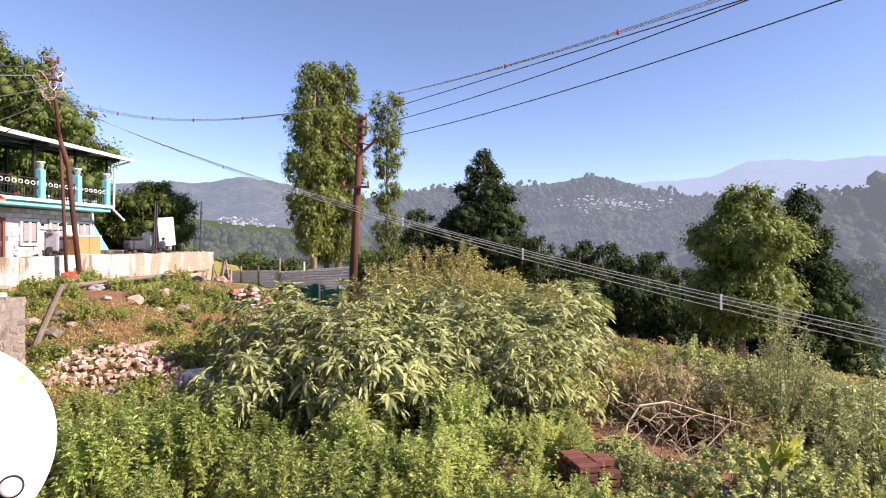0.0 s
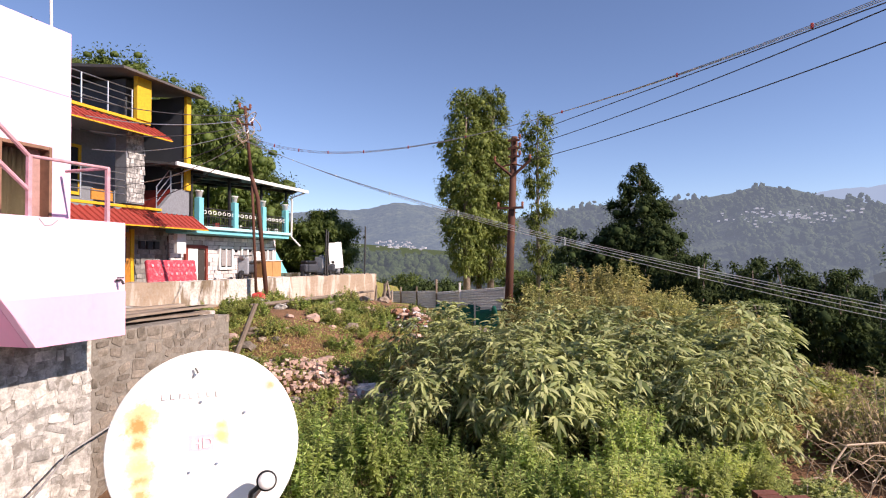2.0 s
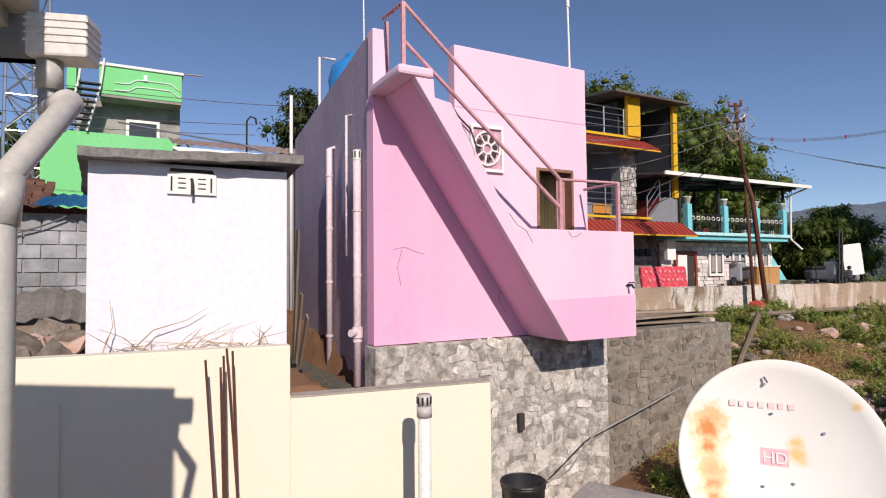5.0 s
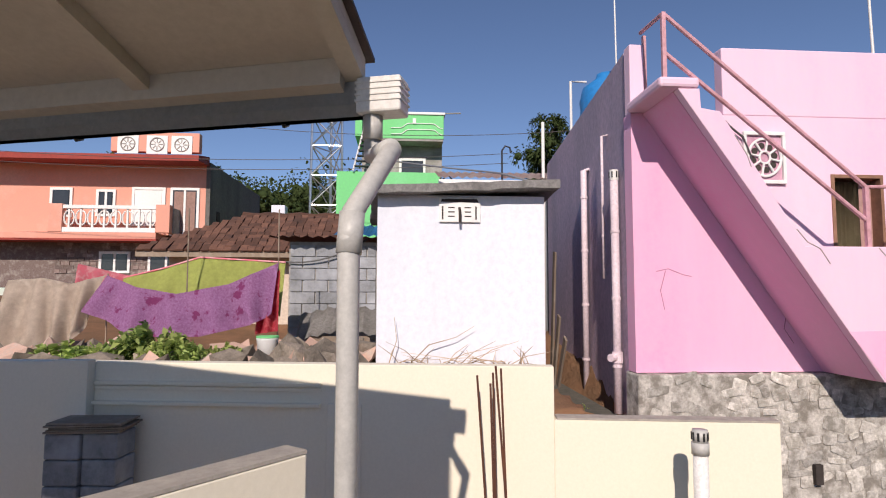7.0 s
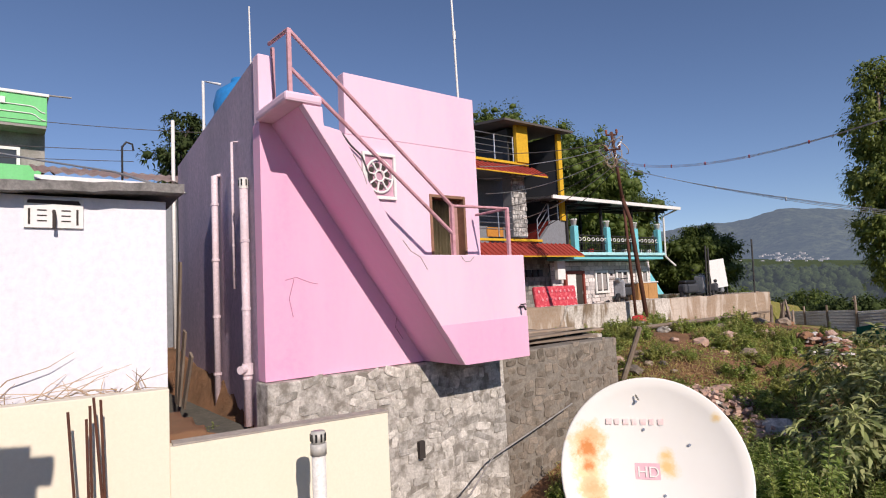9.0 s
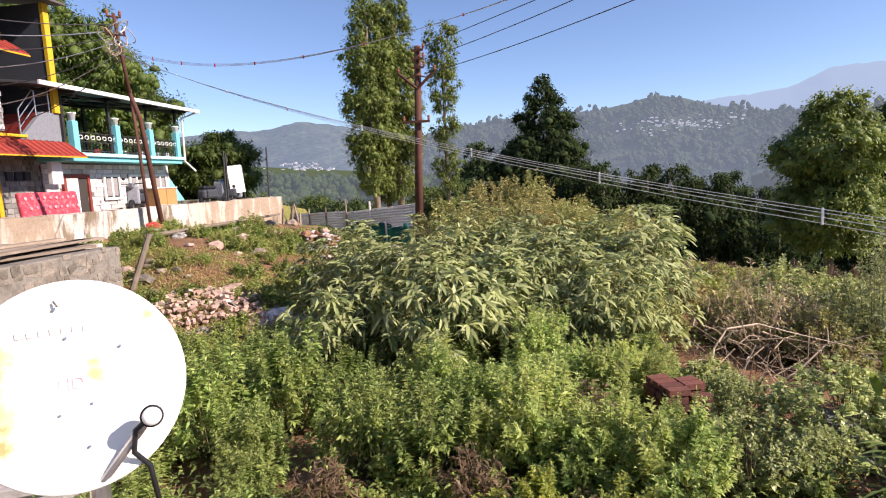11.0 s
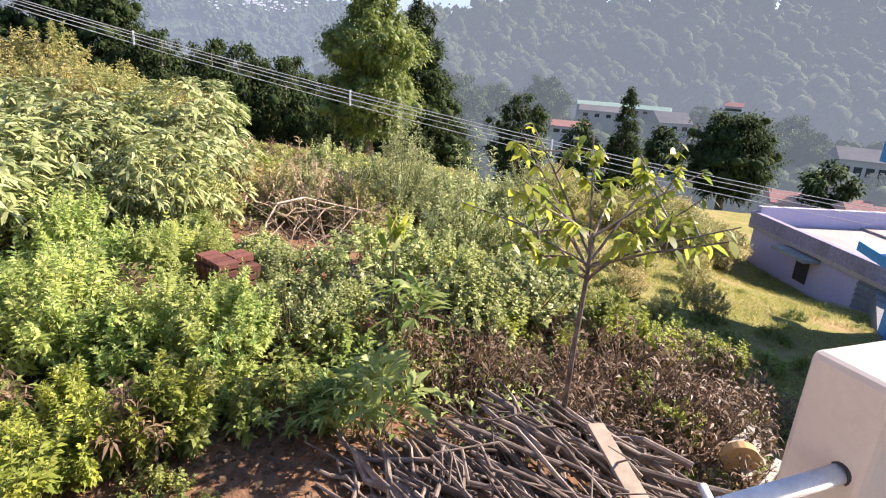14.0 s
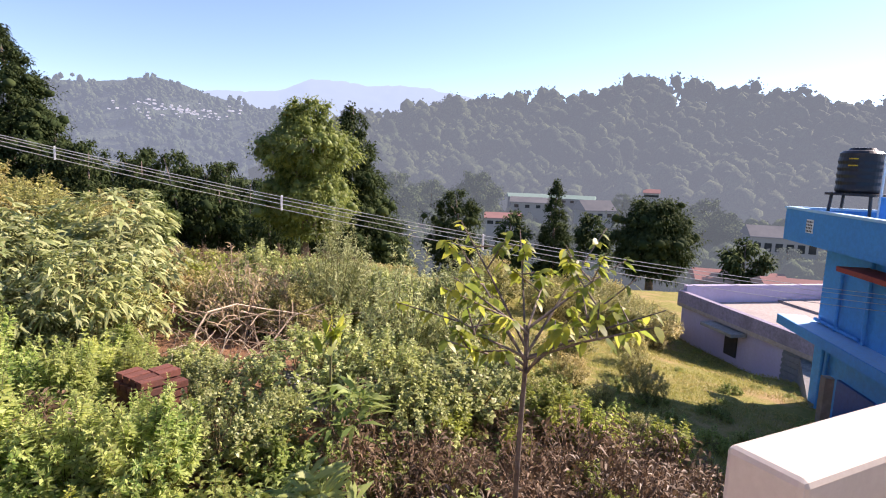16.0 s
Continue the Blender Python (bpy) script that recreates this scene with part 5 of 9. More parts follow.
def tiled_cottage():
    h = Thing("tiled_cottage", (-14, -4, 3.2), "low cottage with old brown clay tile roof", "cottage")
    part("wall", box(-16.6, -13.2, -5.2, -1.8, 3.0, 4.66), CLOTH_CREAM, h)
    deck = prism([(-12.7, 4.68), (-12.7, 4.74), (-14.6, 5.72), (-16.8, 4.74), (-16.8, 4.68)], "y", -5.7, -1.5)
    for v in deck.verts:
        if v.co.z > 5 and v.co.y < -4:
            v.co.y = -4.0
    part("roof_deck", deck, ROOF_TILE, h)
    me = bpy.data.meshes.new("roof_tile")
    b = box(-0.5, 0.5, -0.5, 0.5, 0, 1)
    b.to_mesh(me)
    b.free()
    me.materials.append(ROOF_TILE)
    r = random.Random(4)
    slope = math.atan2(0.98, 1.9)
    for i in range(11):
        for k in range(26):
            s = i / 11
            if -5.65 + k * 0.165 < -5.65 + 1.7 * s:
                continue
            o = new("roof_tile", me)
            o.parent = h.ob
            o.matrix_local = Matrix.Translation(Vector((-12.75 - 1.85 * s, -5.6 + k * 0.165 + r.uniform(-0.02, 0.02), 4.77 + 0.97 * s)) - h.base) @ Matrix.Rotation(slope + r.uniform(0.03, 0.12), 4, "Y") @ Matrix.Rotation(r.uniform(-0.06, 0.06), 4, "Z") @ Matrix.Diagonal((0.26, 0.15, r.uniform(0.02, 0.045), 1))
    part("ridge_cap", tube([(-14.6, y, 5.74 + 0.02 * math.sin(y * 9)) for y in np.arange(-4.0, -1.45, 0.2)], 0.08, 6), ROOF_TILE, h)
    part("eave_board", box(-12.72, -12.68, -5.7, -1.5, 4.58, 4.7), WOOD, h)
    part("white_chimney", box(-17.6, -17.2, -3.9, -3.5, 5.0, 6.4, 0.02), WHITE, h)


def grey_hut():
    h = Thing("block_hut", (-9.8, -1.1, 3.0), "grey cement-block hut with a rusty sheet roof", "hut")
    part("core", box(-12.0, -9.23, -1.82, -0.44, 2.9, 4.62), CONCRETE, h)
    me = bpy.data.meshes.new("cement_block")
    b = box(0, 1, -0.5, 0.5, -0.5, 0.5, 0.04)
    b.to_mesh(me)
    b.free()
    me.materials.append(BLOCKWORK)
    for i in range(9):
        y = -1.8 - (0.2 if i % 2 else 0)
        while y < -0.45:
            a, c = max(y, -1.8), min(y + 0.39, -0.46)
            if c - a > 0.05:
                o = new("cement_block", me)
                o.parent = h.ob
                o.location = Vector((-9.23, (a + c) / 2, 3.0 + i * 0.185)) - h.base
                o.scale = (0.03, c - a - 0.012, 0.173)
            y += 0.4
    bm = bmesh.new()
    rows = [[bm.verts.new((x, -2.1 + k * 0.045, 4.68 + (-9.0 - x) * 0.04 + 0.018 * math.sin(k * 1.57))) for k in range(42)] for x in (-8.95, -12.1)]
    for k in range(41):
        bm.faces.new((rows[0][k], rows[0][k + 1], rows[1][k + 1], rows[1][k]))
    bmesh.ops.solidify(bm, geom=bm.faces[:], thickness=0.01)
    part("roof_sheet", bm, RUSTY, h, "dark rusted corrugated roof")
    part("hanging_cable", tube(sag((-9.15, -1.85, 4.3), (-9.1, -0.6, 4.66), 0.12), 0.012, 5), BLACK_PLASTIC, h)
    s = Thing("roof_sheet", (-8.6, -0.9, 3.1), "bent grey asbestos sheet leaning over rubble", "sheet")
    bm = bmesh.new()
    rows = [[bm.verts.new((-8.9 + 0.55 * j, -1.55 + k * 0.045, 3.30 + 0.35 * (1 - j) - 0.25 * abs(k / 26 - 0.6) + 0.02 * math.sin(k * 1.57))) for k in range(27)] for j in (0, 0.5, 1)]
    for a, c in zip(rows, rows[1:]):
        for k in range(26):
            bm.faces.new((a[k], a[k + 1], c[k + 1], c[k]))
    bmesh.ops.solidify(bm, geom=bm.faces[:], thickness=0.012)
    part("sheet", bm, CONCRETE, s)
    part("prop", box(-8.5, -8.4, -1.4, -0.5, 2.8, 3.2), WOOD, s)
    b = Thing("blue_roof_sheet", (-12.6, -1.0, 4.9), "bright blue corrugated roof sheet", "sheet")
    bm = bmesh.new()
    rows = [[bm.verts.new((x, -1.5 + k * 0.05, z + 0.02 * math.sin(k * 1.57))) for k in range(56)] for x, z in ((-12.2, 5.02), (-14.5, 5.5))]
    for k in range(55):
        bm.faces.new((rows[0][k], rows[0][k + 1], rows[1][k + 1], rows[1][k]))
    bmesh.ops.solidify(bm, geom=bm.faces[:], thickness=0.012)
    part("sheet", bm, PLASTIC_BLUE, b)
    part("wall_below", box(-14.4, -12.4, -1.4, 1.2, 2.9, 5.0), MID_GREY, b)


def green_house():
    h = Thing("green_house", (-23, -0.5, 6.0), "mint green house with white trim and roof stair", "house")
    x = -21.0
    part("lower_wall", box(-27, x, -2.45, 1.3, 4.0, 8.24), GREEN_PAINT, h)
    part("mid_recess", box(-27, x - 0.8, -1.6, 1.44, 8.24, 9.5), CONCRETE, h)
    part("upper_band", box(-27, x, -0.95, 1.45, 9.5, 10.40, 0.02), GREEN_PAINT, h)
    part("band_bottom", box(-26.9, x - 0.02, -0.9, 1.43, 9.42, 9.498), CONCRETE, h)
    part("white_cap", box(-27, x + 0.05, -0.97, 1.5, 10.402, 10.5, 0.02), WHITE_TRIM, h)
    for z in (9.75, 9.98):
        part("wavy_trim", tube([(x + 0.02, y, z + 0.09 * math.tanh(4 * math.sin(y * 2.6))) for y in np.linspace(-0.5, 1.4, 30)], 0.018, 5), WHITE_TRIM, h)
    part("lamp", box(x, x + 0.06, 0.3, 0.42, 10.05, 10.25, 0.01), WHITE_TRIM, h, "small white wall lamp")
    window(h, x - 0.8, -0.1, 0.72, 8.3, 8.85, WHITE_TRIM, 1)
    part("roof_rail", tube([(x - 0.2, 0.75, 10.5), (x - 0.2, 2.1, 10.56)], 0.03, 6), CONCRETE, h)
    s = Thing("roof_stair", (-20.9, -1.3, 8.3), "white steel stair to a roof", "stair")
    for dy in (-0.30, 0.30):
        part("stringer", tube([(x + 0.1, -1.55 + dy, 8.25), (x + 0.1, -1.2 + dy, 9.7), (x + 0.1, -1.1 + dy, 10.6)], 0.035, 6), WHITE_TRIM, s)
    for k in range(8):
        part("tread", box(x - 0.05, x + 0.2, -1.8 + k * 0.045, -1.2 + k * 0.045, 8.4 + k * 0.19, 8.44 + k * 0.19), DARK_WALL, s)
    part("landing_band", box(-23, x + 0.06, -1.8, -1.55, 9.55, 10.35), GREEN_PAINT, s)
    l = Thing("grey_roof", (-15, 2.0, 4.9), "grey and red sheet roofs between houses", "roof")
    part("grey_sheet", prism([(-13.5, 6.05), (-13.5, 6.12), (-17, 6.7), (-17, 6.62)], "y", 0.7, 2.6), CONCRETE, l)
    part("red_sheet", prism([(-12.0, 5.95), (-12.0, 6.0), (-14, 6.42), (-14, 6.36)], "y", 0.7, 3.0), ROOF_TILE, l)
    part("block_below", box(-17, -12.2, 0.78, 2.5, 3.0, 5.94), MID_GREY, l)
    part("bent_pipe", tube([(-13.4, 0.9, 6.0), (-13.4, 0.9, 6.5), (-13.4, 1.0, 6.6), (-13.4, 1.1, 6.5)], 0.02, 6), DARK_IRON, l)


def tower():
    t = Thing("lattice_mast", (-25, -3.4, 4.5), "steel lattice telecom mast", "mast")
    cs = [Vector((-25, -4.03)), Vector((-25, -2.66)), Vector((-26.2, -3.3))]

    def at(c, z):
        k = 1 - (z - 6) * 0.012
        m = Vector((-25.4, -3.33))
        q = m + (c - m) * k
        return (q.x, q.y, z)

    for c in cs:
        part("leg", tube([at(c, 4.5), at(c, 22)], 0.055, 6), STEEL, t)
    z = 5.0
    while z < 21:
        for a, b in ((0, 1), (1, 2), (2, 0)):
            part("brace", tube([at(cs[a], z), at(cs[b], z + 1.3)], 0.028, 5), STEEL, t)
            part("brace", tube([at(cs[b], z), at(cs[a], z + 1.3)], 0.028, 5), STEEL, t)
            part("ring", tube([at(cs[a], z), at(cs[b], z)], 0.028, 5), STEEL, t)
        z += 1.3


salmon_house()
tiled_cottage()
grey_hut()
green_house()
tower()


def cloth(name, top, bottom, material, label, folds=0.05, wave=9.0, group="drying cloths", hem=None):
    """A hanging cloth between an upper and a lower line of points."""
    c = Thing(name, (*Vector(bottom[0])[:2], bottom[0][2]), label, "cloth", group)
    n, rows = 48, 10

    def along(pts, s):
        s *= len(pts) - 1
        i = min(int(s), len(pts) - 2)
        return Vector(pts[i]).lerp(Vector(pts[i + 1]), s - i)

    bm = bmesh.new()
    grid = []
    for j in range(rows + 1):
        k = j / rows
        grid.append([bm.verts.new(along(top, i / n).lerp(along(bottom, i / n), k) + Vector((folds * (0.3 + k) * math.sin(wave * i / n * 6.28 + 2 * k) + 0.5 * folds * noise.noise((i * 0.21, j * 0.3, wave)), 0, 0))) for i in range(n + 1)])
    for a, b in zip(grid, grid[1:]):
        for i in range(n):
            bm.faces.new((a[i], a[i + 1], b[i + 1], b[i]))
    bmesh.ops.solidify(bm, geom=bm.faces[:], thickness=0.004)
    o = part("cloth", bm, material, c, smooth=True)
    if hem:
        part("hem", tube([along(top, i / 40) + Vector((0.01, 0, -0.01)) for i in range(41)], 0.014, 5), hem, c, parent=o)


cloth("lime_cloth", [(-8.0, -3.75, 4.02), (-8.0, -3.2, 4.16), (-8.0, -2.77, 4.30), (-8.0, -2.2, 4.27), (-8.0, -1.63, 4.24)], [(-7.9, -3.75, 3.75), (-7.8, -2.8, 3.72), (-7.9, -1.66, 3.5)], CLOTH_LIME, "lime green cloth drying on a line", 0.03, 4, hem=CLOTH_PINK)
cloth("magenta_cloth", [(-7.5, -3.72, 4.03), (-7.35, -3.3, 3.88), (-7.3, -2.8, 3.80), (-7.35, -2.2, 3.92), (-7.5, -1.62, 4.2)], [(-7.4, -3.93, 3.58), (-7.2, -3.2, 3.28), (-7.2, -2.5, 3.28), (-7.3, -1.9, 3.42), (-7.4, -1.66, 3.55)], CLOTH_MAGENTA, "magenta cloth with printed flowers and border", 0.06, 5)
cloth("red_cloth", [(-7.52, -1.85, 3.9), (-7.5, -1.60, 4.12)], [(-7.4, -1.86, 3.30), (-7.4, -1.58, 3.34)], CLOTH_RED, "red cloth end hanging from a line", 0.04, 2)
cloth("pink_cloth", [(-8.1, -4.4, 4.2), (-8.1, -3.72, 4.04)], [(-8.0, -4.4, 3.6), (-8.0, -3.76, 3.6)], CLOTH_PINK, "pink floral cloth on a line", 0.03, 3)
cloth("cream_cloth", [(-7.5, -4.9, 3.96), (-7.45, -4.45, 3.99), (-7.4, -4.1, 3.92), (-7.5, -3.74, 4.03)], [(-7.2, -4.9, 3.05), (-7.2, -4.3, 3.05), (-7.3, -4.05, 3.1), (-7.45, -3.85, 3.6)], CLOTH_CREAM, "cream cloth draped over a line", 0.07, 4)
for y, z in ((-3.73, 4.05), (-1.62, 4.9), (-2.76, 4.9)):
    p = Thing("line_post", (-7.55, y, 2.8), "thin pole holding a washing line", "pole", "line poles")
    part("pole", tube([(-7.55, y, 2.8), (-7.6, y - 0.03, z)], 0.009, 6), WOOD, p)

# ---- poles and wires ----
P1_TOP, P2_TOP = Vector((-9.5, 13.75, 7.98)), Vector((-2.45, 15.85, 7.2))


def insulator(thing, p):
    part("insulator", lathe([(0.012, 0), (0.03, 0.02), (0.04, 0.05), (0.025, 0.07), (0.04, 0.1), (0.02, 0.13)], p, 8), BRICK, thing, "brown insulator")


def poles():
    p = Thing("power_pole", (-9.15, 14.3, 2.3), "rusty iron power pole tangled with wires, leaning", "pole", "power poles")
    part("shaft", tube([(-9.12, 14.33, 2.2), (-9.30, 14.05, 5.6), (-9.4, 13.9, 6.2)], [0.065, 0.058, 0.052], 10), RUSTY, p, smooth=True)
    part("upper_shaft", tube([(-9.4, 13.9, 6.15), P1_TOP + Vector((0, 0, 0.1))], [0.045, 0.04], 10), RUSTY, p, smooth=True)
    part("stay_pole", tube([(-9.45, 14.25, 2.4), (-9.40, 13.92, 6.3)], [0.042, 0.038], 8), RUSTY, p, smooth=True)
    for dz, w in ((0.02, 0.16), (-0.4, 0.22)):
        part("cross_arm", tube([P1_TOP + Vector((-0.7 * w, -0.7 * w, dz)), P1_TOP + Vector((0.7 * w, 0.7 * w, dz))], 0.028, 6), RUSTY, p)
        for s in (-1, 1):
            insulator(p, P1_TOP + Vector((0.62 * w * s, 0.62 * w * s, dz + 0.02)))
    r = random.Random(5)
    for k in range(16):
        c = P1_TOP + Vector((r.uniform(-0.22, 0.22), r.uniform(-0.22, 0.22), r.uniform(-0.95, -0.05)))
        part("wire_coil", tube([c + Vector((0.15 * math.sin(a), 0.12 * math.cos(a) * r.uniform(0.7, 1.2), 0.16 * math.cos(a + k))) for a in np.linspace(0, 5.5, 12)], 0.012, 5), TWIG if k % 2 else WIRE, p, "loose wire coil")
    q = Thing("power_pole", (-2.65, 15.88, 1.6), "brown iron power pole with bracket arms", "pole", "power poles")
    part("shaft", tube([(-2.70, 15.88, 1.4), P2_TOP], [0.12, 0.085], 12), RUSTY, q, smooth=True)
    mid = Vector((-2.56, 15.86, 5.25))
    part("cross_arm", box(mid.x - 0.36, mid.x + 0.36, mid.y - 0.15, mid.y - 0.10, mid.z - 0.03, mid.z + 0.03), RUSTY, q)
    for s in (-1, 1):
        insulator(q, mid + Vector((0.33 * s, -0.12, 0.03)))
    up = Vector((-2.50, 15.85, 6.1))
    for s in (-1, 1):
        part("bracket", tube([up + Vector((0, -0.08, 0)), up + Vector((0.48 * s, -0.1, 0.42))], 0.04, 6), RUSTY, q)
        insulator(q, up + Vector((0.48 * s, -0.1, 0.44)))
        part("bracket_brace", tube([up + Vector((0, -0.08, 0.35)), up + Vector((0.3 * s, -0.1, 0.27))], 0.02, 5), RUSTY, q)
    for k in range(3):
        part("top_bracket", box(P2_TOP.x - 0.16, P2_TOP.x + 0.16, P2_TOP.y - 0.15, P2_TOP.y - 0.08, P2_TOP.z - 0.15 - 0.22 * k, P2_TOP.z - 0.10 - 0.22 * k), RUSTY, q)
        insulator(q, P2_TOP + Vector((0.16, -0.11, -0.1 - 0.22 * k)))


def line(name, strands, radius, material, label, spacers=(), spacer_mat=None):
    first = Vector(strands[0][0])
    w = Thing(name, first, label, "wire", "overhead wires")
    paths = []
    for (a, b, drop) in strands:
        pts = sag(a, b, drop, 30)
        paths.append(pts)
        part("strand", tube(pts, radius, 5), material, w)
    for s in spacers:
        ps = [p[int(s * 30)].lerp(p[min(int(s * 30) + 1, 30)], s * 30 - int(s * 30)) for p in paths]
        hi, lo = max(ps, key=lambda v: v.z), min(ps, key=lambda v: v.z)
        part("spacer", box(hi.x - 0.01, hi.x + 0.01, hi.y - 0.01, hi.y + 0.01, lo.z - 0.015, hi.z + 0.015, 0.003), spacer_mat or RED_PLASTIC, w)


poles()
V = Vector
line("overhead_wires", [(V((-9.5, 13.75, 7.23 + 0.03 * k)), V((5.2 + 0.03 * k, 3.0 - 0.02 * k, 6.40 - 0.02 * k)), 1.23) for k in range(3)], 0.0035, WIRE, "bundle of overhead wires with red spacers", (0.12, 0.2, 0.28, 0.36, 0.44, 0.52, 0.62, 0.70, 0.765, 0.815))
WIRE_PALE = mat("pale_wire_cover", (0.62, 0.62, 0.60), (0.5, 0.5, 0.48), 0.5)
line("overhead_wires", [(V((-9.5, 13.75, 7.12 + 0.012 * k)), V((13.6, 0.35, 1.9 - 0.055 * k * (1 + 0.2 * k))), 1.0 + 0.003 * k) for k in range(4)], 0.004, WIRE_PALE, "bundle of pale overhead wires with spacers", (0.1, 0.17, 0.24, 0.31, 0.39, 0.46, 0.545, 0.63), PVC_WHITE)
for z, e, d in ((7.15, V((6.5, 3.2, 6.49)), 0.0), (6.83, V((6.9, 3.0, 7.04)), 0.25), (6.46, V((7.4, 2.6, 6.83)), 0.31)):
    line("overhead_wire", [(V((-2.3, 15.75, z)), e, d)], 0.009, WIRE_DARK, "single dark overhead wire on poles")
for k in range(7):
    a = P1_TOP + V((0, 0, -0.15 - 0.14 * k))
    b = V((-13.4 - 0.2 * (k % 2), 11.0 + 0.55 * k, 8.2 - 0.42 * k))
    line("service_wire", [(a, b, 0.25)], 0.012, WIRE if k % 2 else WIRE_DARK, "service wire from pole to house")
for z, y0, y1 in ((8.05, -14, 3.2), (7.75, -14, 3.2), (8.9, -6, 6.0)):
    line("street_wire", [(V((-17.5, y0, z)), V((-17.5, y1, z + 0.1)), 0.3)], 0.01, WIRE_DARK, "thin wire strung between houses")


# ---- sheet fence, net, rubble pile by the pole ----
def sheet_fence():
    f = Thing("sheet_fence", (-6, 20.8, 1.4), "corrugated metal sheet fence on thin posts", "fence")
    a, b = Vector((-3.35, 19.1)), Vector((-9.0, 22.5))
    d = (b - a).normalized()

    def sheet(s0, s1, z0, z1, t0, t1):
        bm = bmesh.new()
        rows = []
        n = int((z1 - z0) / 0.018)
        for i in range(n + 1):
            k = i / n
            off = 0.022 * math.sin(i * 0.785 * 1.6)
            rows.append([bm.verts.new((a.x + d.x * s - d.y * off, a.y + d.y * s + d.x * off, z0 + (z1 - z0) * k + t)) for s, t in ((s0, t0), ((s0 + s1) / 2, (t0 + t1) / 2), (s1, t1))])
        for p, q in zip(rows, rows[1:]):
            for i in range(2):
                bm.faces.new((p[i], p[i + 1], q[i + 1], q[i]))
        bmesh.ops.solidify(bm, geom=bm.faces[:], thickness=0.004)
        part("corrugated_sheet", bm, SHEET, f, smooth=True)

    sheet(0.0, 3.5, 2.20, 2.96, 0.0, -0.30)
    sheet(3.42, 6.7, 2.06, 2.72, 0.0, -0.14)
    for s, z in ((0.02, 3.0), (0.55, 2.35), (1.45, 2.4), (2.2, 3.05), (3.45, 3.15), (4.6, 2.85), (5.6, 2.8), (6.7, 2.9)):
        c = a + d * s
        part("post", tube([(c.x + 0.06, c.y - 0.06, 1.2), (c.x + 0.04, c.y - 0.06, z)], 0.035, 7), WOOD if s > 3 else PVC_WHITE, f)
    n = Thing("shade_net", (-5, 20, 1.3), "green shade net hung below a fence", "net")
    bm = bmesh.new()
    rows = []
    for z in (1.3, 1.7, 2.1, 2.25):
        rows.append([bm.verts.new((a.x + d.x * s + 0.09 * math.sin(s * 11 + z * 3), a.y + d.y * s - 0.12 + 0.09 * math.cos(s * 9), z + 0.08 * math.sin(s * 5))) for s in np.linspace(0.3, 3.5, 60)])
    for p, q in zip(rows, rows[1:]):
        for i in range(59):
            bm.faces.new((p[i], p[i + 1], q[i + 1], q[i]))
    bmesh.ops.solidify(bm, geom=bm.faces[:], thickness=0.004)
    part("net", bm, NET_GREEN, n, smooth=True)


def crumple(c, size, seed, material, thing, name="bag"):
    bm = bmesh.new()
    bmesh.ops.create_icosphere(bm, subdivisions=2, radius=1)
    for v in bm.verts:
        k = 1 + 0.45 * noise.noise(v.co * 1.9 + Vector((seed, 0, 0))) + 0.25 * noise.noise(v.co * 5 + Vector((0, seed, 0)))
        v.co = Vector((v.co.x * size[0] * k, v.co.y * size[1] * k, v.co.z * size[2] * k)) + Vector(c)
    part(name, bm, material, thing)


sheet_fence()
rp = Thing("rubbish_heap", (-4.9, 14.6, 1.9), "heap of pale rubbish bags and broken bricks", "rubbish")
rr = random.Random(11)
for k in range(60):
    a, q = rr.uniform(0, 6.28), rr.uniform(0, 0.6)
    x, y = -4.9 + q * math.cos(a), 14.5 + q * math.sin(a)
    crumple((x, y, ground_z(x, y) + 0.06 + 0.5 * (1 - q) * rr.random()), (rr.uniform(0.05, 0.16), rr.uniform(0.05, 0.16), rr.uniform(0.03, 0.10)), k, rr.choice((RUBBISH, RUBBISH, BRICK_PALE, BRICK, SOIL)), rp, "lump")
st = Thing("dead_stump", (-8.4, 21.0, 1.7), "bundle of dead grey stumps beside a wall", "stump")
for k in range(7):
    x, y = -8.75 + 0.12 * k, 20.9 + 0.1 * (k % 3)
    part("stem", tube([(x, y, 1.5), (x + 0.1 * math.sin(k * 2), y, 2.2), (x + 0.25 * math.sin(k), y + 0.1, 2.9 + 0.25 * math.sin(k * 3))], [0.09, 0.07, 0.03], 6), BARK, st)
rb = Thing("red_bag", (-9.0, 13.9, 2.4), "red and pale plastic bags at a pole's foot", "rubbish")
crumple((-9.2, 13.95, 2.85), (0.2, 0.2, 0.14), 3, RED_PLASTIC, rb)
crumple((-9.0, 13.75, 2.72), (0.35, 0.2, 0.12), 5, RUBBISH, rb)
crumple((-8.6, 14.2, 2.65), (0.35, 0.15, 0.06), 8, RUBBISH, rb)
bs0 = Thing("bank_stones", (-5.5, 12.0, ground_z(-5.5, 12.0)), "brown and pale stones strewn over the bank", "stones")
for k in range(110):
    x, y = rr.uniform(-8.6, -2.6), rr.uniform(8.5, 18.5)
    s = rr.uniform(0.04, 0.17) * (1.5 if k % 9 == 0 else 1)
    crumple((x, y, ground_z(x, y) + s * 0.25), (s * 1.2, s, s * 0.7), 300 + k, rr.choice((STONE_DARK, SOIL, BRICK_PALE, STONE, WOOD)), bs0, "stone")
sk = Thing("long_stick", (-8, 13.5, 2.3), "long dry stick lying on the bank", "stick")
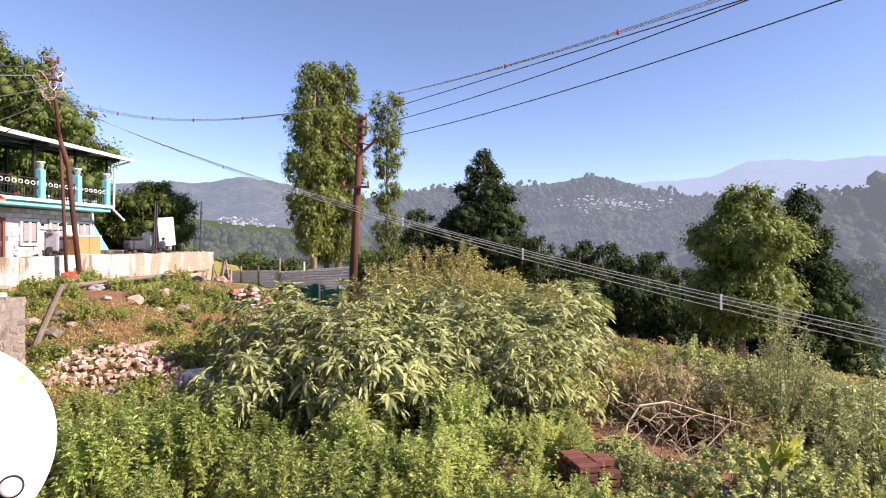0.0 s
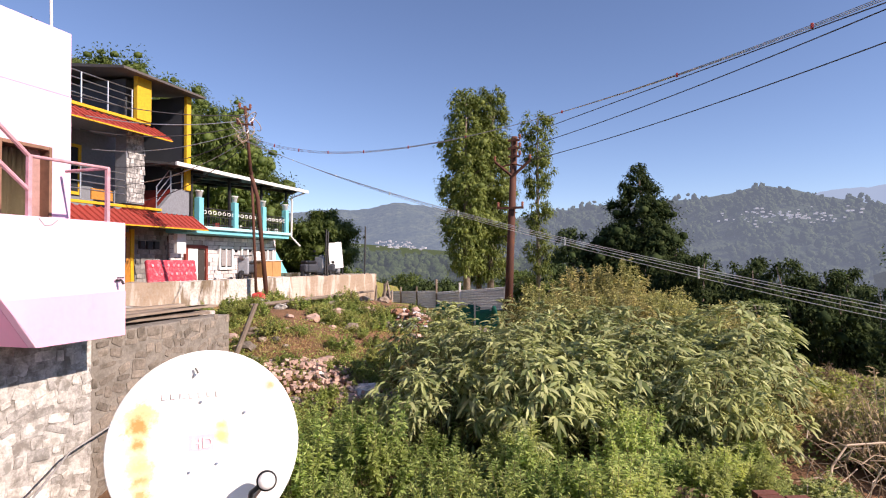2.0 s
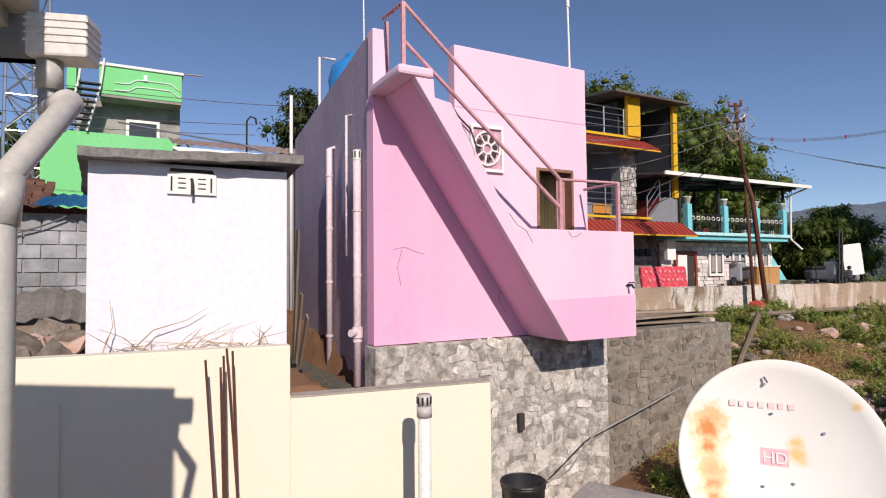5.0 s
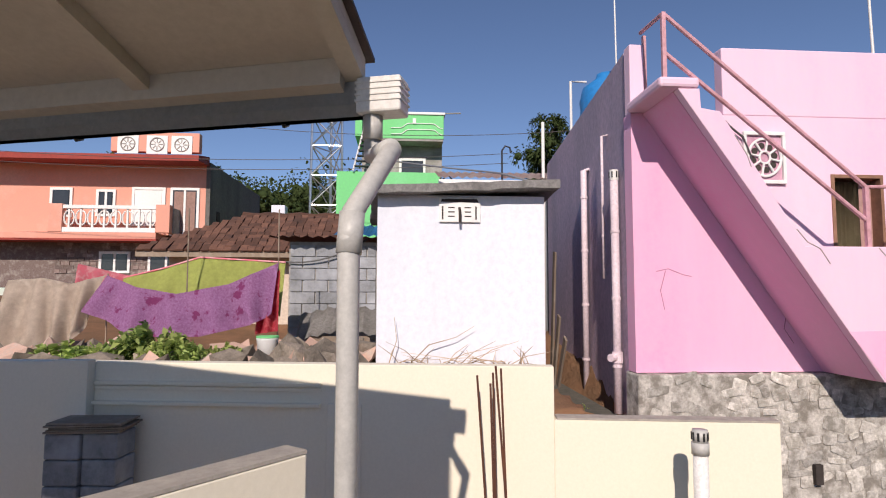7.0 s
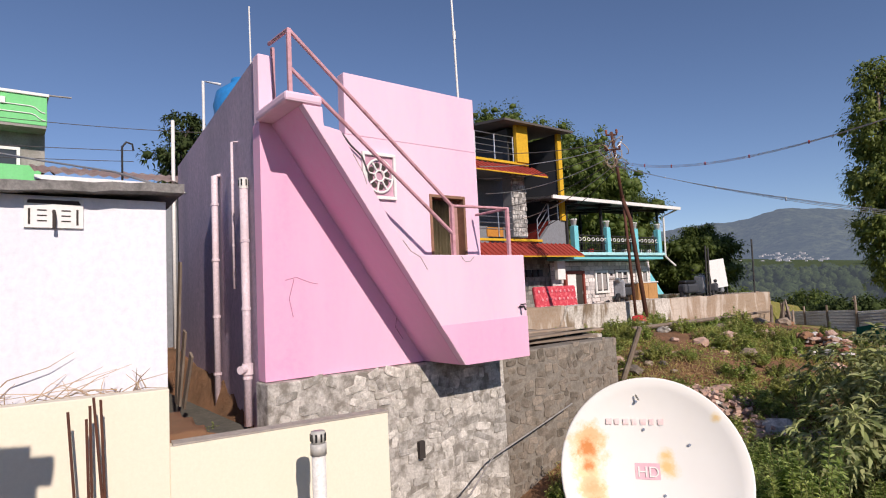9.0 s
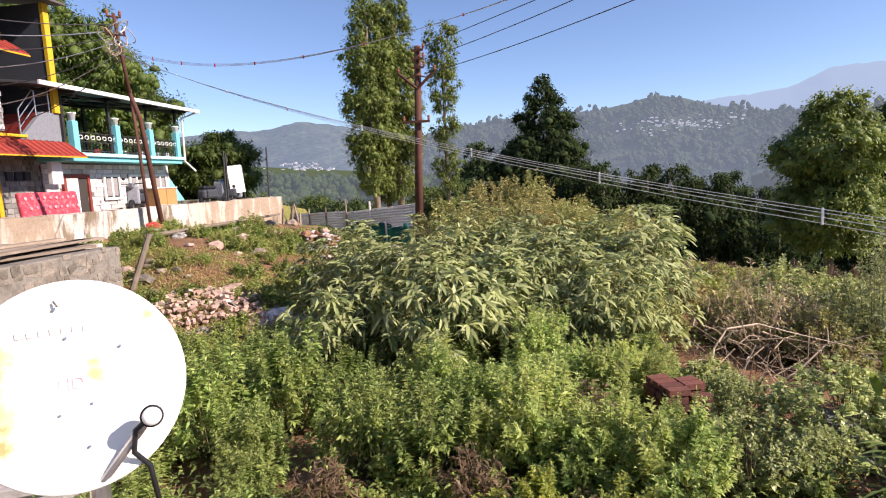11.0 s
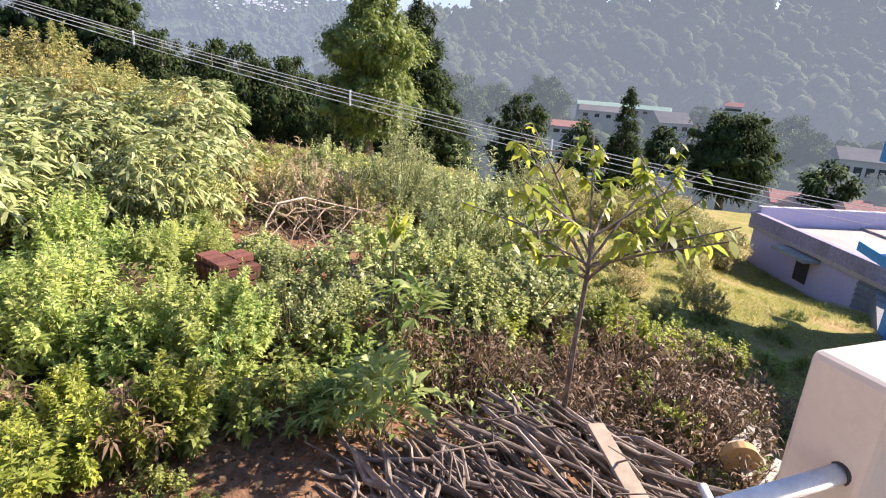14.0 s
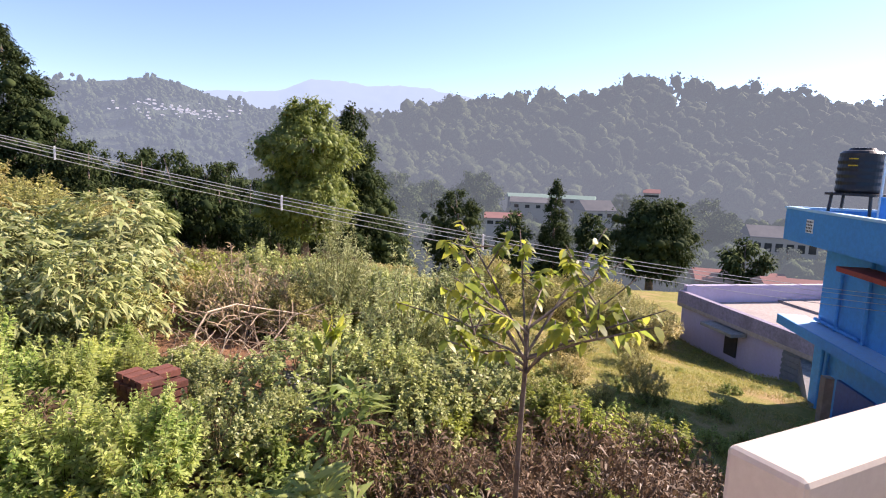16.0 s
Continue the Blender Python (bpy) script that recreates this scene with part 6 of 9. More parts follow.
part("stick", tube([(-8.3, 12.3, ground_z(-8.3, 12.3) + 0.15), (-7.6, 14.6, ground_z(-7.6, 14.6) + 0.22), (-7.4, 17.6, ground_z(-7.4, 17.6) + 0.3)], [0.05, 0.045, 0.03], 7), WOOD, sk)
ls = Thing("leaning_post", (-6.6, 9.6, 2.0), "short wooden post leaning by a wall", "post")
part("post", tube([(-6.75, 9.5, 1.8), (-6.35, 9.72, 3.02)], [0.055, 0.045], 8), WOOD, ls)
pk = Thing("plank_stack", (-7.2, 7.0, 2.95), "stack of old planks and sheets on a wall", "planks")
for k in range(7):
    part("plank", turned(box(-0.09 - 0.03 * (k % 3), 0.09, -1.15 + 0.1 * (k % 2), 1.1 + 0.12 * (k % 3), 0, 0.035, 0.004), Matrix.Translation((-6.35 - 0.22 * (k % 4), 7.1 + 0.1 * k % 0.3, 2.975 + 0.04 * (k // 2))) @ Matrix.Rotation(0.05 * ((k % 5) - 2), 4, "Z")), WOOD, pk)
bme = bpy.data.meshes.new("brick")
_b = box(-0.11, 0.11, -0.052, 0.052, -0.035, 0.035, 0.004)
_b.to_mesh(bme)
_b.free()
bme.materials.append(BRICK_PALE)


def brick_heap(name, cx, cy, rad, high, count, label, seed, mesh):
    t = Thing(name, (cx, cy, ground_z(cx, cy)), label, "bricks")
    r = random.Random(seed)
    for k in range(count):
        a, q = r.uniform(0, 6.28), rad * math.sqrt(r.random())
        x, y = cx + q * math.cos(a) * 1.3, cy + q * math.sin(a)
        o = new("brick", mesh)
        o.parent = t.ob
        o.matrix_local = Matrix.Translation(Vector((x, y, ground_z(x, y) + 0.03 + r.random() * high * (1 - q / rad))) - t.base) @ Euler((r.uniform(-0.5, 0.5), r.uniform(-0.5, 0.5), r.uniform(0, 6.3))).to_matrix().to_4x4() @ Matrix.Diagonal((r.uniform(0.18, 0.6), r.uniform(0.35, 0.8), r.uniform(0.4, 0.9), 1))


brick_heap("brick_rubble", -5.0, 9.4, 0.95, 0.26, 300, "heap of broken pale red bricks on the bank", 3, bme)
brick_heap("brick_rubble", -4.0, 9.3, 0.6, 0.12, 50, "scattered broken bricks and stones", 4, bme)
bred = bme.copy()
bred.materials.clear()
# Brick red darkened further for the stack's shadow among the weeds.
bred.materials.append(mat("shadow_dark_red_brick", (0.17, 0.06, 0.042), (0.085, 0.04, 0.034), 0.92, big=5, small=30, bump=0.5, vary=0.3))
BS = Vector((1.66, 6.1, ground_z(1.66, 6.1) - 0.05))
bs = Thing("brick_stack", BS, "neat stack of dark red bricks in weeds", "bricks")
for i in range(8):
    for j in range(2):
        for k in range(4):
            if i == 7 and (j, k) in ((1, 0), (1, 3)):
                continue
            o = new("brick", bred)
            o.parent = bs.ob
            o.matrix_local = Matrix.Rotation(0.3, 4, "Z") @ Matrix.Translation(Vector((-0.12 + 0.238 * j + 0.014 * math.sin(i * 3 + j), -0.18 + 0.118 * k + 0.012 * math.sin(i * 5 + k), 0.036 + 0.08 * i))) @ Matrix.Rotation(0.07 * math.sin(i * 7 + k), 4, "Z") @ Matrix.Diagonal((0.95, 0.93, 0.9, 1))

# ---- things by the boundary wall ----
rd = random.Random(2)
for k, (y0, z1, dy) in enumerate(((0.52, 3.2, 0.10), (0.62, 3.14, 0.03), (0.66, 3.27, 0.12), (0.70, 3.25, 0.05), (0.64, 3.22, 0.02))):
    t = Thing("reinforcing_bar", (-4.3, y0, 0.9), "rusty reinforcing bar standing by a wall", "bar", "reinforcing bars")
    part("bar", tube([(-4.28, y0 + dy + 0.02, 0.7), (-4.3, y0 + dy * 0.6, 2.2), (-4.35, y0, z1)], 0.009, 6), RUSTY, t)
vp = Thing("vent_pipe", (-3.9, 2.0, 0.8), "white plastic vent pipe with slotted cowl", "pipe")
part("pipe", tube([(-3.9, 2.0, 0.8), (-3.9, 2.0, 2.80)], 0.05, 18), PVC_WHITE, vp, smooth=True)
part("collar", tube([(-3.9, 2.0, 2.72), (-3.9, 2.0, 2.80)], 0.058, 18), PVC, vp, smooth=True)
part("cowl", tube([(-3.9, 2.0, 2.80), (-3.9, 2.0, 2.885)], [0.05, 0.052], 18), PVC, vp, smooth=True)
# Slots are black pieces on the cowl, coloured as their inner shade.
for k in range(9):
    a = k * 0.698
    part("slot", box(-3.9 + 0.051 * math.cos(a) - 0.006, -3.9 + 0.051 * math.cos(a) + 0.006, 2.0 + 0.051 * math.sin(a) - 0.006, 2.0 + 0.051 * math.sin(a) + 0.006, 2.815, 2.87), BLACK_PLASTIC, vp)
bk = Thing("black_bucket", (-4.12, 3.05, 1.0), "black plastic drum, open at the top", "drum")
part("drum", lathe([(0.17, 0.9), (0.18, 1.6), (0.185, 1.94), (0.195, 1.95), (0.195, 1.99), (0.18, 1.99), (0.17, 1.7), (0.02, 1.65)], (-4.12, 3.05, 0), 28), BLACK_PLASTIC, bk, smooth=True)
part("rim", tube([(-4.12 + 0.19 * math.cos(a), 3.05 + 0.19 * math.sin(a), 1.99) for a in np.linspace(0, 6.283, 29)], 0.012, 6), BLACK_PLASTIC, bk)
cs = Thing("concrete_slab", (-3.95, 4.15, 0.9), "grey concrete chamber cover", "slab")
part("cover", turned(box(-0.55, 0.55, -0.4, 0.4, 0, 0.08, 0.01), Matrix.Translation((-3.95, 4.15, 1.55)) @ Matrix.Rotation(0.5, 4, "Z")), CONCRETE, cs)
part("chamber", turned(box(-0.5, 0.5, -0.35, 0.35, -0.9, -0.001), Matrix.Translation((-3.95, 4.15, 1.55)) @ Matrix.Rotation(0.5, 4, "Z")), CONCRETE, cs)
hp = Thing("hose_pipe", (-5.6, 4.6, 1.5), "thin grey hose running along a stone wall", "hose")
part("hose", tube([(-4.1, 3.3, 1.95), (-5.0, 4.3, 1.62), (-5.60, 5.2, 1.72), (-5.66, 6.2, 1.95), (-5.70, 6.9, 2.12)], 0.011, 7), CONCRETE, hp, smooth=True)
tp = Thing("water_tap", (-5.08, 5.3, 3.6), "small dark tap on a pink parapet", "tap")
part("spout", tube([(-5.1, 5.33, 3.62), (-5.03, 5.33, 3.62), (-5.0, 5.33, 3.58)], 0.014, 8), DARK_IRON, tp)
part("handle", box(-5.05, -5.03, 5.29, 5.37, 3.64, 3.655), DARK_IRON, tp)
cbk = Thing("block_stack", (-4.75, -2.45, 0.9), "stack of grey cement blocks topped with slates", "blocks")
for i in range(9):
    for j in range(2):
        part("block", turned(box(-0.13, 0.13, -0.135, 0.135, 0, 0.19, 0.012), Matrix.Translation((-4.78, -2.60 + 0.28 * j, 0.98 + 0.196 * i)) @ Matrix.Rotation(-0.1 + 0.03 * math.sin(i * 5 + j), 4, "Z")), BLOCKWORK, cbk)
for i in range(5):
    part("slate", turned(box(-0.15, 0.15, -0.28, 0.28, 0, 0.014, 0.003), Matrix.Translation((-4.76, -2.45 + 0.02 * (i % 3), 2.75 + 0.016 * i)) @ Matrix.Rotation(0.1 * math.sin(i * 3), 4, "Z")), WOOD, cbk)
pt2 = Thing("paint_bucket", (-6.9, -1.6, 2.85), "white paint bucket on rubble", "bucket")
part("pail", lathe([(0.10, 0), (0.125, 0.26), (0.13, 0.27), (0.115, 0.275)], (-6.9, -1.6, 3.02), 18), WHITE_TRIM, pt2, smooth=True)
part("green_lid", lathe([(0.13, 0), (0.13, 0.02), (0.02, 0.025)], (-6.9, -1.6, 3.296), 18), GREEN_PAINT, pt2)
fr = Thing("field_rubble", (-6.4, -1.5, 2.85), "heap of brown stones and broken slabs behind a wall", "rubble")
for k in range(90):
    x, y = rr.uniform(-7.6, -5.4), rr.uniform(-4.6, -0.5)
    s = rr.uniform(0.09, 0.24)
    bm = bmesh.new()
    bmesh.ops.create_icosphere(bm, subdivisions=1, radius=1)
    for v in bm.verts:
        q = 1 + 0.35 * noise.noise(v.co * 1.7 + Vector((k, 0, 0)))
        v.co = Vector((v.co.x * s * q * 1.3, v.co.y * s * q * 1.2, v.co.z * s * q * 0.7)) + Vector((x, y, 2.92 + rr.random() * 0.28))
    part("rock", bm, STONE_DARK if k % 3 else BRICK_PALE, fr)
wb = Thing("waste_boards", (-7.0, 1.95, 2.7), "old boards leaning in an alley", "boards")
for k, (x, z1) in enumerate(((-7.3, 4.35), (-7.2, 3.6), (-7.0, 3.4))):
    part("board", turned(box(-0.05, 0.05, -0.012, 0.012, 0, z1 - 2.7, 0.003), Matrix.Translation((x, 1.85, 2.7)) @ Matrix.Rotation(0.14 + 0.2 * k, 4, "Y")), WOOD, wb)


# ---- blue house and lilac house down the slope ----
def blue_house():
    o = Vector((11.75, 4.70, 0))
    u, w = Vector((-0.707, -0.707, 0)), Vector((0.707, -0.707, 0))
    m = Matrix.Translation(o) @ Matrix(((u.x, w.x, 0, 0), (u.y, w.y, 0, 0), (0, 0, 1, 0), (0, 0, 0, 1)))
    h = Thing("blue_house", (13, 1, -1.2), "bright blue two-storey house with flat roof", "house")

    def b(x0, x1, y0, y1, z0, z1, bev=0.0):
        bm = turned(box(x0, x1, y0, y1, z0, z1, bev), m)
        bmesh.ops.recalc_face_normals(bm, faces=bm.faces[:])
        return bm

    part("wall", b(0.62, 7, 0.45, 6, -1.8, 2.6), BLUE, h)
    part("roof_slab", b(0, 7.5, 0, 6.5, 2.60, 2.68), BLUE, h)
    for x0, x1, y0, y1 in ((0, 7.5, 0, 0.12), (0, 0.12, 0.121, 6.5), (0.121, 7.5, 6.38, 6.5)):
        part("roof_parapet", b(x0, x1, y0, y1, 2.681, 3.14), BLUE, h)
    part("parapet_cap", b(-0.02, 7.52, -0.02, 0.14, 3.141, 3.18), BLUE_PALE, h)
    part("parapet_cap", b(-0.02, 0.14, 0.141, 6.52, 3.141, 3.18), BLUE_PALE, h)
    part("grille", b(0.78, 1.0, -0.012, -0.002, 2.80, 3.02), WHITE_TRIM, h, "white pierced grille")
    for i in range(4):
        for j in range(4):
            part("grille_hole", b(0.795 + 0.05 * i, 0.825 + 0.05 * i, -0.016, -0.013, 2.815 + 0.05 * j, 2.845 + 0.05 * j), SHADE_DARK, h)
    part("ledge", b(0.18, 7, 0.0, 0.449, 1.18, 1.26), BLUE_PALE, h, "pale blue window ledge")
    part("ledge_face", b(0.18, 7, -0.02, -0.001, 1.10, 1.26), BLUE, h)
    for x in (1.25, 2.0):
        part("downpipe", tube([m @ Vector((x, 0.4, 2.2 if x < 1.6 else 2.59)), m @ Vector((x, 0.4, 1.27))], 0.03, 8), BLUE, h)
    part("drain", tube([m @ Vector((0.62, 0.40, 1.31)), m @ Vector((1.9, 0.40, 1.31))], 0.03, 8), BLUE, h)
    for x in (1.0, 1.15):
        part("downpipe", tube([m @ Vector((x, 0.4, 1.0)), m @ Vector((x, 0.4, -1.5))], 0.03, 8), BLUE, h)
    d = part("door", b(1.5, 2.5, 0.40, 0.449, -1.2, 0.55), mat("dark_blue_door", (0.01, 0.08, 0.30), rough=0.5), h, "dark blue recess")
    part("dark_post", b(2.55, 2.68, -0.4, -0.28, -1.8, 0.95), WOOD, h)
    part("red_awning", b(1.9, 7.3, -0.05, 0.4, 2.35, 2.42), RED_PAINT, h, "dark red awning corner")
    part("roof_box", b(1.6, 1.85, 0.6, 0.9, 2.69, 3.45), BLUE, h)
    t = Thing("water_tank", (o.x, o.y, 2.7), "ribbed black water tank on an iron stand", "tank")
    c = m @ Vector((0.45, 0.88, 0))
    part("tank", lathe([(0.31, 0), (0.33, 0.04)] + [(0.33 - 0.014 * (k % 2), 0.07 + 0.057 * k) for k in range(10)] + [(0.315, 0.65), (0.27, 0.69), (0.2, 0.71), (0.18, 0.74), (0.05, 0.75)], (c.x, c.y, 3.47), 32), BLACK_PLASTIC, t, smooth=False)
    for k in (0.55, 0.66):
        part("printed_mark", box(c.x - 0.34, c.x - 0.31, c.y - 0.05, c.y + 0.08, 3.36 + k, 3.38 + k), YELLOW, t, "faded yellow mark")
    for sx in (-0.28, 0.28):
        for sy in (-0.28, 0.28):
            part("stand_leg", tube([(c.x + sx * 1.15, c.y + sy * 1.15, 2.69), (c.x + sx, c.y + sy, 3.43)], 0.025, 6), DARK_IRON, t)
    part("stand_top", box(c.x - 0.36, c.x + 0.36, c.y - 0.36, c.y + 0.36, 3.425, 3.465), DARK_IRON, t)
    for k in (-0.2, 0.2):
        part("pipe", tube([(c.x + k, c.y - 0.39, 2.69), (c.x + k, c.y - 0.39, 4.2)], 0.02, 6), PVC_WHITE, t)
    a = Thing("antenna_rod", (c.x + 0.6, c.y - 1.0, 3.2), "thin dark rod on a roof", "rod")
    part("rod", tube([(c.x + 0.4, c.y - 1.2, 3.16), (c.x + 0.5, c.y - 1.3, 4.6)], 0.012, 5), DARK_IRON, a)


def lilac_house():
    h = Thing("lilac_house", (16, 6, -2.0), "lilac single-storey house with flat dusty roof", "house")
    p = Vector((16.1, 9.0, 0))
    u, w = Vector((-0.455, -0.89, 0)), Vector((0.89, -0.455, 0))
    m = Matrix.Translation(p) @ Matrix(((u.x, w.x, 0, 0), (u.y, w.y, 0, 0), (0, 0, 1, 0), (0, 0, 0, 1)))

    def b(x0, x1, y0, y1, z0, z1, bev=0.0):
        bm = turned(box(x0, x1, y0, y1, z0, z1, bev), m)
        bmesh.ops.recalc_face_normals(bm, faces=bm.faces[:])
        return bm

    part("wall", b(0.1, 6.5, 0.1, 6.5, -3.0, -0.1), LILAC, h)
    part("roof", b(0, 6.6, 0, 6.6, -0.099, 0.0), ROOF_DUST, h, "dusty concrete roof")
    part("front_edge", b(0, 6.6, 0, 0.16, 0.001, 0.34), mat("stained_lilac", (0.34, 0.30, 0.40), (0.18, 0.16, 0.18), 0.9, big=1.2, streak=True), h, "weathered lilac roof edge")
    part("left_parapet", b(0, 0.16, 0.161, 6.6, 0.001, 0.5), LILAC, h)
    part("back_parapet", b(0.161, 6.6, 6.44, 6.6, 0.001, 0.5), LILAC, h)
    part("inner_parapet", b(2.1, 2.25, 3.2, 6.43, 0.001, 0.45), LILAC, h)
    part("raised_roof", b(0.17, 2.09, 3.2, 6.43, 0.001, 0.06), ROOF_DUST, h)
    part("sunshade", b(1.6, 2.8, -0.35, 0.09, -0.22, -0.14), CONCRETE, h)
    part("window", b(2.05, 2.5, 0.07, 0.09, -0.85, -0.26), SHADE_DARK, h)
    part("shutter", b(4.0, 5.6, 0.06, 0.095, -1.3, -0.12), MID_GREY, h, "grey slatted panel")
    for k in range(9):
        part("slat", b(4.0, 5.6, 0.03, 0.058, -1.28 + 0.128 * k, -1.21 + 0.128 * k), MID_GREY, h)
    for x, y, z in ((4.2, 2.8, 0.9), (5.4, 3.2, 0.8)):
        t = Thing("roof_post", m @ Vector((x, y, 0)), "thin iron post on a flat roof", "post", "roof posts")
        part("post", tube([m @ Vector((x, y, 0)), m @ Vector((x, y, z))], 0.02, 6), DARK_IRON, t)
    f = Thing("dark_fence", (14.5, 9.5, -1.5), "dark board fence beside a lilac house", "fence")
    for k in range(12):
        q = m @ Vector((-0.2 - 0.02 * k, -0.1 - 0.16 * k, 0))
        part("board", box(q.x - 0.07, q.x + 0.07, q.y - 0.02, q.y + 0.02, -2.2, -0.55 - 0.05 * (k % 3)), WOOD, f)
    lw = Thing("wall_lower", (13, 5, -1.0), "mossy low wall along a lawn", "wall", kind="structure")
    part("wall", wallseg((14.6, 5.2), (11.3, 3.8), 0.2, -2.0, -0.15, 1), SLATE, lw)


blue_house()
lilac_house()

# ---- plants ----
L_BRIGHT = leaf_mat("feathery_weed_leaf", ((0.17, 0.30, 0.07), (0.62, 0.72, 0.25), (0.58, 0.62, 0.21)), 0.5, patch=1.5)
L_DEEP = leaf_mat("green_weed_leaf", ((0.12, 0.22, 0.05), (0.50, 0.62, 0.19), (0.48, 0.54, 0.17)), 0.45, patch=1.5)
L_LANCE = leaf_mat("pale_lance_leaf", ((0.15, 0.21, 0.07), (0.54, 0.56, 0.27), (0.38, 0.41, 0.15)), 0.28, patch=1.2)
L_OLIVE = leaf_mat("olive_shrub_leaf", ((0.18, 0.21, 0.06), (0.60, 0.58, 0.22), (0.54, 0.44, 0.18)), 0.32, patch=0.8)
L_ROUND = leaf_mat("grey_green_leaf", ((0.19, 0.26, 0.08), (0.64, 0.67, 0.32), (0.44, 0.48, 0.17)), 0.32, rough=0.45, patch=1.2)
L_YELLOW = leaf_mat("yellow_green_leaf", ((0.34, 0.40, 0.07), (0.50, 0.52, 0.11), (0.28, 0.35, 0.08)), 0.45, patch=3)
L_SAPLING = leaf_mat("broad_sapling_leaf", ((0.23, 0.30, 0.05), (0.56, 0.55, 0.08), (0.15, 0.21, 0.04)), 0.6, rough=0.4, patch=4)
L_TREE = leaf_mat("tree_leaf", ((0.08, 0.13, 0.035), (0.20, 0.26, 0.06), (0.13, 0.18, 0.045)), 0.45, patch=0.5)
L_TREE_PALE = leaf_mat("pale_tree_leaf", ((0.10, 0.15, 0.04), (0.29, 0.33, 0.085), (0.16, 0.20, 0.05)), 0.4, patch=0.5)
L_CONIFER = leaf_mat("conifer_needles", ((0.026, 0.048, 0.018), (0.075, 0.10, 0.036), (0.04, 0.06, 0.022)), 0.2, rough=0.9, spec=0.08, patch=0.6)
# Leaf greens darkened to hold the shade of woods and hollow.
L_DARK = leaf_mat("shade_darkened_wood_leaf", ((0.035, 0.06, 0.022), (0.075, 0.105, 0.035), (0.05, 0.07, 0.025)), 0.2, rough=0.9, spec=0.1, patch=0.3)
# Valley haze glows from this leaf material itself.
L_VALLEY = painted_haze_mat("hazy_valley_leaf", (0.07, 0.11, 0.045), (0.16, 0.19, 0.08), (0.36, 0.44, 0.53), 0.13, 0.2, 1.2)
L_GRASS = leaf_mat("lawn_grass", ((0.30, 0.31, 0.06), (0.48, 0.44, 0.12), (0.42, 0.34, 0.12)), 0.45, patch=0.6)
L_DRY = leaf_mat("dry_grass", ((0.42, 0.32, 0.17), (0.60, 0.48, 0.28), (0.32, 0.22, 0.11)), 0.35, patch=1)
BLEACHED = mat("bleached_dead_wood", (0.60, 0.48, 0.36), (0.46, 0.34, 0.23), 0.85, small=30, vary=0.3)
# Withered leaf colour darkened to carry the shadow over the dry stalks.
L_DRY_DARK = leaf_mat("shadow_dark_withered_leaf", ((0.15, 0.095, 0.055), (0.28, 0.19, 0.11), (0.10, 0.065, 0.035)), 0.25, patch=1.5)
L_BANK = leaf_mat("bank_grass", ((0.22, 0.30, 0.06), (0.42, 0.42, 0.12), (0.46, 0.34, 0.15)), 0.4, patch=0.9)
# Twig colour darkened in the same way for the stalks' shadow.
DARK_TWIG = mat("shadow_dark_dry_stem", (0.20, 0.13, 0.085), (0.30, 0.21, 0.14), 0.9, big=4, small=30, bump=0.2, vary=0.35)
L_HERB = leaf_mat("bank_herb_leaf", ((0.20, 0.30, 0.07), (0.42, 0.50, 0.14), (0.44, 0.42, 0.14)), 0.42, patch=1.2)
STEM_GREEN = mat("green_stem", (0.16, 0.17, 0.06), (0.20, 0.14, 0.07), 0.8, small=40, vary=0.2)


def stems_of(n, height, spread, rows=4, lean=0.5, start=0.06):
    a = rng.uniform(0, 2 * math.pi, n)
    r = np.sqrt(rng.uniform(0, 1, n)) * spread
    tip = np.stack([np.cos(a) * r, np.sin(a) * r, height * (1 - 0.55 * (r / spread) ** 2) * rng.uniform(0.75, 1.05, n)], 1)
    base = tip * (start, start, 0) + rng.normal(0, 0.05, (n, 3)) * (1, 1, 0)
    s = np.linspace(0, 1, rows)[None, :, None]
    mid = (base + tip) / 2 + np.array((0, 0, 0.12 * height)) + rng.normal(0, 0.05 * height, (n, 3))
    return (1 - s) ** 2 * base[:, None] + 2 * s * (1 - s) * mid[:, None] + s ** 2 * tip[:, None]


def plant_meshes(name, n, height, spread, per_stem, length, width, droop, leaf, rows=1, low=0.2, whorl=False, stem_r=0.006, out=0.9, stem_mat=None, start=0.06):
    paths = stems_of(n, height, spread, start=start)
    sv, sf = reeds(paths, np.full(n, stem_r), np.full(n, stem_r * 0.35))
    t = low + (1 - low) * (rng.uniform(0, 1, (n, per_stem)) ** (0.45 if whorl else 0.75))
    k = t * (paths.shape[1] - 1)
    i = np.minimum(k.astype(int), paths.shape[1] - 2)
    f = (k - i)[..., None]
    idx = np.arange(n)[:, None]
    pos = (paths[idx, i] * (1 - f) + paths[idx, i + 1] * f).reshape(-1, 3)
    way = unit(paths[idx, i + 1] - paths[idx, i]).reshape(-1, 3)
    side = unit(np.cross(way, rng.normal(0, 1, way.shape)))
    d = side * out + way * (0.55 if not whorl else 0.75)
    m = len(pos)
    ln = length * rng.uniform(0.55, 1.25, m)
    v, fc = leaves(pos + side * ln[:, None] * 0.12, d, ln, width * ln / length, droop, rows)
    return quads(name + "_stems", sv, sf, stem_mat or STEM_GREEN), quads(name + "_leaves", v, fc, leaf)


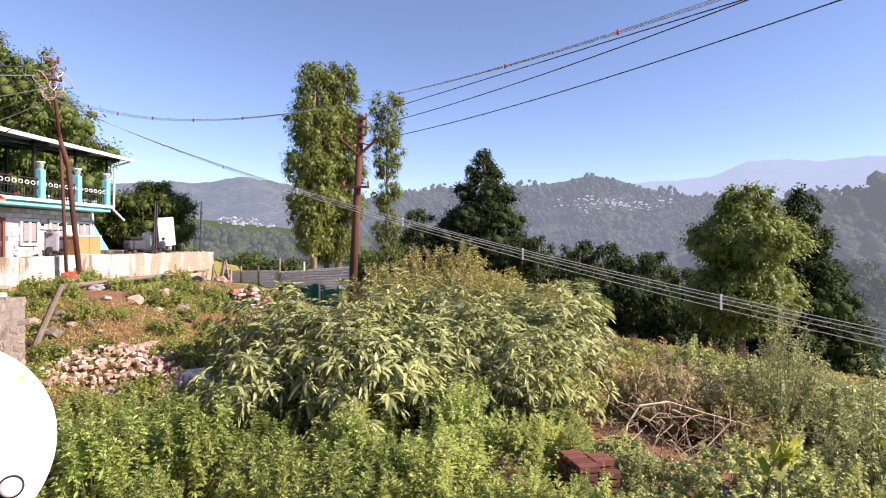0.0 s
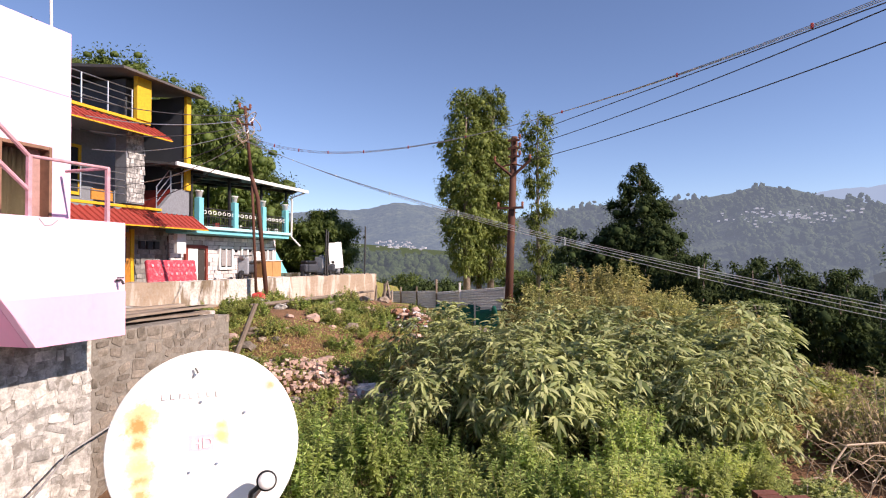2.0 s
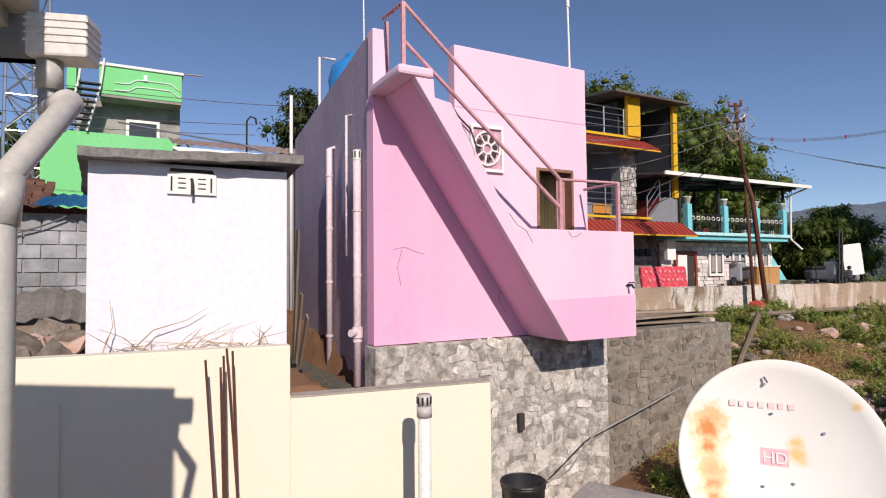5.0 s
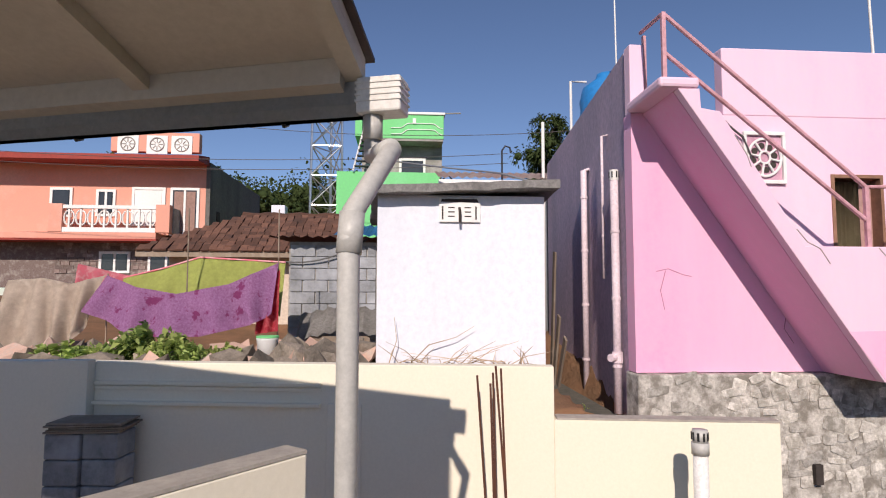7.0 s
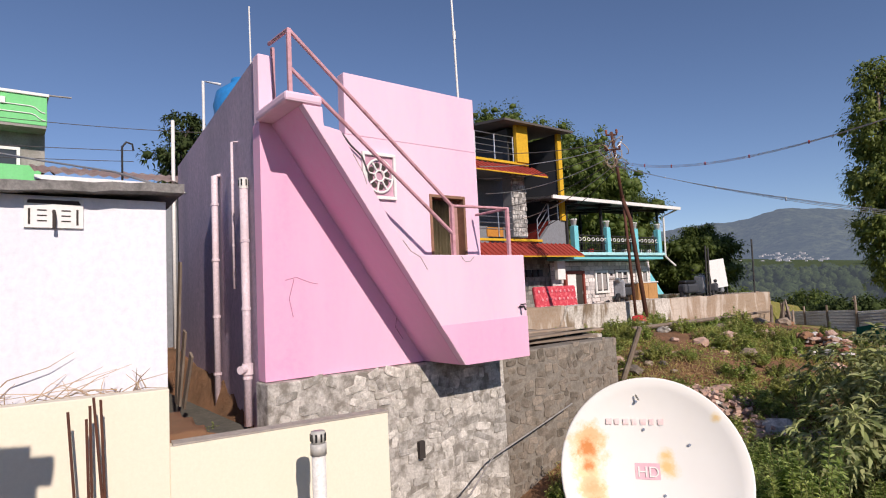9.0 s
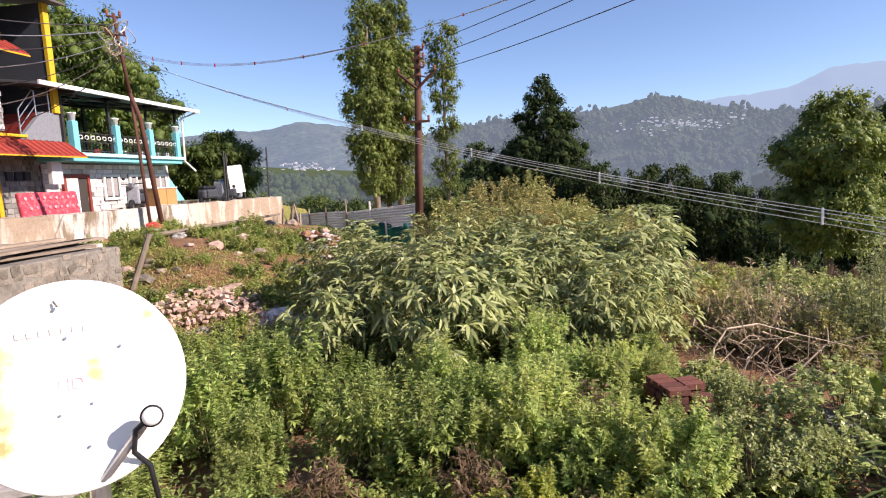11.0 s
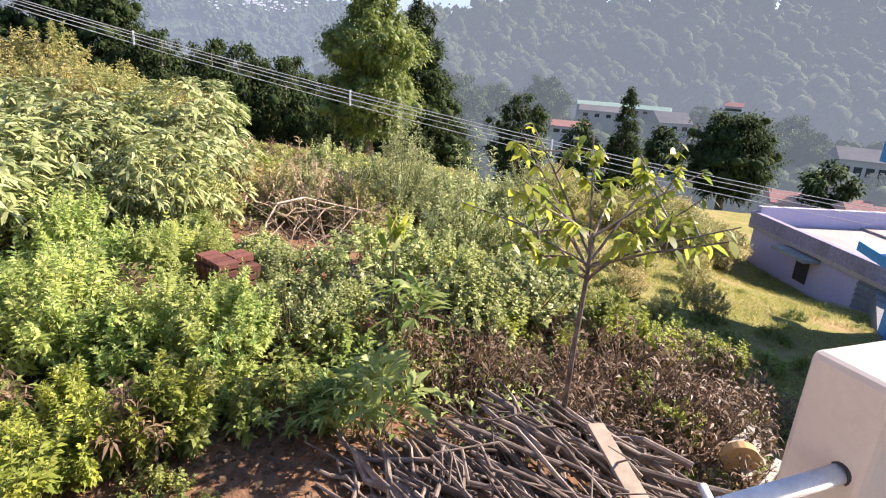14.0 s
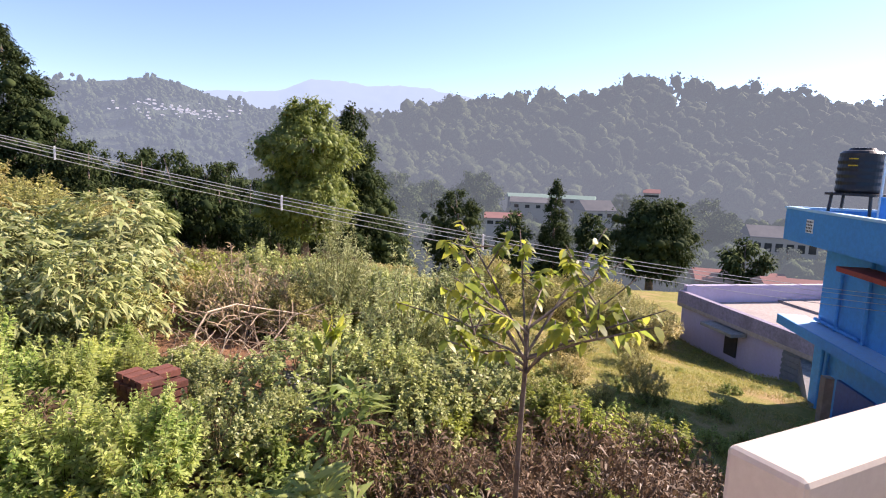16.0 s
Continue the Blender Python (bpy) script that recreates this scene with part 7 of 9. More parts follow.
def bush_meshes(name, shoots, height, spread, per, length, width, droop, leaf, tip=0.28, rows=1, up=0.7, rosette=False, inner=0.25, stem_r=0.006, stem_mat=None):
    """A rounded bush: shoots that end on an uneven dome, each tipped with a plume or a rosette of leaves, and sparser leaves within."""
    d = unit(rng.normal(0, 1, (shoots, 3)) + (0, 0, 0.35))
    d[:, 2] = np.where(d[:, 2] < -0.12, -d[:, 2], d[:, 2])
    az = np.arctan2(d[:, 1], d[:, 0])
    k = (0.86 + 0.10 * np.sin(3 * az + rng.uniform(0, 6)) + 0.08 * np.sin(5 * az + 4 * d[:, 2] + rng.uniform(0, 6)) + rng.uniform(-0.16, 0.14, shoots))[:, None]
    tips = d * (spread, spread, height * 0.62) * k + (0, 0, height * 0.38)
    axis = unit(d * 0.6 + (0, 0, up) + rng.normal(0, 0.15, (shoots, 3)))
    base = tips * (0.2, 0.2, 0)
    reach = np.linalg.norm(tips - base, axis=1, keepdims=True)
    mid = tips - axis * 0.45 * reach
    s = np.linspace(0, 1, 4)[None, :, None]
    paths = (1 - s) ** 2 * base[:, None] + 2 * s * (1 - s) * mid[:, None] + s ** 2 * tips[:, None]
    sv, sf = reeds(paths, np.full(shoots, stem_r), np.full(shoots, stem_r * 0.35))
    u = rng.uniform(0, 1, (shoots, per, 1)) ** (2.2 if rosette else 0.9)
    ax = np.broadcast_to(axis[:, None], (shoots, per, 3))
    side = unit(np.cross(ax, rng.normal(0, 1, ax.shape)))
    pos = (tips[:, None] - ax * tip * u).reshape(-1, 3)
    way = (side + ax * (0.7 - 0.55 * u)).reshape(-1, 3)
    ln = (length * (rng.uniform(0.75, 1.2, u.shape) if rosette else 0.4 + 0.75 * np.sqrt(u))).reshape(-1) * rng.uniform(0.8, 1.15, shoots * per)
    m = int(shoots * per * inner)
    i = rng.integers(0, shoots, m)
    f = rng.uniform(0.3, 0.85, (m, 1))
    pos = np.concatenate([pos, base[i] * (1 - f) ** 2 + 2 * f * (1 - f) * mid[i] + f ** 2 * tips[i]])
    way = np.concatenate([way, rng.normal(0, 1, (m, 3)) + (0, 0, 0.3)])
    ln = np.concatenate([ln, length * rng.uniform(0.6, 1.1, m)])
    v, fc = leaves(pos, way, ln, width * ln / length, droop, rows)
    return quads(name + "_stems", sv, sf, stem_mat or STEM_GREEN), quads(name + "_leaves", v, fc, leaf)


def make_plant(name, meshes, label, category, group):
    root = new(name)
    tagged(root, label, category, group)
    for nm, me in zip(("stem", "foliage"), meshes):
        o = tagged(new(nm, me), kind="stuff")
        o.parent = root
    return root


def sow(protos, spots, scale, seed, sink=0.03, tall=(0.7, 1.25)):
    """Stands copies of the plants at the given places, turned and scaled at random; the first ones are used up too."""
    r = random.Random(seed)
    used = set()
    for x, y in spots:
        p = r.choice(protos)
        s = scale * r.uniform(0.75, 1.25)
        m = Matrix.Translation((x, y, ground_z(x, y) - sink)) @ Matrix.Rotation(r.uniform(0, 6.28), 4, "Z")
        if p.name not in used:
            used.add(p.name)
            p.matrix_basis = m
            p.scale = (s, s, s * r.uniform(*tall))
            continue
        o = copy_thing(p, m)
        o.scale = (s, s, s * r.uniform(*tall))


def spots_in(b0, b1, d0, d1, n, seed, gap=0.3, keep=lambda x, y: True):
    """Places between two bearings and two distances, kept apart from each other."""
    r = random.Random(seed)
    out = []
    for _ in range(n * 60):
        b, d = radians(r.uniform(b0, b1)), math.sqrt(r.uniform(d0 * d0, d1 * d1))
        x, y = 0.35 + d * math.sin(b), 0.25 + d * math.cos(b)
        if keep(x, y) and all((x - p) ** 2 + (y - q) ** 2 > gap * gap for p, q in out):
            out.append((x, y))
            if len(out) == n:
                break
    return out


def slope_only(x, y):
    return x > bank_edge(y) + 0.5 and not (-2.0 < x < -0.4 and 1.4 < y < 2.6) and not (4.2 < y < 6.7 and abs(x - 0.27 - 0.217 * (y - 0.25)) < 0.2 + 0.032 * y) and (x - 3.0) ** 2 + (y - 7.6) ** 2 > 1.3


WEEDS = "weeds on the slope"
weed_a = [make_plant("feathery_weed", bush_meshes("weed", 88, 1.05, 0.56, 42, 0.075, 0.026, 0.1, L_BRIGHT, 0.26), "bright green feathery weed on the slope", "weed", WEEDS) for _ in range(3)]
weed_b = [make_plant("green_weed", bush_meshes("green_weed", 64, 1.0, 0.5, 46, 0.08, 0.026, 0.12, L_DEEP, 0.34, up=1.1), "deep green leafy weed on the slope", "weed", WEEDS) for _ in range(3)]
sow(weed_a, [(1.02, 4.40), (1.32, 4.34), (1.3, 4.65)], 1.12, 53, tall=(0.92, 1.05))
sow(weed_a[:1], [(1.68, 4.6)], 0.75, 54)
sow(weed_b[:1], [(1.36, 5.75), (1.5, 5.45), (1.95, 5.95)], 0.5, 57)
sow(weed_a, [(0.92, 4.62), (0.9, 5.0), (0.55, 4.95), (0.72, 5.5), (0.2, 5.35), (1.0, 5.75), (0.35, 5.95), (2.2, 6.7), (1.2, 6.9)], 1.0, 1, tall=(0.72, 0.95))
sow(weed_a, spots_in(-14, 15, 5.9, 7.4, 16, 1, 0.75, lambda x, y: slope_only(x, y)), 0.9, 51)
sow(weed_b, spots_in(-40, -5, 4.9, 8.0, 44, 2, 0.66, lambda x, y: slope_only(x, y) and x > -4.2 and not (-2.0 < x < -0.2 and y < 4.9)), 0.92, 2)
sow(weed_b, spots_in(-52, -22, 3.1, 5.0, 10, 52, 0.6, lambda x, y: slope_only(x, y) and x > -3.4 and not (-2.0 < x < -0.2 and 3.6 < y < 4.9)), 0.7, 52)
lance = [make_plant("lance_shrub", bush_meshes("lance", 105, 1.75, 1.0, 15, 0.19, 0.042, 0.5, L_LANCE, 0.14, rows=3, up=0.45, rosette=True, inner=0.35, stem_r=0.009), "pale green shrub with drooping lance leaves", "shrub", "lance-leaved shrubs") for _ in range(3)]
sow(lance, spots_in(-18, 11, 7.6, 10.4, 25, 5, 0.8, slope_only), 0.95, 3, tall=(0.85, 1.1))
olive = [make_plant("olive_shrub", bush_meshes("olive", 120, 1.45, 0.95, 24, 0.10, 0.034, 0.2, L_OLIVE, 0.24, inner=0.2, stem_r=0.009), "olive green shrub with small leaves", "shrub", "olive shrubs") for _ in range(2)]
sow(olive, spots_in(-9, 9, 11.2, 16.0, 34, 6, 0.95, slope_only), 1.0, 4)
sow(olive, spots_in(8, 25, 8.4, 13.0, 26, 7, 0.85, lambda x, y: slope_only(x, y) and not (12.5 < math.degrees(math.atan2(x - 0.35, y - 0.25)) < 24 and math.hypot(x, y) > 10.2)), 0.62, 5)
rounds = [make_plant("grey_green_bush", bush_meshes("bush", 125, 1.15, 0.9, 26, 0.075, 0.05, 0.12, L_ROUND, 0.22, up=0.6, inner=0.15, stem_r=0.008), "dense grey-green bush with small rounded leaves", "bush", "grey-green bushes") for _ in range(2)]
sow(rounds, [(2.75, 5.5), (3.35, 5.15), (3.9, 5.3), (4.35, 4.85), (3.2, 6.0), (4.1, 5.95), (4.9, 5.4), (3.65, 4.6)], 0.86, 6, tall=(0.85, 1.15))
sow(rounds, [(2.0, 5.35), (2.25, 5.95), (1.95, 4.95), (2.35, 6.5), (2.15, 7.0), (2.55, 5.2)], 0.5, 55)
sow(rounds, spots_in(18, 40, 8.0, 13.0, 16, 9, 0.9, lambda x, y: slope_only(x, y) and not (6.7 < y < 8.4 and x < 6.5)), 0.9, 7)
wispy = [make_plant("wispy_shrub", plant_meshes("wispy", 44, 2.0, 0.7, 80, 0.09, 0.022, 0.25, L_LANCE, low=0.2, stem_r=0.008), "tall pale wispy shrub on the slope", "shrub", "wispy shrubs")]
sow(wispy, spots_in(27, 41, 7.6, 11.5, 9, 10, 0.6, lambda x, y: slope_only(x, y) and not 6.7 < y < 8.6), 0.95, 8)
yel = [make_plant("yellow_green_weed", bush_meshes("yellow_weed", 40, 0.75, 0.34, 36, 0.07, 0.028, 0.15, L_YELLOW, 0.24, up=0.9), "young yellow-green weed on the slope", "weed", WEEDS)]
sow(yel, [(0.15, 3.95), (0.42, 3.85), (-0.08, 4.2), (0.3, 4.3), (0.62, 4.2), (0.8, 3.9), (0.05, 3.6)] + spots_in(40, 62, 4.6, 6.5, 9, 12, 0.4, slope_only), 0.85, 9)
low_w = [make_plant("low_herb", bush_meshes("herb", 42, 0.42, 0.42, 24, 0.062, 0.03, 0.2, L_HERB, 0.16), "low green herb on the bank", "weed", "herbs on the bank")]
sow(low_w, spots_in(-45, -8, 7.5, 17.5, 80, 13, 0.5, lambda x, y: x > bank_edge(y) + 0.3 and x < -1.6), 0.95, 10)
sow(low_w, spots_in(40, 78, 4.2, 9.5, 40, 14, 0.5, slope_only), 0.7, 11)
sow(low_w, spots_in(46, 78, 8.5, 18, 46, 44, 0.6), 0.4, 44)
sow(low_w, spots_in(-30, 12, 2.9, 4.8, 30, 46, 0.3, slope_only) + [(-6.7, 2.02), (-7.0, 2.12), (-7.4, 2.0)], 0.6, 46)
sow(low_w, [(1.7, 5.3), (1.75, 5.7), (1.85, 4.3), (2.3, 4.6), (2.6, 4.3), (2.1, 4.0), (2.9, 4.2), (1.55, 3.9), (3.3, 4.0), (2.0, 7.4), (2.4, 7.6), (1.08, 4.3), (1.25, 4.7), (1.12, 4.75), (1.36, 5.1), (1.22, 5.2), (1.45, 5.5), (1.3, 5.6), (1.0, 4.0)], 0.95, 47)
sow(olive, spots_in(43, 53, 15.5, 21, 12, 45, 0.9) + spots_in(52, 59.5, 14.5, 20, 14, 48, 0.8), 0.75, 45)
sow(olive, spots_in(41, 60, 7.2, 11.5, 13, 15, 0.9, slope_only), 0.42, 15)
palm = [make_plant("palmate_plant", plant_meshes("palmate", 9, 0.85, 0.3, 16, 0.24, 0.045, 0.4, L_DEEP, rows=2, low=0.5, whorl=True), "young plant with long dark palmate leaves", "plant", "palmate plants")]
sow(palm, [(1.95, 3.6), (1.75, 3.7), (2.1, 3.45), (2.9, 4.6)], 0.9, 12)
sow([make_plant("hedge_bush", plant_meshes("hedge", 40, 0.7, 0.6, 46, 0.11, 0.07, 0.2, L_DEEP, low=0.2), "green bush growing behind a wall", "bush", "bushes behind the wall")], [(-6.0, -2.3), (-6.3, -2.7), (-6.1, -3.2), (-6.6, -2.0), (-6.5, -3.6)], 0.75, 13)


def dry_stalks(name, spots, height, label, seed, n=26, spread=0.35, material=DARK_TWIG, leafy=20, leaf=L_DRY_DARK):
    protos = [make_plant(name, plant_meshes(name, n, height, spread, leafy, 0.09, 0.02, 0.3, leaf, low=0.1, stem_r=0.006, stem_mat=material), label, "dry weeds", "dry weeds")]
    sow(protos, spots, 1.0, seed)


dry_stalks("dry_stalks", spots_in(30, 66, 4.25, 6.2, 56, 21, 0.26, lambda x, y: (x - 3.42) ** 2 + (y - 3.02) ** 2 > 0.1), 0.55, "brown dry weed stalks", 21, 40, 0.35, DARK_TWIG, 9)
sow(low_w, spots_in(34, 68, 4.4, 6.4, 20, 56, 0.45, slope_only), 0.6, 56)
dry_stalks("dead_shrub", spots_in(17, 26, 7.2, 9.6, 12, 22, 0.5, slope_only), 1.05, "tangle of dead brown shrub stems", 22, 40, 0.7, BLEACHED, 20, L_DRY)
dry_stalks("dry_grass_tuft", spots_in(-30, 8, 3.4, 5.5, 7, 23, 0.5, slope_only) + spots_in(10, 34, 12, 24, 26, 24, 0.8, slope_only), 0.7, "tuft of dry straw-coloured grass", 23, 30, 0.3)


def dead_branch():
    b = Thing("dead_branch", (2.7, 7.8, 0.5), "bleached dead branches arching over a dry tangle", "branch")
    r = random.Random(9)
    part("limb", tube([(2.3, 7.4, 0.9), (2.5, 7.75, 1.5), (2.68, 7.85, 1.72), (3.1, 8.0, 1.74), (3.5, 8.0, 1.62), (4.2, 7.9, 1.45)], [0.012, 0.013, 0.012, 0.011, 0.009, 0.005], 6), BLEACHED, b)
    part("limb", tube([(3.05, 7.5, 1.05), (3.45, 7.6, 1.3), (3.75, 7.7, 1.55), (4.2, 7.6, 1.7)], [0.012, 0.011, 0.009, 0.005], 6), BLEACHED, b)
    for k in range(80):
        x, y = 2.9 + r.gauss(0, 0.5), 7.6 + r.gauss(0, 0.35)
        p = Vector((x, y, ground_z(x, y) + r.uniform(0.25, 0.75)))
        d = Vector((r.gauss(0, 0.3), r.gauss(0, 0.3), r.uniform(-0.45, 0.1)))
        part("twig", tube([p, p + d * 0.6 + Vector((0, 0, 0.06)), p + d * 1.3], [0.007, 0.006, 0.003], 4), BLEACHED if k % 3 == 0 else TWIG, b)


dead_branch()


def stuff_leaves(name, n, where, length, width, material, label, category, up=0.5, lift=0.05, droop=0.3):
    p = np.array([where() for _ in range(n)])
    z = np.array([ground_z(x, y) for x, y in p])
    base = np.column_stack([p, z + rng.uniform(0, lift, n)])
    v, f = leaves(base, rng.normal(0, 1, (n, 3)) * (1, 1, 0.4) + (0, 0, up), length * rng.uniform(0.5, 1.3, n), width, droop)
    tagged(new(name, quads(name, v, f, material)), label, category, kind="stuff")


def polar(b0, b1, d0, d1, keep=None):
    def one():
        while True:
            b, d = radians(random.uniform(b0, b1)), math.sqrt(random.uniform(d0 * d0, d1 * d1))
            x, y = 0.35 + d * math.sin(b), 0.25 + d * math.cos(b)
            if keep is None or keep(x, y):
                return x, y
    return one


random.seed(31)
stuff_leaves("undergrowth", 10000, polar(-40, 46, 3.6, 9.5, slope_only), 0.085, 0.034, L_DEEP, "low leafy undergrowth covering the soil", "undergrowth", 0.7, 0.28)
stuff_leaves("slope_growth", 24000, polar(-10, 36, 9.5, 24, slope_only), 0.15, 0.06, L_OLIVE, "olive green growth covering the lower slope", "undergrowth", 0.9, 0.35)
stuff_leaves("leaf_litter", 9000, polar(-20, 62, 2.4, 5.2), 0.06, 0.03, L_DRY_DARK, "dry leaf litter on the soil", "litter", 0.1, 0.02)
stuff_leaves("lawn", 42000, polar(40, 84, 6.0, 18.5, lambda x, y: noise.noise((x * 0.8, y * 0.8, 2)) > -0.25), 0.12, 0.012, L_GRASS, "short sunlit lawn grass", "grass", 1.4, 0.0)
stuff_leaves("bank_herbs", 16000, polar(-45, -8, 7, 18, lambda x, y: x > bank_edge(y) + 0.2 and noise.noise((x * 0.6, y * 0.6, 9)) > -0.05), 0.07, 0.03, L_HERB, "patches of green herbs on red soil", "herbs", 0.6, 0.08)
stuff_leaves("bank_grass", 40000, polar(-45, -10, 6.5, 18, lambda x, y: x > bank_edge(y) + 0.2 and noise.noise((x * 0.45, y * 0.45, 4)) > -0.2), 0.14, 0.016, L_BANK, "short olive and straw-coloured grass on the bank", "grass", 1.1, 0.02)
stuff_leaves("crop_patch", 7000, polar(14.8, 21, 13.2, 18.5), 0.11, 0.06, L_YELLOW, "bright green vegetable patch", "crop", 0.8, 0.3)
for x, y, z0, z1, m in ((4.6, 17.5, -0.4, 0.75, WOOD), (6.9, 22.6, -1.6, -0.1, L_YELLOW), (7.6, 19.7, -1.2, 0.3, WOOD), (9.2, 21.5, -1.5, 0.1, WOOD)):
    t = Thing("field_stake", (x, y, ground_z(x, y)), "thin wooden stake at a field's edge", "stake", "field stakes")
    part("stake", tube([(x, y, min(z0, ground_z(x, y)) - 0.1), (x + 0.03, y, z1 + 0.35)], [0.06, 0.05] if m is WOOD else [0.04, 0.03], 6), WOOD if m is WOOD else TWIG, t)


# ---- the sapling ----
def sapling():
    t = Thing("sapling_tree", (3.42, 3.02, ground_z(3.42, 3.02)), "young tree with large sparse yellow-green leaves", "tree")
    gz = ground_z(3.42, 3.02)
    part("trunk", tube([(3.40, 3.02, gz - 0.05), (3.42, 3.03, 1.8), (3.44, 3.03, 2.35), (3.46, 3.05, 2.62)], [0.021, 0.019, 0.017, 0.014], 10), BARK, t, smooth=True)
    r = random.Random(14)
    tips = []
    for k in range(15):
        a = k * 0.42 * 2.6 + r.uniform(-0.2, 0.2)
        rad, z = r.uniform(0.35, 1.15), r.uniform(2.55, 3.3)
        e = Vector((3.46 + rad * math.cos(a), 3.05 + rad * math.sin(a), z))
        s = Vector((3.45, 3.04, r.uniform(2.25, 2.62)))
        mid = s.lerp(e, 0.5) + Vector((0, 0, 0.02))
        part("branch", tube([s, mid, e], [0.011, 0.008, 0.004], 6), BARK, t)
        tips.append((s, mid, e))
        for j in range(2):
            q = mid.lerp(e, r.uniform(0.1, 0.6))
            e2 = q + Vector((r.gauss(0, 0.16), r.gauss(0, 0.16), r.uniform(0.02, 0.3)))
            part("twig", tube([q, e2], [0.007, 0.004], 5), BARK, t)
            tips.append((q, q.lerp(e2, 0.5), e2))
    base, way = [], []
    for s, mid, e in tips:
        for _ in range(13):
            p = mid.lerp(e, r.uniform(-0.2, 1.05))
            base.append(p)
            way.append(Vector((r.gauss(0, 1), r.gauss(0, 1), r.uniform(-0.9, 0.25))))
    base, way = np.array(base), np.array(way)
    n = len(base)
    v, f = leaves(base - np.array(t.base), way, 0.092 * rng.uniform(0.6, 1.25, n), 0.05 * rng.uniform(0.7, 1.2, n), 0.4, 3)
    o = new("foliage", quads("foliage", v, f, L_SAPLING))
    o.parent = t.ob
    c = Thing("climber_leaves", (2.9, 4.9, 1.2), "clump of upright yellow-green leaves", "plant")
    n = 16
    v, f = leaves(np.tile((0, 0, 0.9), (n, 1)) + rng.normal(0, 0.05, (n, 3)), rng.normal(0, 0.35, (n, 3)) + (0, 0, 0.8), 0.26, 0.07, 0.2, 3)
    o = new("foliage", quads("foliage", v, f, L_SAPLING))
    o.parent = c.ob
    part("stem", tube([(2.9, 4.9, 0.9), (2.9, 4.9, 2.15)], 0.012, 6), STEM_GREEN, c)


sapling()


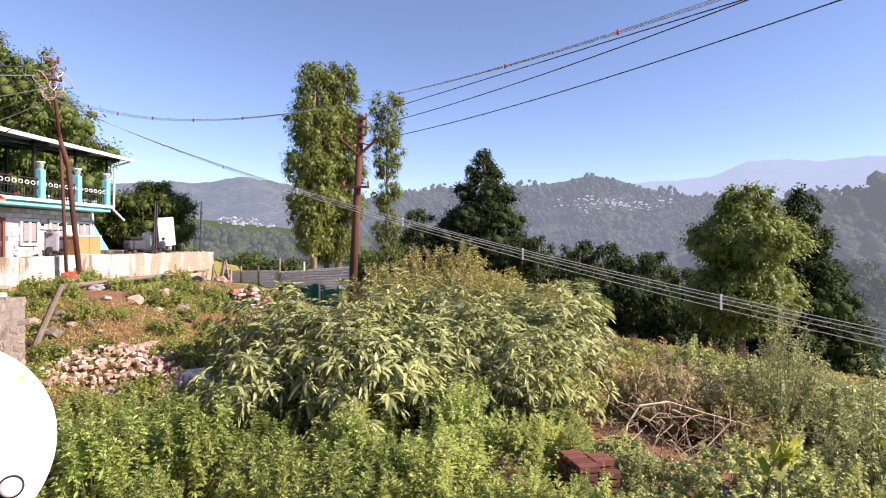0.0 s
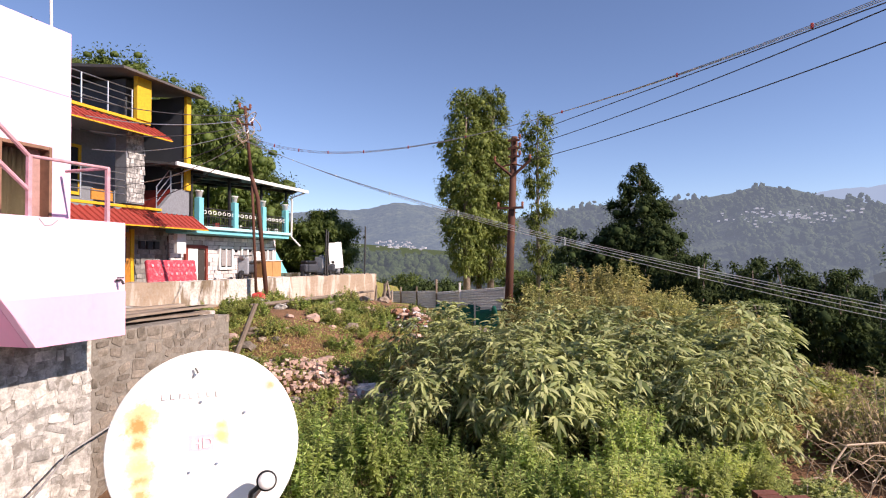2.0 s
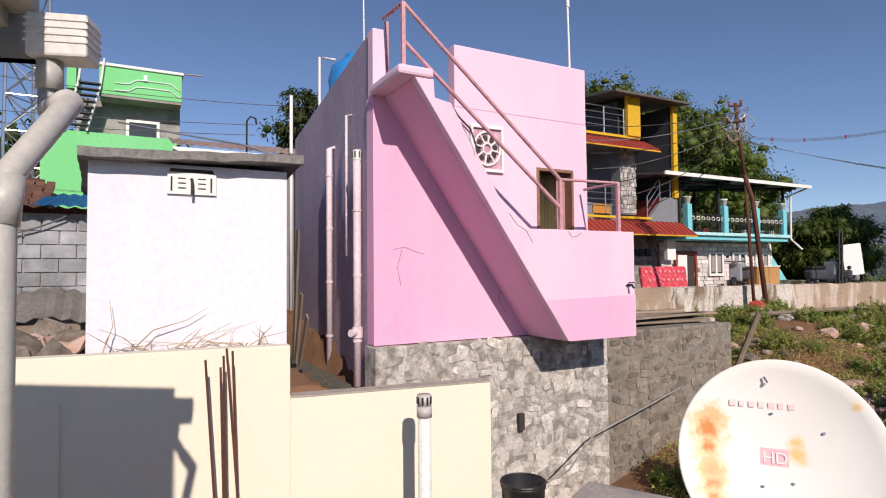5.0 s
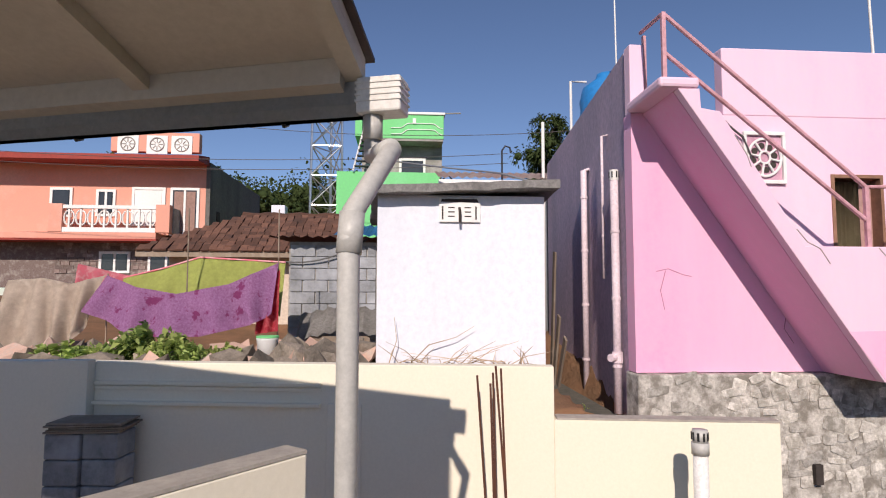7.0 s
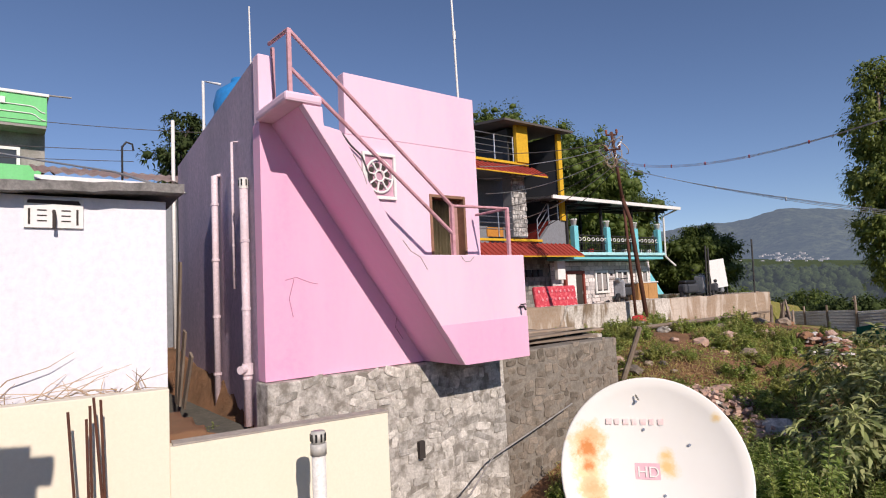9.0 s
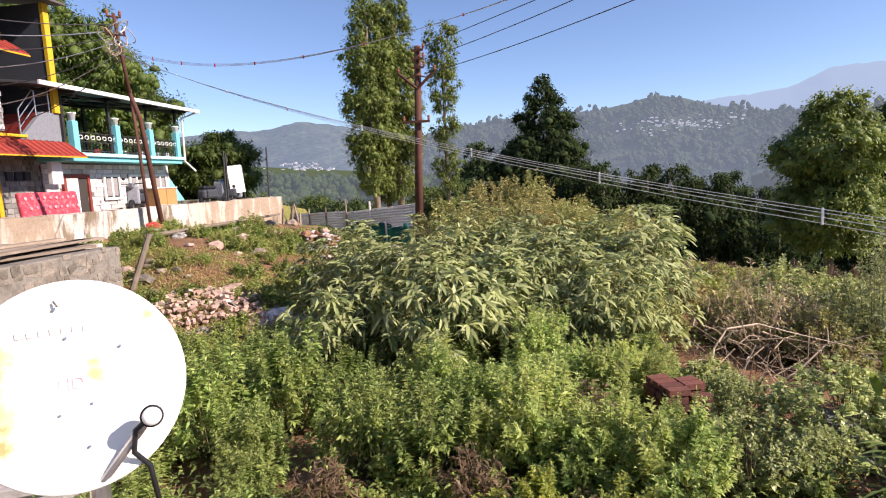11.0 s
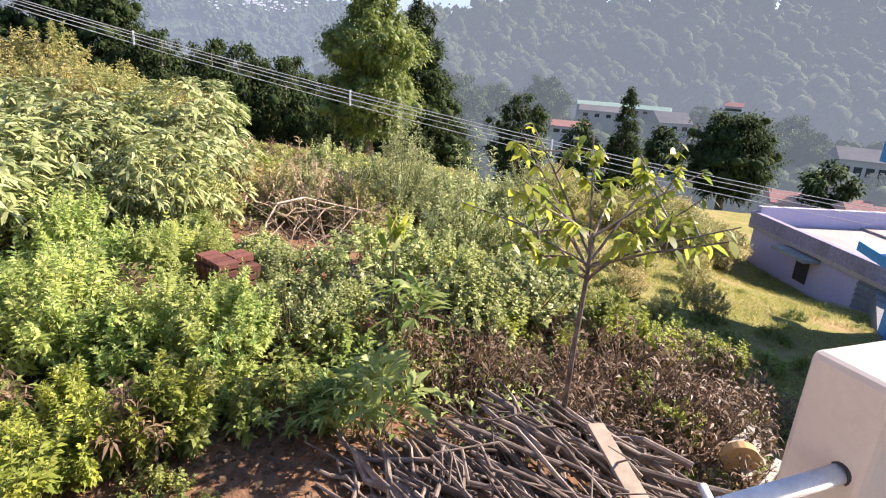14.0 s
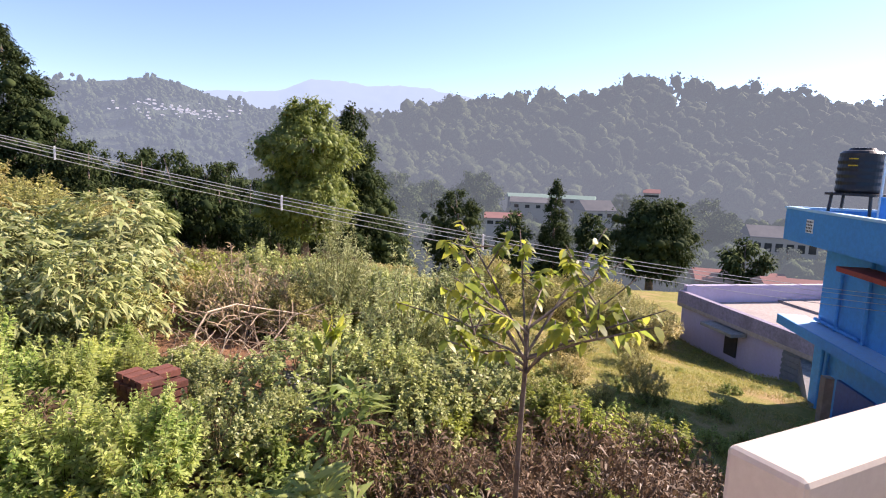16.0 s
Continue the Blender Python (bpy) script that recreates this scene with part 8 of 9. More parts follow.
# ---- the log pile and litter ----
def log_pile():
    p = Thing("log_pile", (2.9, 2.2, 1.0), "untidy pile of grey firewood branches", "firewood")
    r = random.Random(8)
    for k in range(270):
        x, y = 2.75 + r.uniform(-1.05, 1.1), 2.65 + r.uniform(-0.7, 0.65)
        gz = ground_z(x, y)
        top = 0.38 * max(0.1, 1 - ((x - 2.8) / 1.3) ** 2 - ((y - 2.6) / 1.0) ** 2)
        ln, rad = r.uniform(0.3, 0.75), r.uniform(0.007, 0.019)
        if k < 26:
            ln, rad = r.uniform(0.6, 1.0), r.uniform(0.018, 0.031)
        a = math.pi / 2 + r.gauss(0.12, 0.35)
        d = Vector((math.cos(a), math.sin(a), r.uniform(-0.12, 0.16))) * ln / 2
        c = Vector((x, y, gz + 0.03 + top * r.random()))
        bend = Vector((r.gauss(0, 0.045), r.gauss(0, 0.045), r.gauss(0, 0.03)))
        part("branch", tube([c - d, c - d * 0.3 + bend, c + d * 0.4 - bend * 0.6, c + d], [rad, rad * 0.95, rad * 0.85, rad * 0.7], 7), BARK, p)
    for k in range(10):
        x, y = 2.3 + r.uniform(-0.3, 1.0), 2.4 + r.uniform(-0.6, 0.5)
        c = Vector((x, y, ground_z(x, y) + 0.33))
        part("twig", tube([c, c + Vector((r.gauss(0, 0.1), r.gauss(0, 0.1), 0.12)), c + Vector((r.gauss(0, 0.2), r.gauss(0, 0.2), 0.16))], [0.009, 0.007, 0.004], 5), BARK, p)
    b = Thing("loose_plank", (3.2, 2.3, 1.3), "pale wooden plank on a log pile", "plank")
    part("plank", turned(box(-0.06, 0.06, -0.38, 0.38, -0.014, 0.014, 0.004), Matrix.Translation((3.16, 2.28, 1.36)) @ Matrix.Rotation(-0.39, 4, "Z") @ Matrix.Rotation(0.08, 4, "X")), mat("pale_plank", (0.40, 0.32, 0.24), (0.30, 0.24, 0.18), 0.85, big=6, bump=0.3), b)
    w = Thing("waste_pipe", (3.35, 1.7, 1.0), "white plastic pipe among firewood", "pipe")
    part("pipe", tube([(3.55, 1.95, 1.30), (3.15, 1.35, 1.25)], 0.03, 12), PVC_WHITE, w, smooth=True)
    s = Thing("sawn_round", (4.05, 1.95, 1.1), "sawn yellow-brown wooden disc on edge", "log")
    part("disc", tube([(4.26, 2.10, 1.13), (4.30, 2.15, 1.14)], 0.13, 20), mat("cut_wood", (0.50, 0.32, 0.13), (0.42, 0.26, 0.10), 0.8, big=8), s)
    for k in range(5):
        t = Thing("white_batten", (4.4, 1.9, 1.0), "short pale batten lying on litter", "batten", "battens")
        part("batten", turned(box(-0.28, 0.28, -0.03, 0.03, 0, 0.025, 0.003), Matrix.Translation((4.3 + 0.06 * k, 1.65 + 0.16 * k, ground_z(4.3, 1.8) + 0.08 + 0.03 * k)) @ Matrix.Rotation(0.3 + 0.25 * math.sin(k * 3), 4, "Z")), mat("pale_batten", (0.52, 0.46, 0.38), (0.4, 0.33, 0.26), 0.8), t)
    for k, (x, y, s, m) in enumerate(((1.2, 2.6, 0.09, RUBBISH), (1.05, 3.0, 0.08, PVC_WHITE), (0.1, 3.1, 0.12, RUBBISH), (-0.4, 3.2, 0.14, RUBBISH), (1.5, 2.7, 0.1, BRICK), (1.35, 2.5, 0.08, BRICK), (3.7, 1.5, 0.14, RUBBISH), (3.9, 1.6, 0.12, RUBBISH), (-3.0, 7.3, 0.2, RUBBISH), (-2.7, 7.0, 0.15, WHITE_TRIM), (-3.4, 9.6, 0.18, RUBBISH))):
        t = Thing("litter", (x, y, ground_z(x, y)), "scrap of pale rubbish on the soil" if m is not BRICK else "broken red brick on the soil", "litter", "litter")
        crumple((x, y, ground_z(x, y) + s * 0.3), (s, s * 0.8, s * 0.45), 40 + k, m, t, "scrap")
    for k, (x, y, a) in enumerate(((-0.9, 3.0, 0.3), (0.2, 2.9, 1.4), (-0.2, 3.5, 0.1))):
        t = Thing("old_board", (x, y, ground_z(x, y)), "rotten brown board lying in weeds", "board", "old boards")
        part("board", turned(box(-0.32, 0.32, -0.05, 0.05, 0, 0.03, 0.005), Matrix.Translation((x, y, ground_z(x, y) + 0.03)) @ Matrix.Rotation(a, 4, "Z")), WOOD, t)
    ro = Thing("buried_sheet", (3.1, 5.6, 0.9), "grey asbestos sheet half hidden in bushes", "sheet")
    bm = bmesh.new()
    rows = [[bm.verts.new((2.9 + 0.4 * j, 5.4 + 0.03 * k, 1.25 - 0.12 * j + 0.012 * math.sin(k * 1.57) + 0.01 * k)) for k in range(22)] for j in (0, 1)]
    for k in range(21):
        bm.faces.new((rows[0][k], rows[0][k + 1], rows[1][k + 1], rows[1][k]))
    bmesh.ops.solidify(bm, geom=bm.faces[:], thickness=0.01)
    part("sheet", bm, CONCRETE, ro)
    part("prop", box(2.95, 3.1, 5.6, 5.8, 0.4, 1.26), BRICK, ro)


log_pile()

# ---- dry brush, cracks and cables ----
def dry_brush():
    b = Thing("dry_brush", (-6.2, 0.6, 2.85), "dead thorny brush heaped against a white hut", "brush")
    r = random.Random(17)
    for k in range(46):
        p = Vector((-6.25 + r.gauss(0, 0.12), r.uniform(-0.3, 1.35), 2.95 + r.uniform(0, 0.12)))
        d = Vector((r.gauss(0, 0.12), r.gauss(0, 0.25), r.uniform(0.0, 0.22)))
        part("twig", tube([p, p + d * 0.6 + Vector((0, 0, 0.04)), p + d * 1.4], [0.006, 0.005, 0.002], 4), TWIG, b)
    part("long_twig", tube([(-6.35, 0.0, 3.0), (-6.38, 0.25, 3.25), (-6.4, 0.55, 3.33), (-6.4, 0.75, 3.45)], [0.007, 0.006, 0.004, 0.002], 5), TWIG, b)
    part("long_twig", tube([(-6.35, -0.2, 3.0), (-6.38, -0.1, 3.3), (-6.4, -0.13, 3.55)], [0.006, 0.004, 0.002], 5), TWIG, b)


dry_brush()
ck = Thing("wall_crack", (-5.9, 3.0, 3.9), "fine dark cracks in pink plaster", "crack")
DARK_PINK = mat("crack_shadow", (0.36, 0.14, 0.20), rough=0.95)
for pts in (((2.62, 4.05), (2.75, 4.08), (2.9, 4.02), (3.0, 4.0)), ((2.72, 4.06), (2.66, 3.85), (2.7, 3.65)), ((4.1, 3.3), (4.0, 3.45), (4.03, 3.6))):
    part("crack", tube([(-5.899, y, z) for y, z in pts], 0.0035, 4), DARK_PINK, ck)
ck2 = Thing("wall_crack", (-5.1, 3.9, 4.3), "chipped plaster line on a stair parapet", "crack")
for pts in (((3.62, 4.42), (3.72, 4.30), (3.84, 4.24), (3.93, 4.10)), ((4.42, 4.25), (4.48, 4.18), (4.56, 4.19), (4.62, 4.24)), ((3.05, 5.30), (3.16, 5.12), (3.2, 5.0))):
    part("crack", tube([(-5.099, y, z) for y, z in pts], 0.005, 4), CONCRETE, ck2)
wc = Thing("wall_cable", (-5.88, 3.6, 5.4), "dark cable looping down beside a vent", "cable")
part("cable", tube([(-5.87, 3.35, 5.75), (-5.86, 3.45, 5.62), (-5.86, 3.6, 5.5), (-5.86, 3.68, 5.3), (-5.87, 3.7, 5.05)], 0.012, 6), WIRE_DARK, wc, smooth=True)


# ---- a low house and post behind the hut ----
def low_house():
    h = Thing("tin_roofed_house", (-14, 1.4, 2.9), "low grey house with a faded pink tin roof", "house")
    part("wall", box(-16, -12.2, 0.75, 3.6, 2.6, 6.22), MID_GREY, h)
    bm = bmesh.new()
    rows = [[bm.verts.new((x, 0.7 + 0.045 * k, z + 0.02 * math.sin(k * 1.57))) for k in range(71)] for x, z in ((-11.9, 6.24), (-13.8, 6.75))]
    for k in range(70):
        bm.faces.new((rows[0][k], rows[0][k + 1], rows[1][k + 1], rows[1][k]))
    bmesh.ops.solidify(bm, geom=bm.faces[:], thickness=0.012)
    part("roof", bm, R_TIN, h, "corrugated faded pink tin roof")
    part("fascia", box(-12.0, -11.93, 0.7, 3.8, 6.12, 6.2), WHITE_TRIM, h)
    p = Thing("roof_pipe", (-12.05, 2.9, 6.0), "thin white pipe standing by a roof", "pipe")
    part("pipe", tube([(-12.05, 2.95, 2.8), (-12.05, 2.95, 7.5)], 0.035, 8), PVC_WHITE, p, smooth=True)
    p = Thing("roof_hook", (-11.9, 1.95, 6.2), "dark hooked conduit above a roof", "conduit")
    part("conduit", tube([(-12.0, 2.05, 6.2), (-12.0, 2.05, 6.85), (-12.0, 2.12, 6.95), (-12.0, 2.22, 6.92), (-12.0, 2.24, 6.8)], 0.02, 6), DARK_IRON, p)
    p = Thing("roof_cable", (-9, 0.8, 5.9), "pale cable sagging over roofs", "cable")
    part("cable", tube([(-11.9, -0.2, 6.55), (-11.5, 0.8, 6.35), (-9.8, 1.6, 5.9), (-8.2, 2.2, 5.35)], 0.018, 6), WIRE, p, smooth=True)


R_TIN = mat("faded_pink_tin", (0.48, 0.30, 0.27), (0.60, 0.50, 0.46), 0.7, big=2, lo=0.4, hi=0.65, bump=0.1)
low_house()
# Dark strip added over the brown soil to darken the alley.
ap = Thing("alley_floor", (-8.5, 2.0, 2.4), "dark strip added to darken the alley between two buildings", "path", kind="structure")
part("strip", box(-11.5, -6.4, 1.62, 2.37, 2.1, 2.47, 0.01), mat("alley_dark_strip", (0.13, 0.12, 0.10), (0.06, 0.065, 0.05), 0.9, big=2.5, bump=0.4), ap)

# ---- trees ----
def lump(seed, fine=2):
    bm = bmesh.new()
    bmesh.ops.create_icosphere(bm, subdivisions=fine, radius=1.0)
    for v in bm.verts:
        v.co *= 1 + 0.42 * noise.noise(v.co * 1.6 + Vector((seed, 0, 0))) + 0.34 * noise.noise(v.co * 4.2 + Vector((0, seed, 0)))
    vs = np.array([v.co[:] for v in bm.verts])
    fs = np.array([[v.index for v in f.verts] for f in bm.faces])
    bm.free()
    return vs, fs


SMALL_LUMPS = [lump(i * 2.9 + 1, 1) for i in range(9)]


def tree(name, bearing, dist, top, crown, leaf, label, seed, n=2600, size=0.3, aspect=0.4, base=None, group="", limbs=10, trunk=0.14, droop=0.5, up=0.0, lean=0.0):
    """A tree: tapered trunk, limbs to the clumps, and leaves gathered in clumps. crown(k, r): radius at a share of its height."""
    r = np.random.default_rng(seed)
    x, y = 0.3 + dist * math.sin(radians(bearing)), 0.2 + dist * math.cos(radians(bearing))
    gz = ground_z(x, y) if base is None else base
    t = Thing(name, (x, y, gz), label, "tree", group)
    h = top - gz
    ks = [k for k in np.linspace(0, 1, 200) if crown(k) > 0]
    weights = np.array([crown(k) for k in ks])
    per = 44
    m = int(n / 30)
    kk = r.choice(ks, m, p=weights / weights.sum())
    rad = np.array([crown(k) for k in kk])
    a = r.uniform(0, 2 * math.pi, m)
    q = np.sqrt(r.uniform(0.2, 1, m)) * rad * r.uniform(0.75, 1.08, m)
    c = np.column_stack([np.cos(a) * q, np.sin(a) * q, kk * h])
    cs = np.clip(rad * 0.24, size * 0.9, size * 2.6) * r.uniform(0.75, 1.25, m)
    out = unit(r.normal(0, 1, (m, per, 3)))
    pos = (c[:, None] + out * (cs[:, None, None] * r.uniform(0.4, 1.3, (m, per, 1)) * (1, 1, 0.8))).reshape(-1, 3)
    way = out.reshape(-1, 3) + unit(np.repeat(c, per, 0) * (1, 1, 0)) * 0.4 + np.array((0, 0, up + 0.2)) + r.normal(0, 0.35, (m * per, 3))
    v, f = leaves(pos, way, size * 0.85 * r.uniform(0.6, 1.4, m * per), size * aspect * 1.2, droop)
    o = new("crown", quads("crown", v, f, leaf))
    o.parent = t.ob
    tv, tf, off = [], [], 0
    for i in range(m):
        lv, lf = SMALL_LUMPS[i % 9]
        tv.append(lv[:, [1, 0, 2] if i % 2 else [0, 1, 2]] * (cs[i] * 0.52, cs[i] * 0.52, cs[i] * 0.42) + c[i])
        tf.append(lf + off)
        off += len(lv)
    o = new("inner_crown", quads("inner_crown", np.concatenate(tv), np.concatenate(tf), leaf))
    o.parent = t.ob
    bx = Vector((x, y, gz))
    wob = Vector((float(r.normal(0, 0.02)) * h, float(r.normal(0, 0.02)) * h, 0))
    part("trunk", tube([bx - Vector((0, 0, 0.4)), bx + wob * 0.5 + Vector((0, 0, h * 0.35)), bx + wob + Vector((0, 0, h * 0.7)), bx + Vector((0, 0, h * 0.97))], [trunk * 1.3, trunk, trunk * 0.6, trunk * 0.15], 8), BARK, t, smooth=True)
    for i in r.choice(m, min(limbs, m), replace=False):
        e = bx + Vector([float(q) for q in c[i]])
        s = bx + wob * 0.7 + Vector((0, 0, max(0.12 * h, float(c[i][2] - 0.5 * rad[i]) - 0.06 * h)))
        part("limb", tube([s, s.lerp(e, 0.5) + Vector((0, 0, 0.03 * h)), e], [trunk * 0.4, trunk * 0.26, trunk * 0.1], 5), BARK, t)
    return t


def column(w, lo=0.15, pinch=0.0):
    return lambda k: 0 if k < lo else w * (0.35 + 0.65 * math.sin(min(1, (k - lo) / (1 - lo) * 1.02) * math.pi) ** 0.5) * (1 - pinch * abs(math.sin(k * 17)))


def cone(w, lo=0.03):
    return lambda k: 0 if k < lo else w * (1 - k) ** 0.75 * (0.75 + 0.35 * abs(math.sin(k * 23))) + 0.05


def dome(w, lo=0.25):
    return lambda k: 0 if k < lo else w * math.sqrt(max(0.0, 1 - ((k - 0.55) / 0.52) ** 2)) * (0.85 + 0.2 * math.sin(k * 19))


TALL = "tall trees beyond the fence"
tree("tall_tree", -14.6, 31, 12.9, column(1.75, 0.16, 0.25), L_TREE_PALE, "tall slender leafy tree with drooping sprays", 1, 13000, 0.19, 0.32, group=TALL, trunk=0.16)
tree("tall_tree", -12.3, 32, 13.3, column(1.75, 0.16, 0.25), L_TREE_PALE, "tall slender leafy tree with drooping sprays", 2, 13000, 0.19, 0.32, group=TALL, trunk=0.16)
tree("tall_tree", -13.4, 33, 12.4, column(1.6, 0.14, 0.2), L_TREE, "tall slender leafy tree with drooping sprays", 12, 8000, 0.19, 0.32, group=TALL, trunk=0.14)
tree("tall_tree", -7.6, 34, 12.4, lambda k: 0 if k < 0.2 else (0.95 if k > 0.72 else 0.55 + 0.35 * abs(math.sin(k * 21))), L_TREE_PALE, "thin sparse tree with a bare lower stem", 3, 6000, 0.18, 0.32, group=TALL, trunk=0.11)
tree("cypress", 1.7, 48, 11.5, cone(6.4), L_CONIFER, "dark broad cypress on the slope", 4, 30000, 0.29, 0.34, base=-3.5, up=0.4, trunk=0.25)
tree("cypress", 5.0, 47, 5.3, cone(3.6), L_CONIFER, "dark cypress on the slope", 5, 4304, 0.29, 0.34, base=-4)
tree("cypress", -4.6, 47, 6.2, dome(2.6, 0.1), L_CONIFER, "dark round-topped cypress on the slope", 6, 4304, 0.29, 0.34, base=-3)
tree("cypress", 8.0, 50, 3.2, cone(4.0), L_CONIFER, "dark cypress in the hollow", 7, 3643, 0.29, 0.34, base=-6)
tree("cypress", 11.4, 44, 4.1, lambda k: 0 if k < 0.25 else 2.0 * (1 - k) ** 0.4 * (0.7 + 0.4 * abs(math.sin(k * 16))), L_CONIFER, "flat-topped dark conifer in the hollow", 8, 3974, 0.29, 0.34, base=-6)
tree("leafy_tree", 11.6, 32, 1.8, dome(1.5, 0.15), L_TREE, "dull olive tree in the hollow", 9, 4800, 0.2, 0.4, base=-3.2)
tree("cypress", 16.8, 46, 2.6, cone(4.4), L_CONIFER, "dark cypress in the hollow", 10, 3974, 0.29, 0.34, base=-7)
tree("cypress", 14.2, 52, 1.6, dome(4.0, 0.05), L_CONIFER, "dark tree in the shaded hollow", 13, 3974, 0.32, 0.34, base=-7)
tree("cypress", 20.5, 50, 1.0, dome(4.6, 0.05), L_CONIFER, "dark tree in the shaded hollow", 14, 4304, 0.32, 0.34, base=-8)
tree("leafy_tree", 25.3, 22, 5.65, dome(1.95, 0.22), L_TREE_PALE, "full rounded leafy tree, bright in the sun", 15, 17000, 0.13, 0.4, trunk=0.13, limbs=16)
tree("cypress", 29.6, 27, 6.25, cone(2.8), L_CONIFER, "tall dark ragged conifer", 16, 16000, 0.21, 0.34, base=-2.6, up=0.3)
tree("cypress", 31.6, 30, 3.0, cone(2.6), L_CONIFER, "dark ragged conifer on the slope", 17, 9000, 0.21, 0.34, base=-3.5)
tree("cypress", 49.2, 60, 2.4, cone(2.8), L_CONIFER, "pointed dark cypress in the valley", 18, 11000, 0.29, 0.34, base=-9, up=0.6)
tree("cedar", 58.3, 40, 1.75, lambda k: 0 if k < 0.12 else 2.5 * (0.55 + 0.45 * math.sin(k * 3.0)) * (0.6 + 0.5 * abs(math.sin(k * 14))), L_CONIFER, "layered black-green cedar on the slope", 19, 13000, 0.24, 0.34, base=-3.6, trunk=0.2)
tree("leafy_tree", 39.5, 45, 1.6, dome(2.6, 0.05), L_CONIFER, "dark dense tree in the valley", 20, 4967, 0.26, 0.34, base=-5.5)
tree("leafy_tree", 45, 60, -1.2, dome(2.2, 0.05), L_DARK, "dark tree in the valley", 21, 1400, 0.5, 0.4, base=-8)
tree("leafy_tree", 53.0, 72, -2.0, dome(3.0, 0.05), L_DARK, "dark tree in the valley", 22, 1600, 0.6, 0.4, base=-10)
tree("leafy_tree", 66.0, 62, -2.6, dome(2.4, 0.05), L_DARK, "dark tree in the valley", 23, 1400, 0.55, 0.4, base=-9)
for i, (b, d, e, w) in enumerate(((62.4, 125, -2.6, 6.0), (60.6, 118, -3.4, 4.6), (64.2, 122, -3.6, 4.5), (41.4, 135, -0.9, 6.5), (37.0, 128, -1.8, 5.5), (55.4, 150, -2.4, 4.5), (66.4, 84, -6.6, 3.6), (69.2, 88, -6.2, 3.4), (50.6, 108, -5.4, 3.0), (46.5, 112, -5.6, 2.6), (59.5, 92, -6.6, 2.8), (72.5, 95, -6.2, 3.4), (33.5, 120, -1.2, 6.0))):
    tree("leafy_tree", b, d, 3.8 + d * math.tan(radians(e)), dome(w, 0.05), L_VALLEY, "round grey-green tree in the hazy valley", 130 + i, 5200, w * 0.085, 0.6, base=-14.5, group="round valley trees", limbs=3)
STREET = "trees behind the houses"
for i, (b, d, z, w) in enumerate(((-46.5, 33, 14.0, 4.4), (-42, 35, 13.6, 4.2), (-38.4, 34, 12.4, 3.6), (-35.6, 36, 9.8, 3.2), (-28.6, 36, 6.8, 2.2), (-30.2, 40, 5.6, 2.4), (-53, 34, 15.2, 2.4), (-76.3, 22, 10.6, 1.25), (-75.2, 22.5, 10.2, 1.0))):
    tree("leafy_tree", b, d, z, dome(w, 0.12), L_TREE if i < 7 else L_DARK, "leafy green tree behind houses", 40 + i, 13000 if i < 7 else 3200, 0.21 if i < 7 else 0.18, 0.34, base=2.5 if i < 7 else 5.0, group=STREET)
for i, (b, d, z, w) in enumerate(((-6.5, 40, 3.4, 2.2), (-9.5, 42, 3.0, 2.4), (-17.5, 40, 2.6, 2.6), (-20.5, 44, 2.7, 2.6), (-23.5, 42, 2.4, 2.4), (-26, 46, 3.2, 2.4), (-1.0, 38, 2.8, 1.8))):
    tree("leafy_tree", b, d, z, dome(w, 0.05), L_TREE if i % 2 else L_DARK, "low leafy tree beyond the fence", 60 + i, 3200, 0.25, 0.4, base=ground_z(d * math.sin(radians(b)), d * math.cos(radians(b))) - 1.0, group="low trees beyond the fence")


# Dark leaf colours stand in for the shade that fills this hollow.
rh = random.Random(77)
for i in range(18):
    b, d = 3.5 + i * 1.15 + rh.uniform(-0.5, 0.5), rh.uniform(38, 56)
    el = np.interp(b, (3, 8, 13, 18, 24), (0.2, -0.6, -0.8, -1.8, -2.6)) + rh.uniform(-0.6, 1.0)
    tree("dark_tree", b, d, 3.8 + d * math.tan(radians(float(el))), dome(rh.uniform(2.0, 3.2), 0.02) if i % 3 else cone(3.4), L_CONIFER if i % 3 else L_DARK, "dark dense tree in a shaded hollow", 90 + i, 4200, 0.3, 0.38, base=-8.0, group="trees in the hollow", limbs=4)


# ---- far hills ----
# Each hill carries its haze as emission in its own material.
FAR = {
    "right": painted_haze_mat("wooded_ridge_in_haze", (0.035, 0.05, 0.03), (0.06, 0.075, 0.04), (0.38, 0.46, 0.57), 0.22, 0.02, 0.5),
    "town": painted_haze_mat("wooded_hill_in_haze", (0.04, 0.06, 0.035), (0.09, 0.11, 0.055), (0.40, 0.50, 0.66), 0.24, 0.012, 0.25),
    "left": painted_haze_mat("far_hill_in_haze", (0.03, 0.05, 0.03), (0.17, 0.19, 0.10), (0.36, 0.47, 0.66), 0.33, 0.007, 0.05),
    "far": painted_haze_mat("distant_mountain_in_haze", (0.06, 0.08, 0.07), (0.08, 0.10, 0.09), (0.36, 0.48, 0.68), 0.66, 0.003),
}


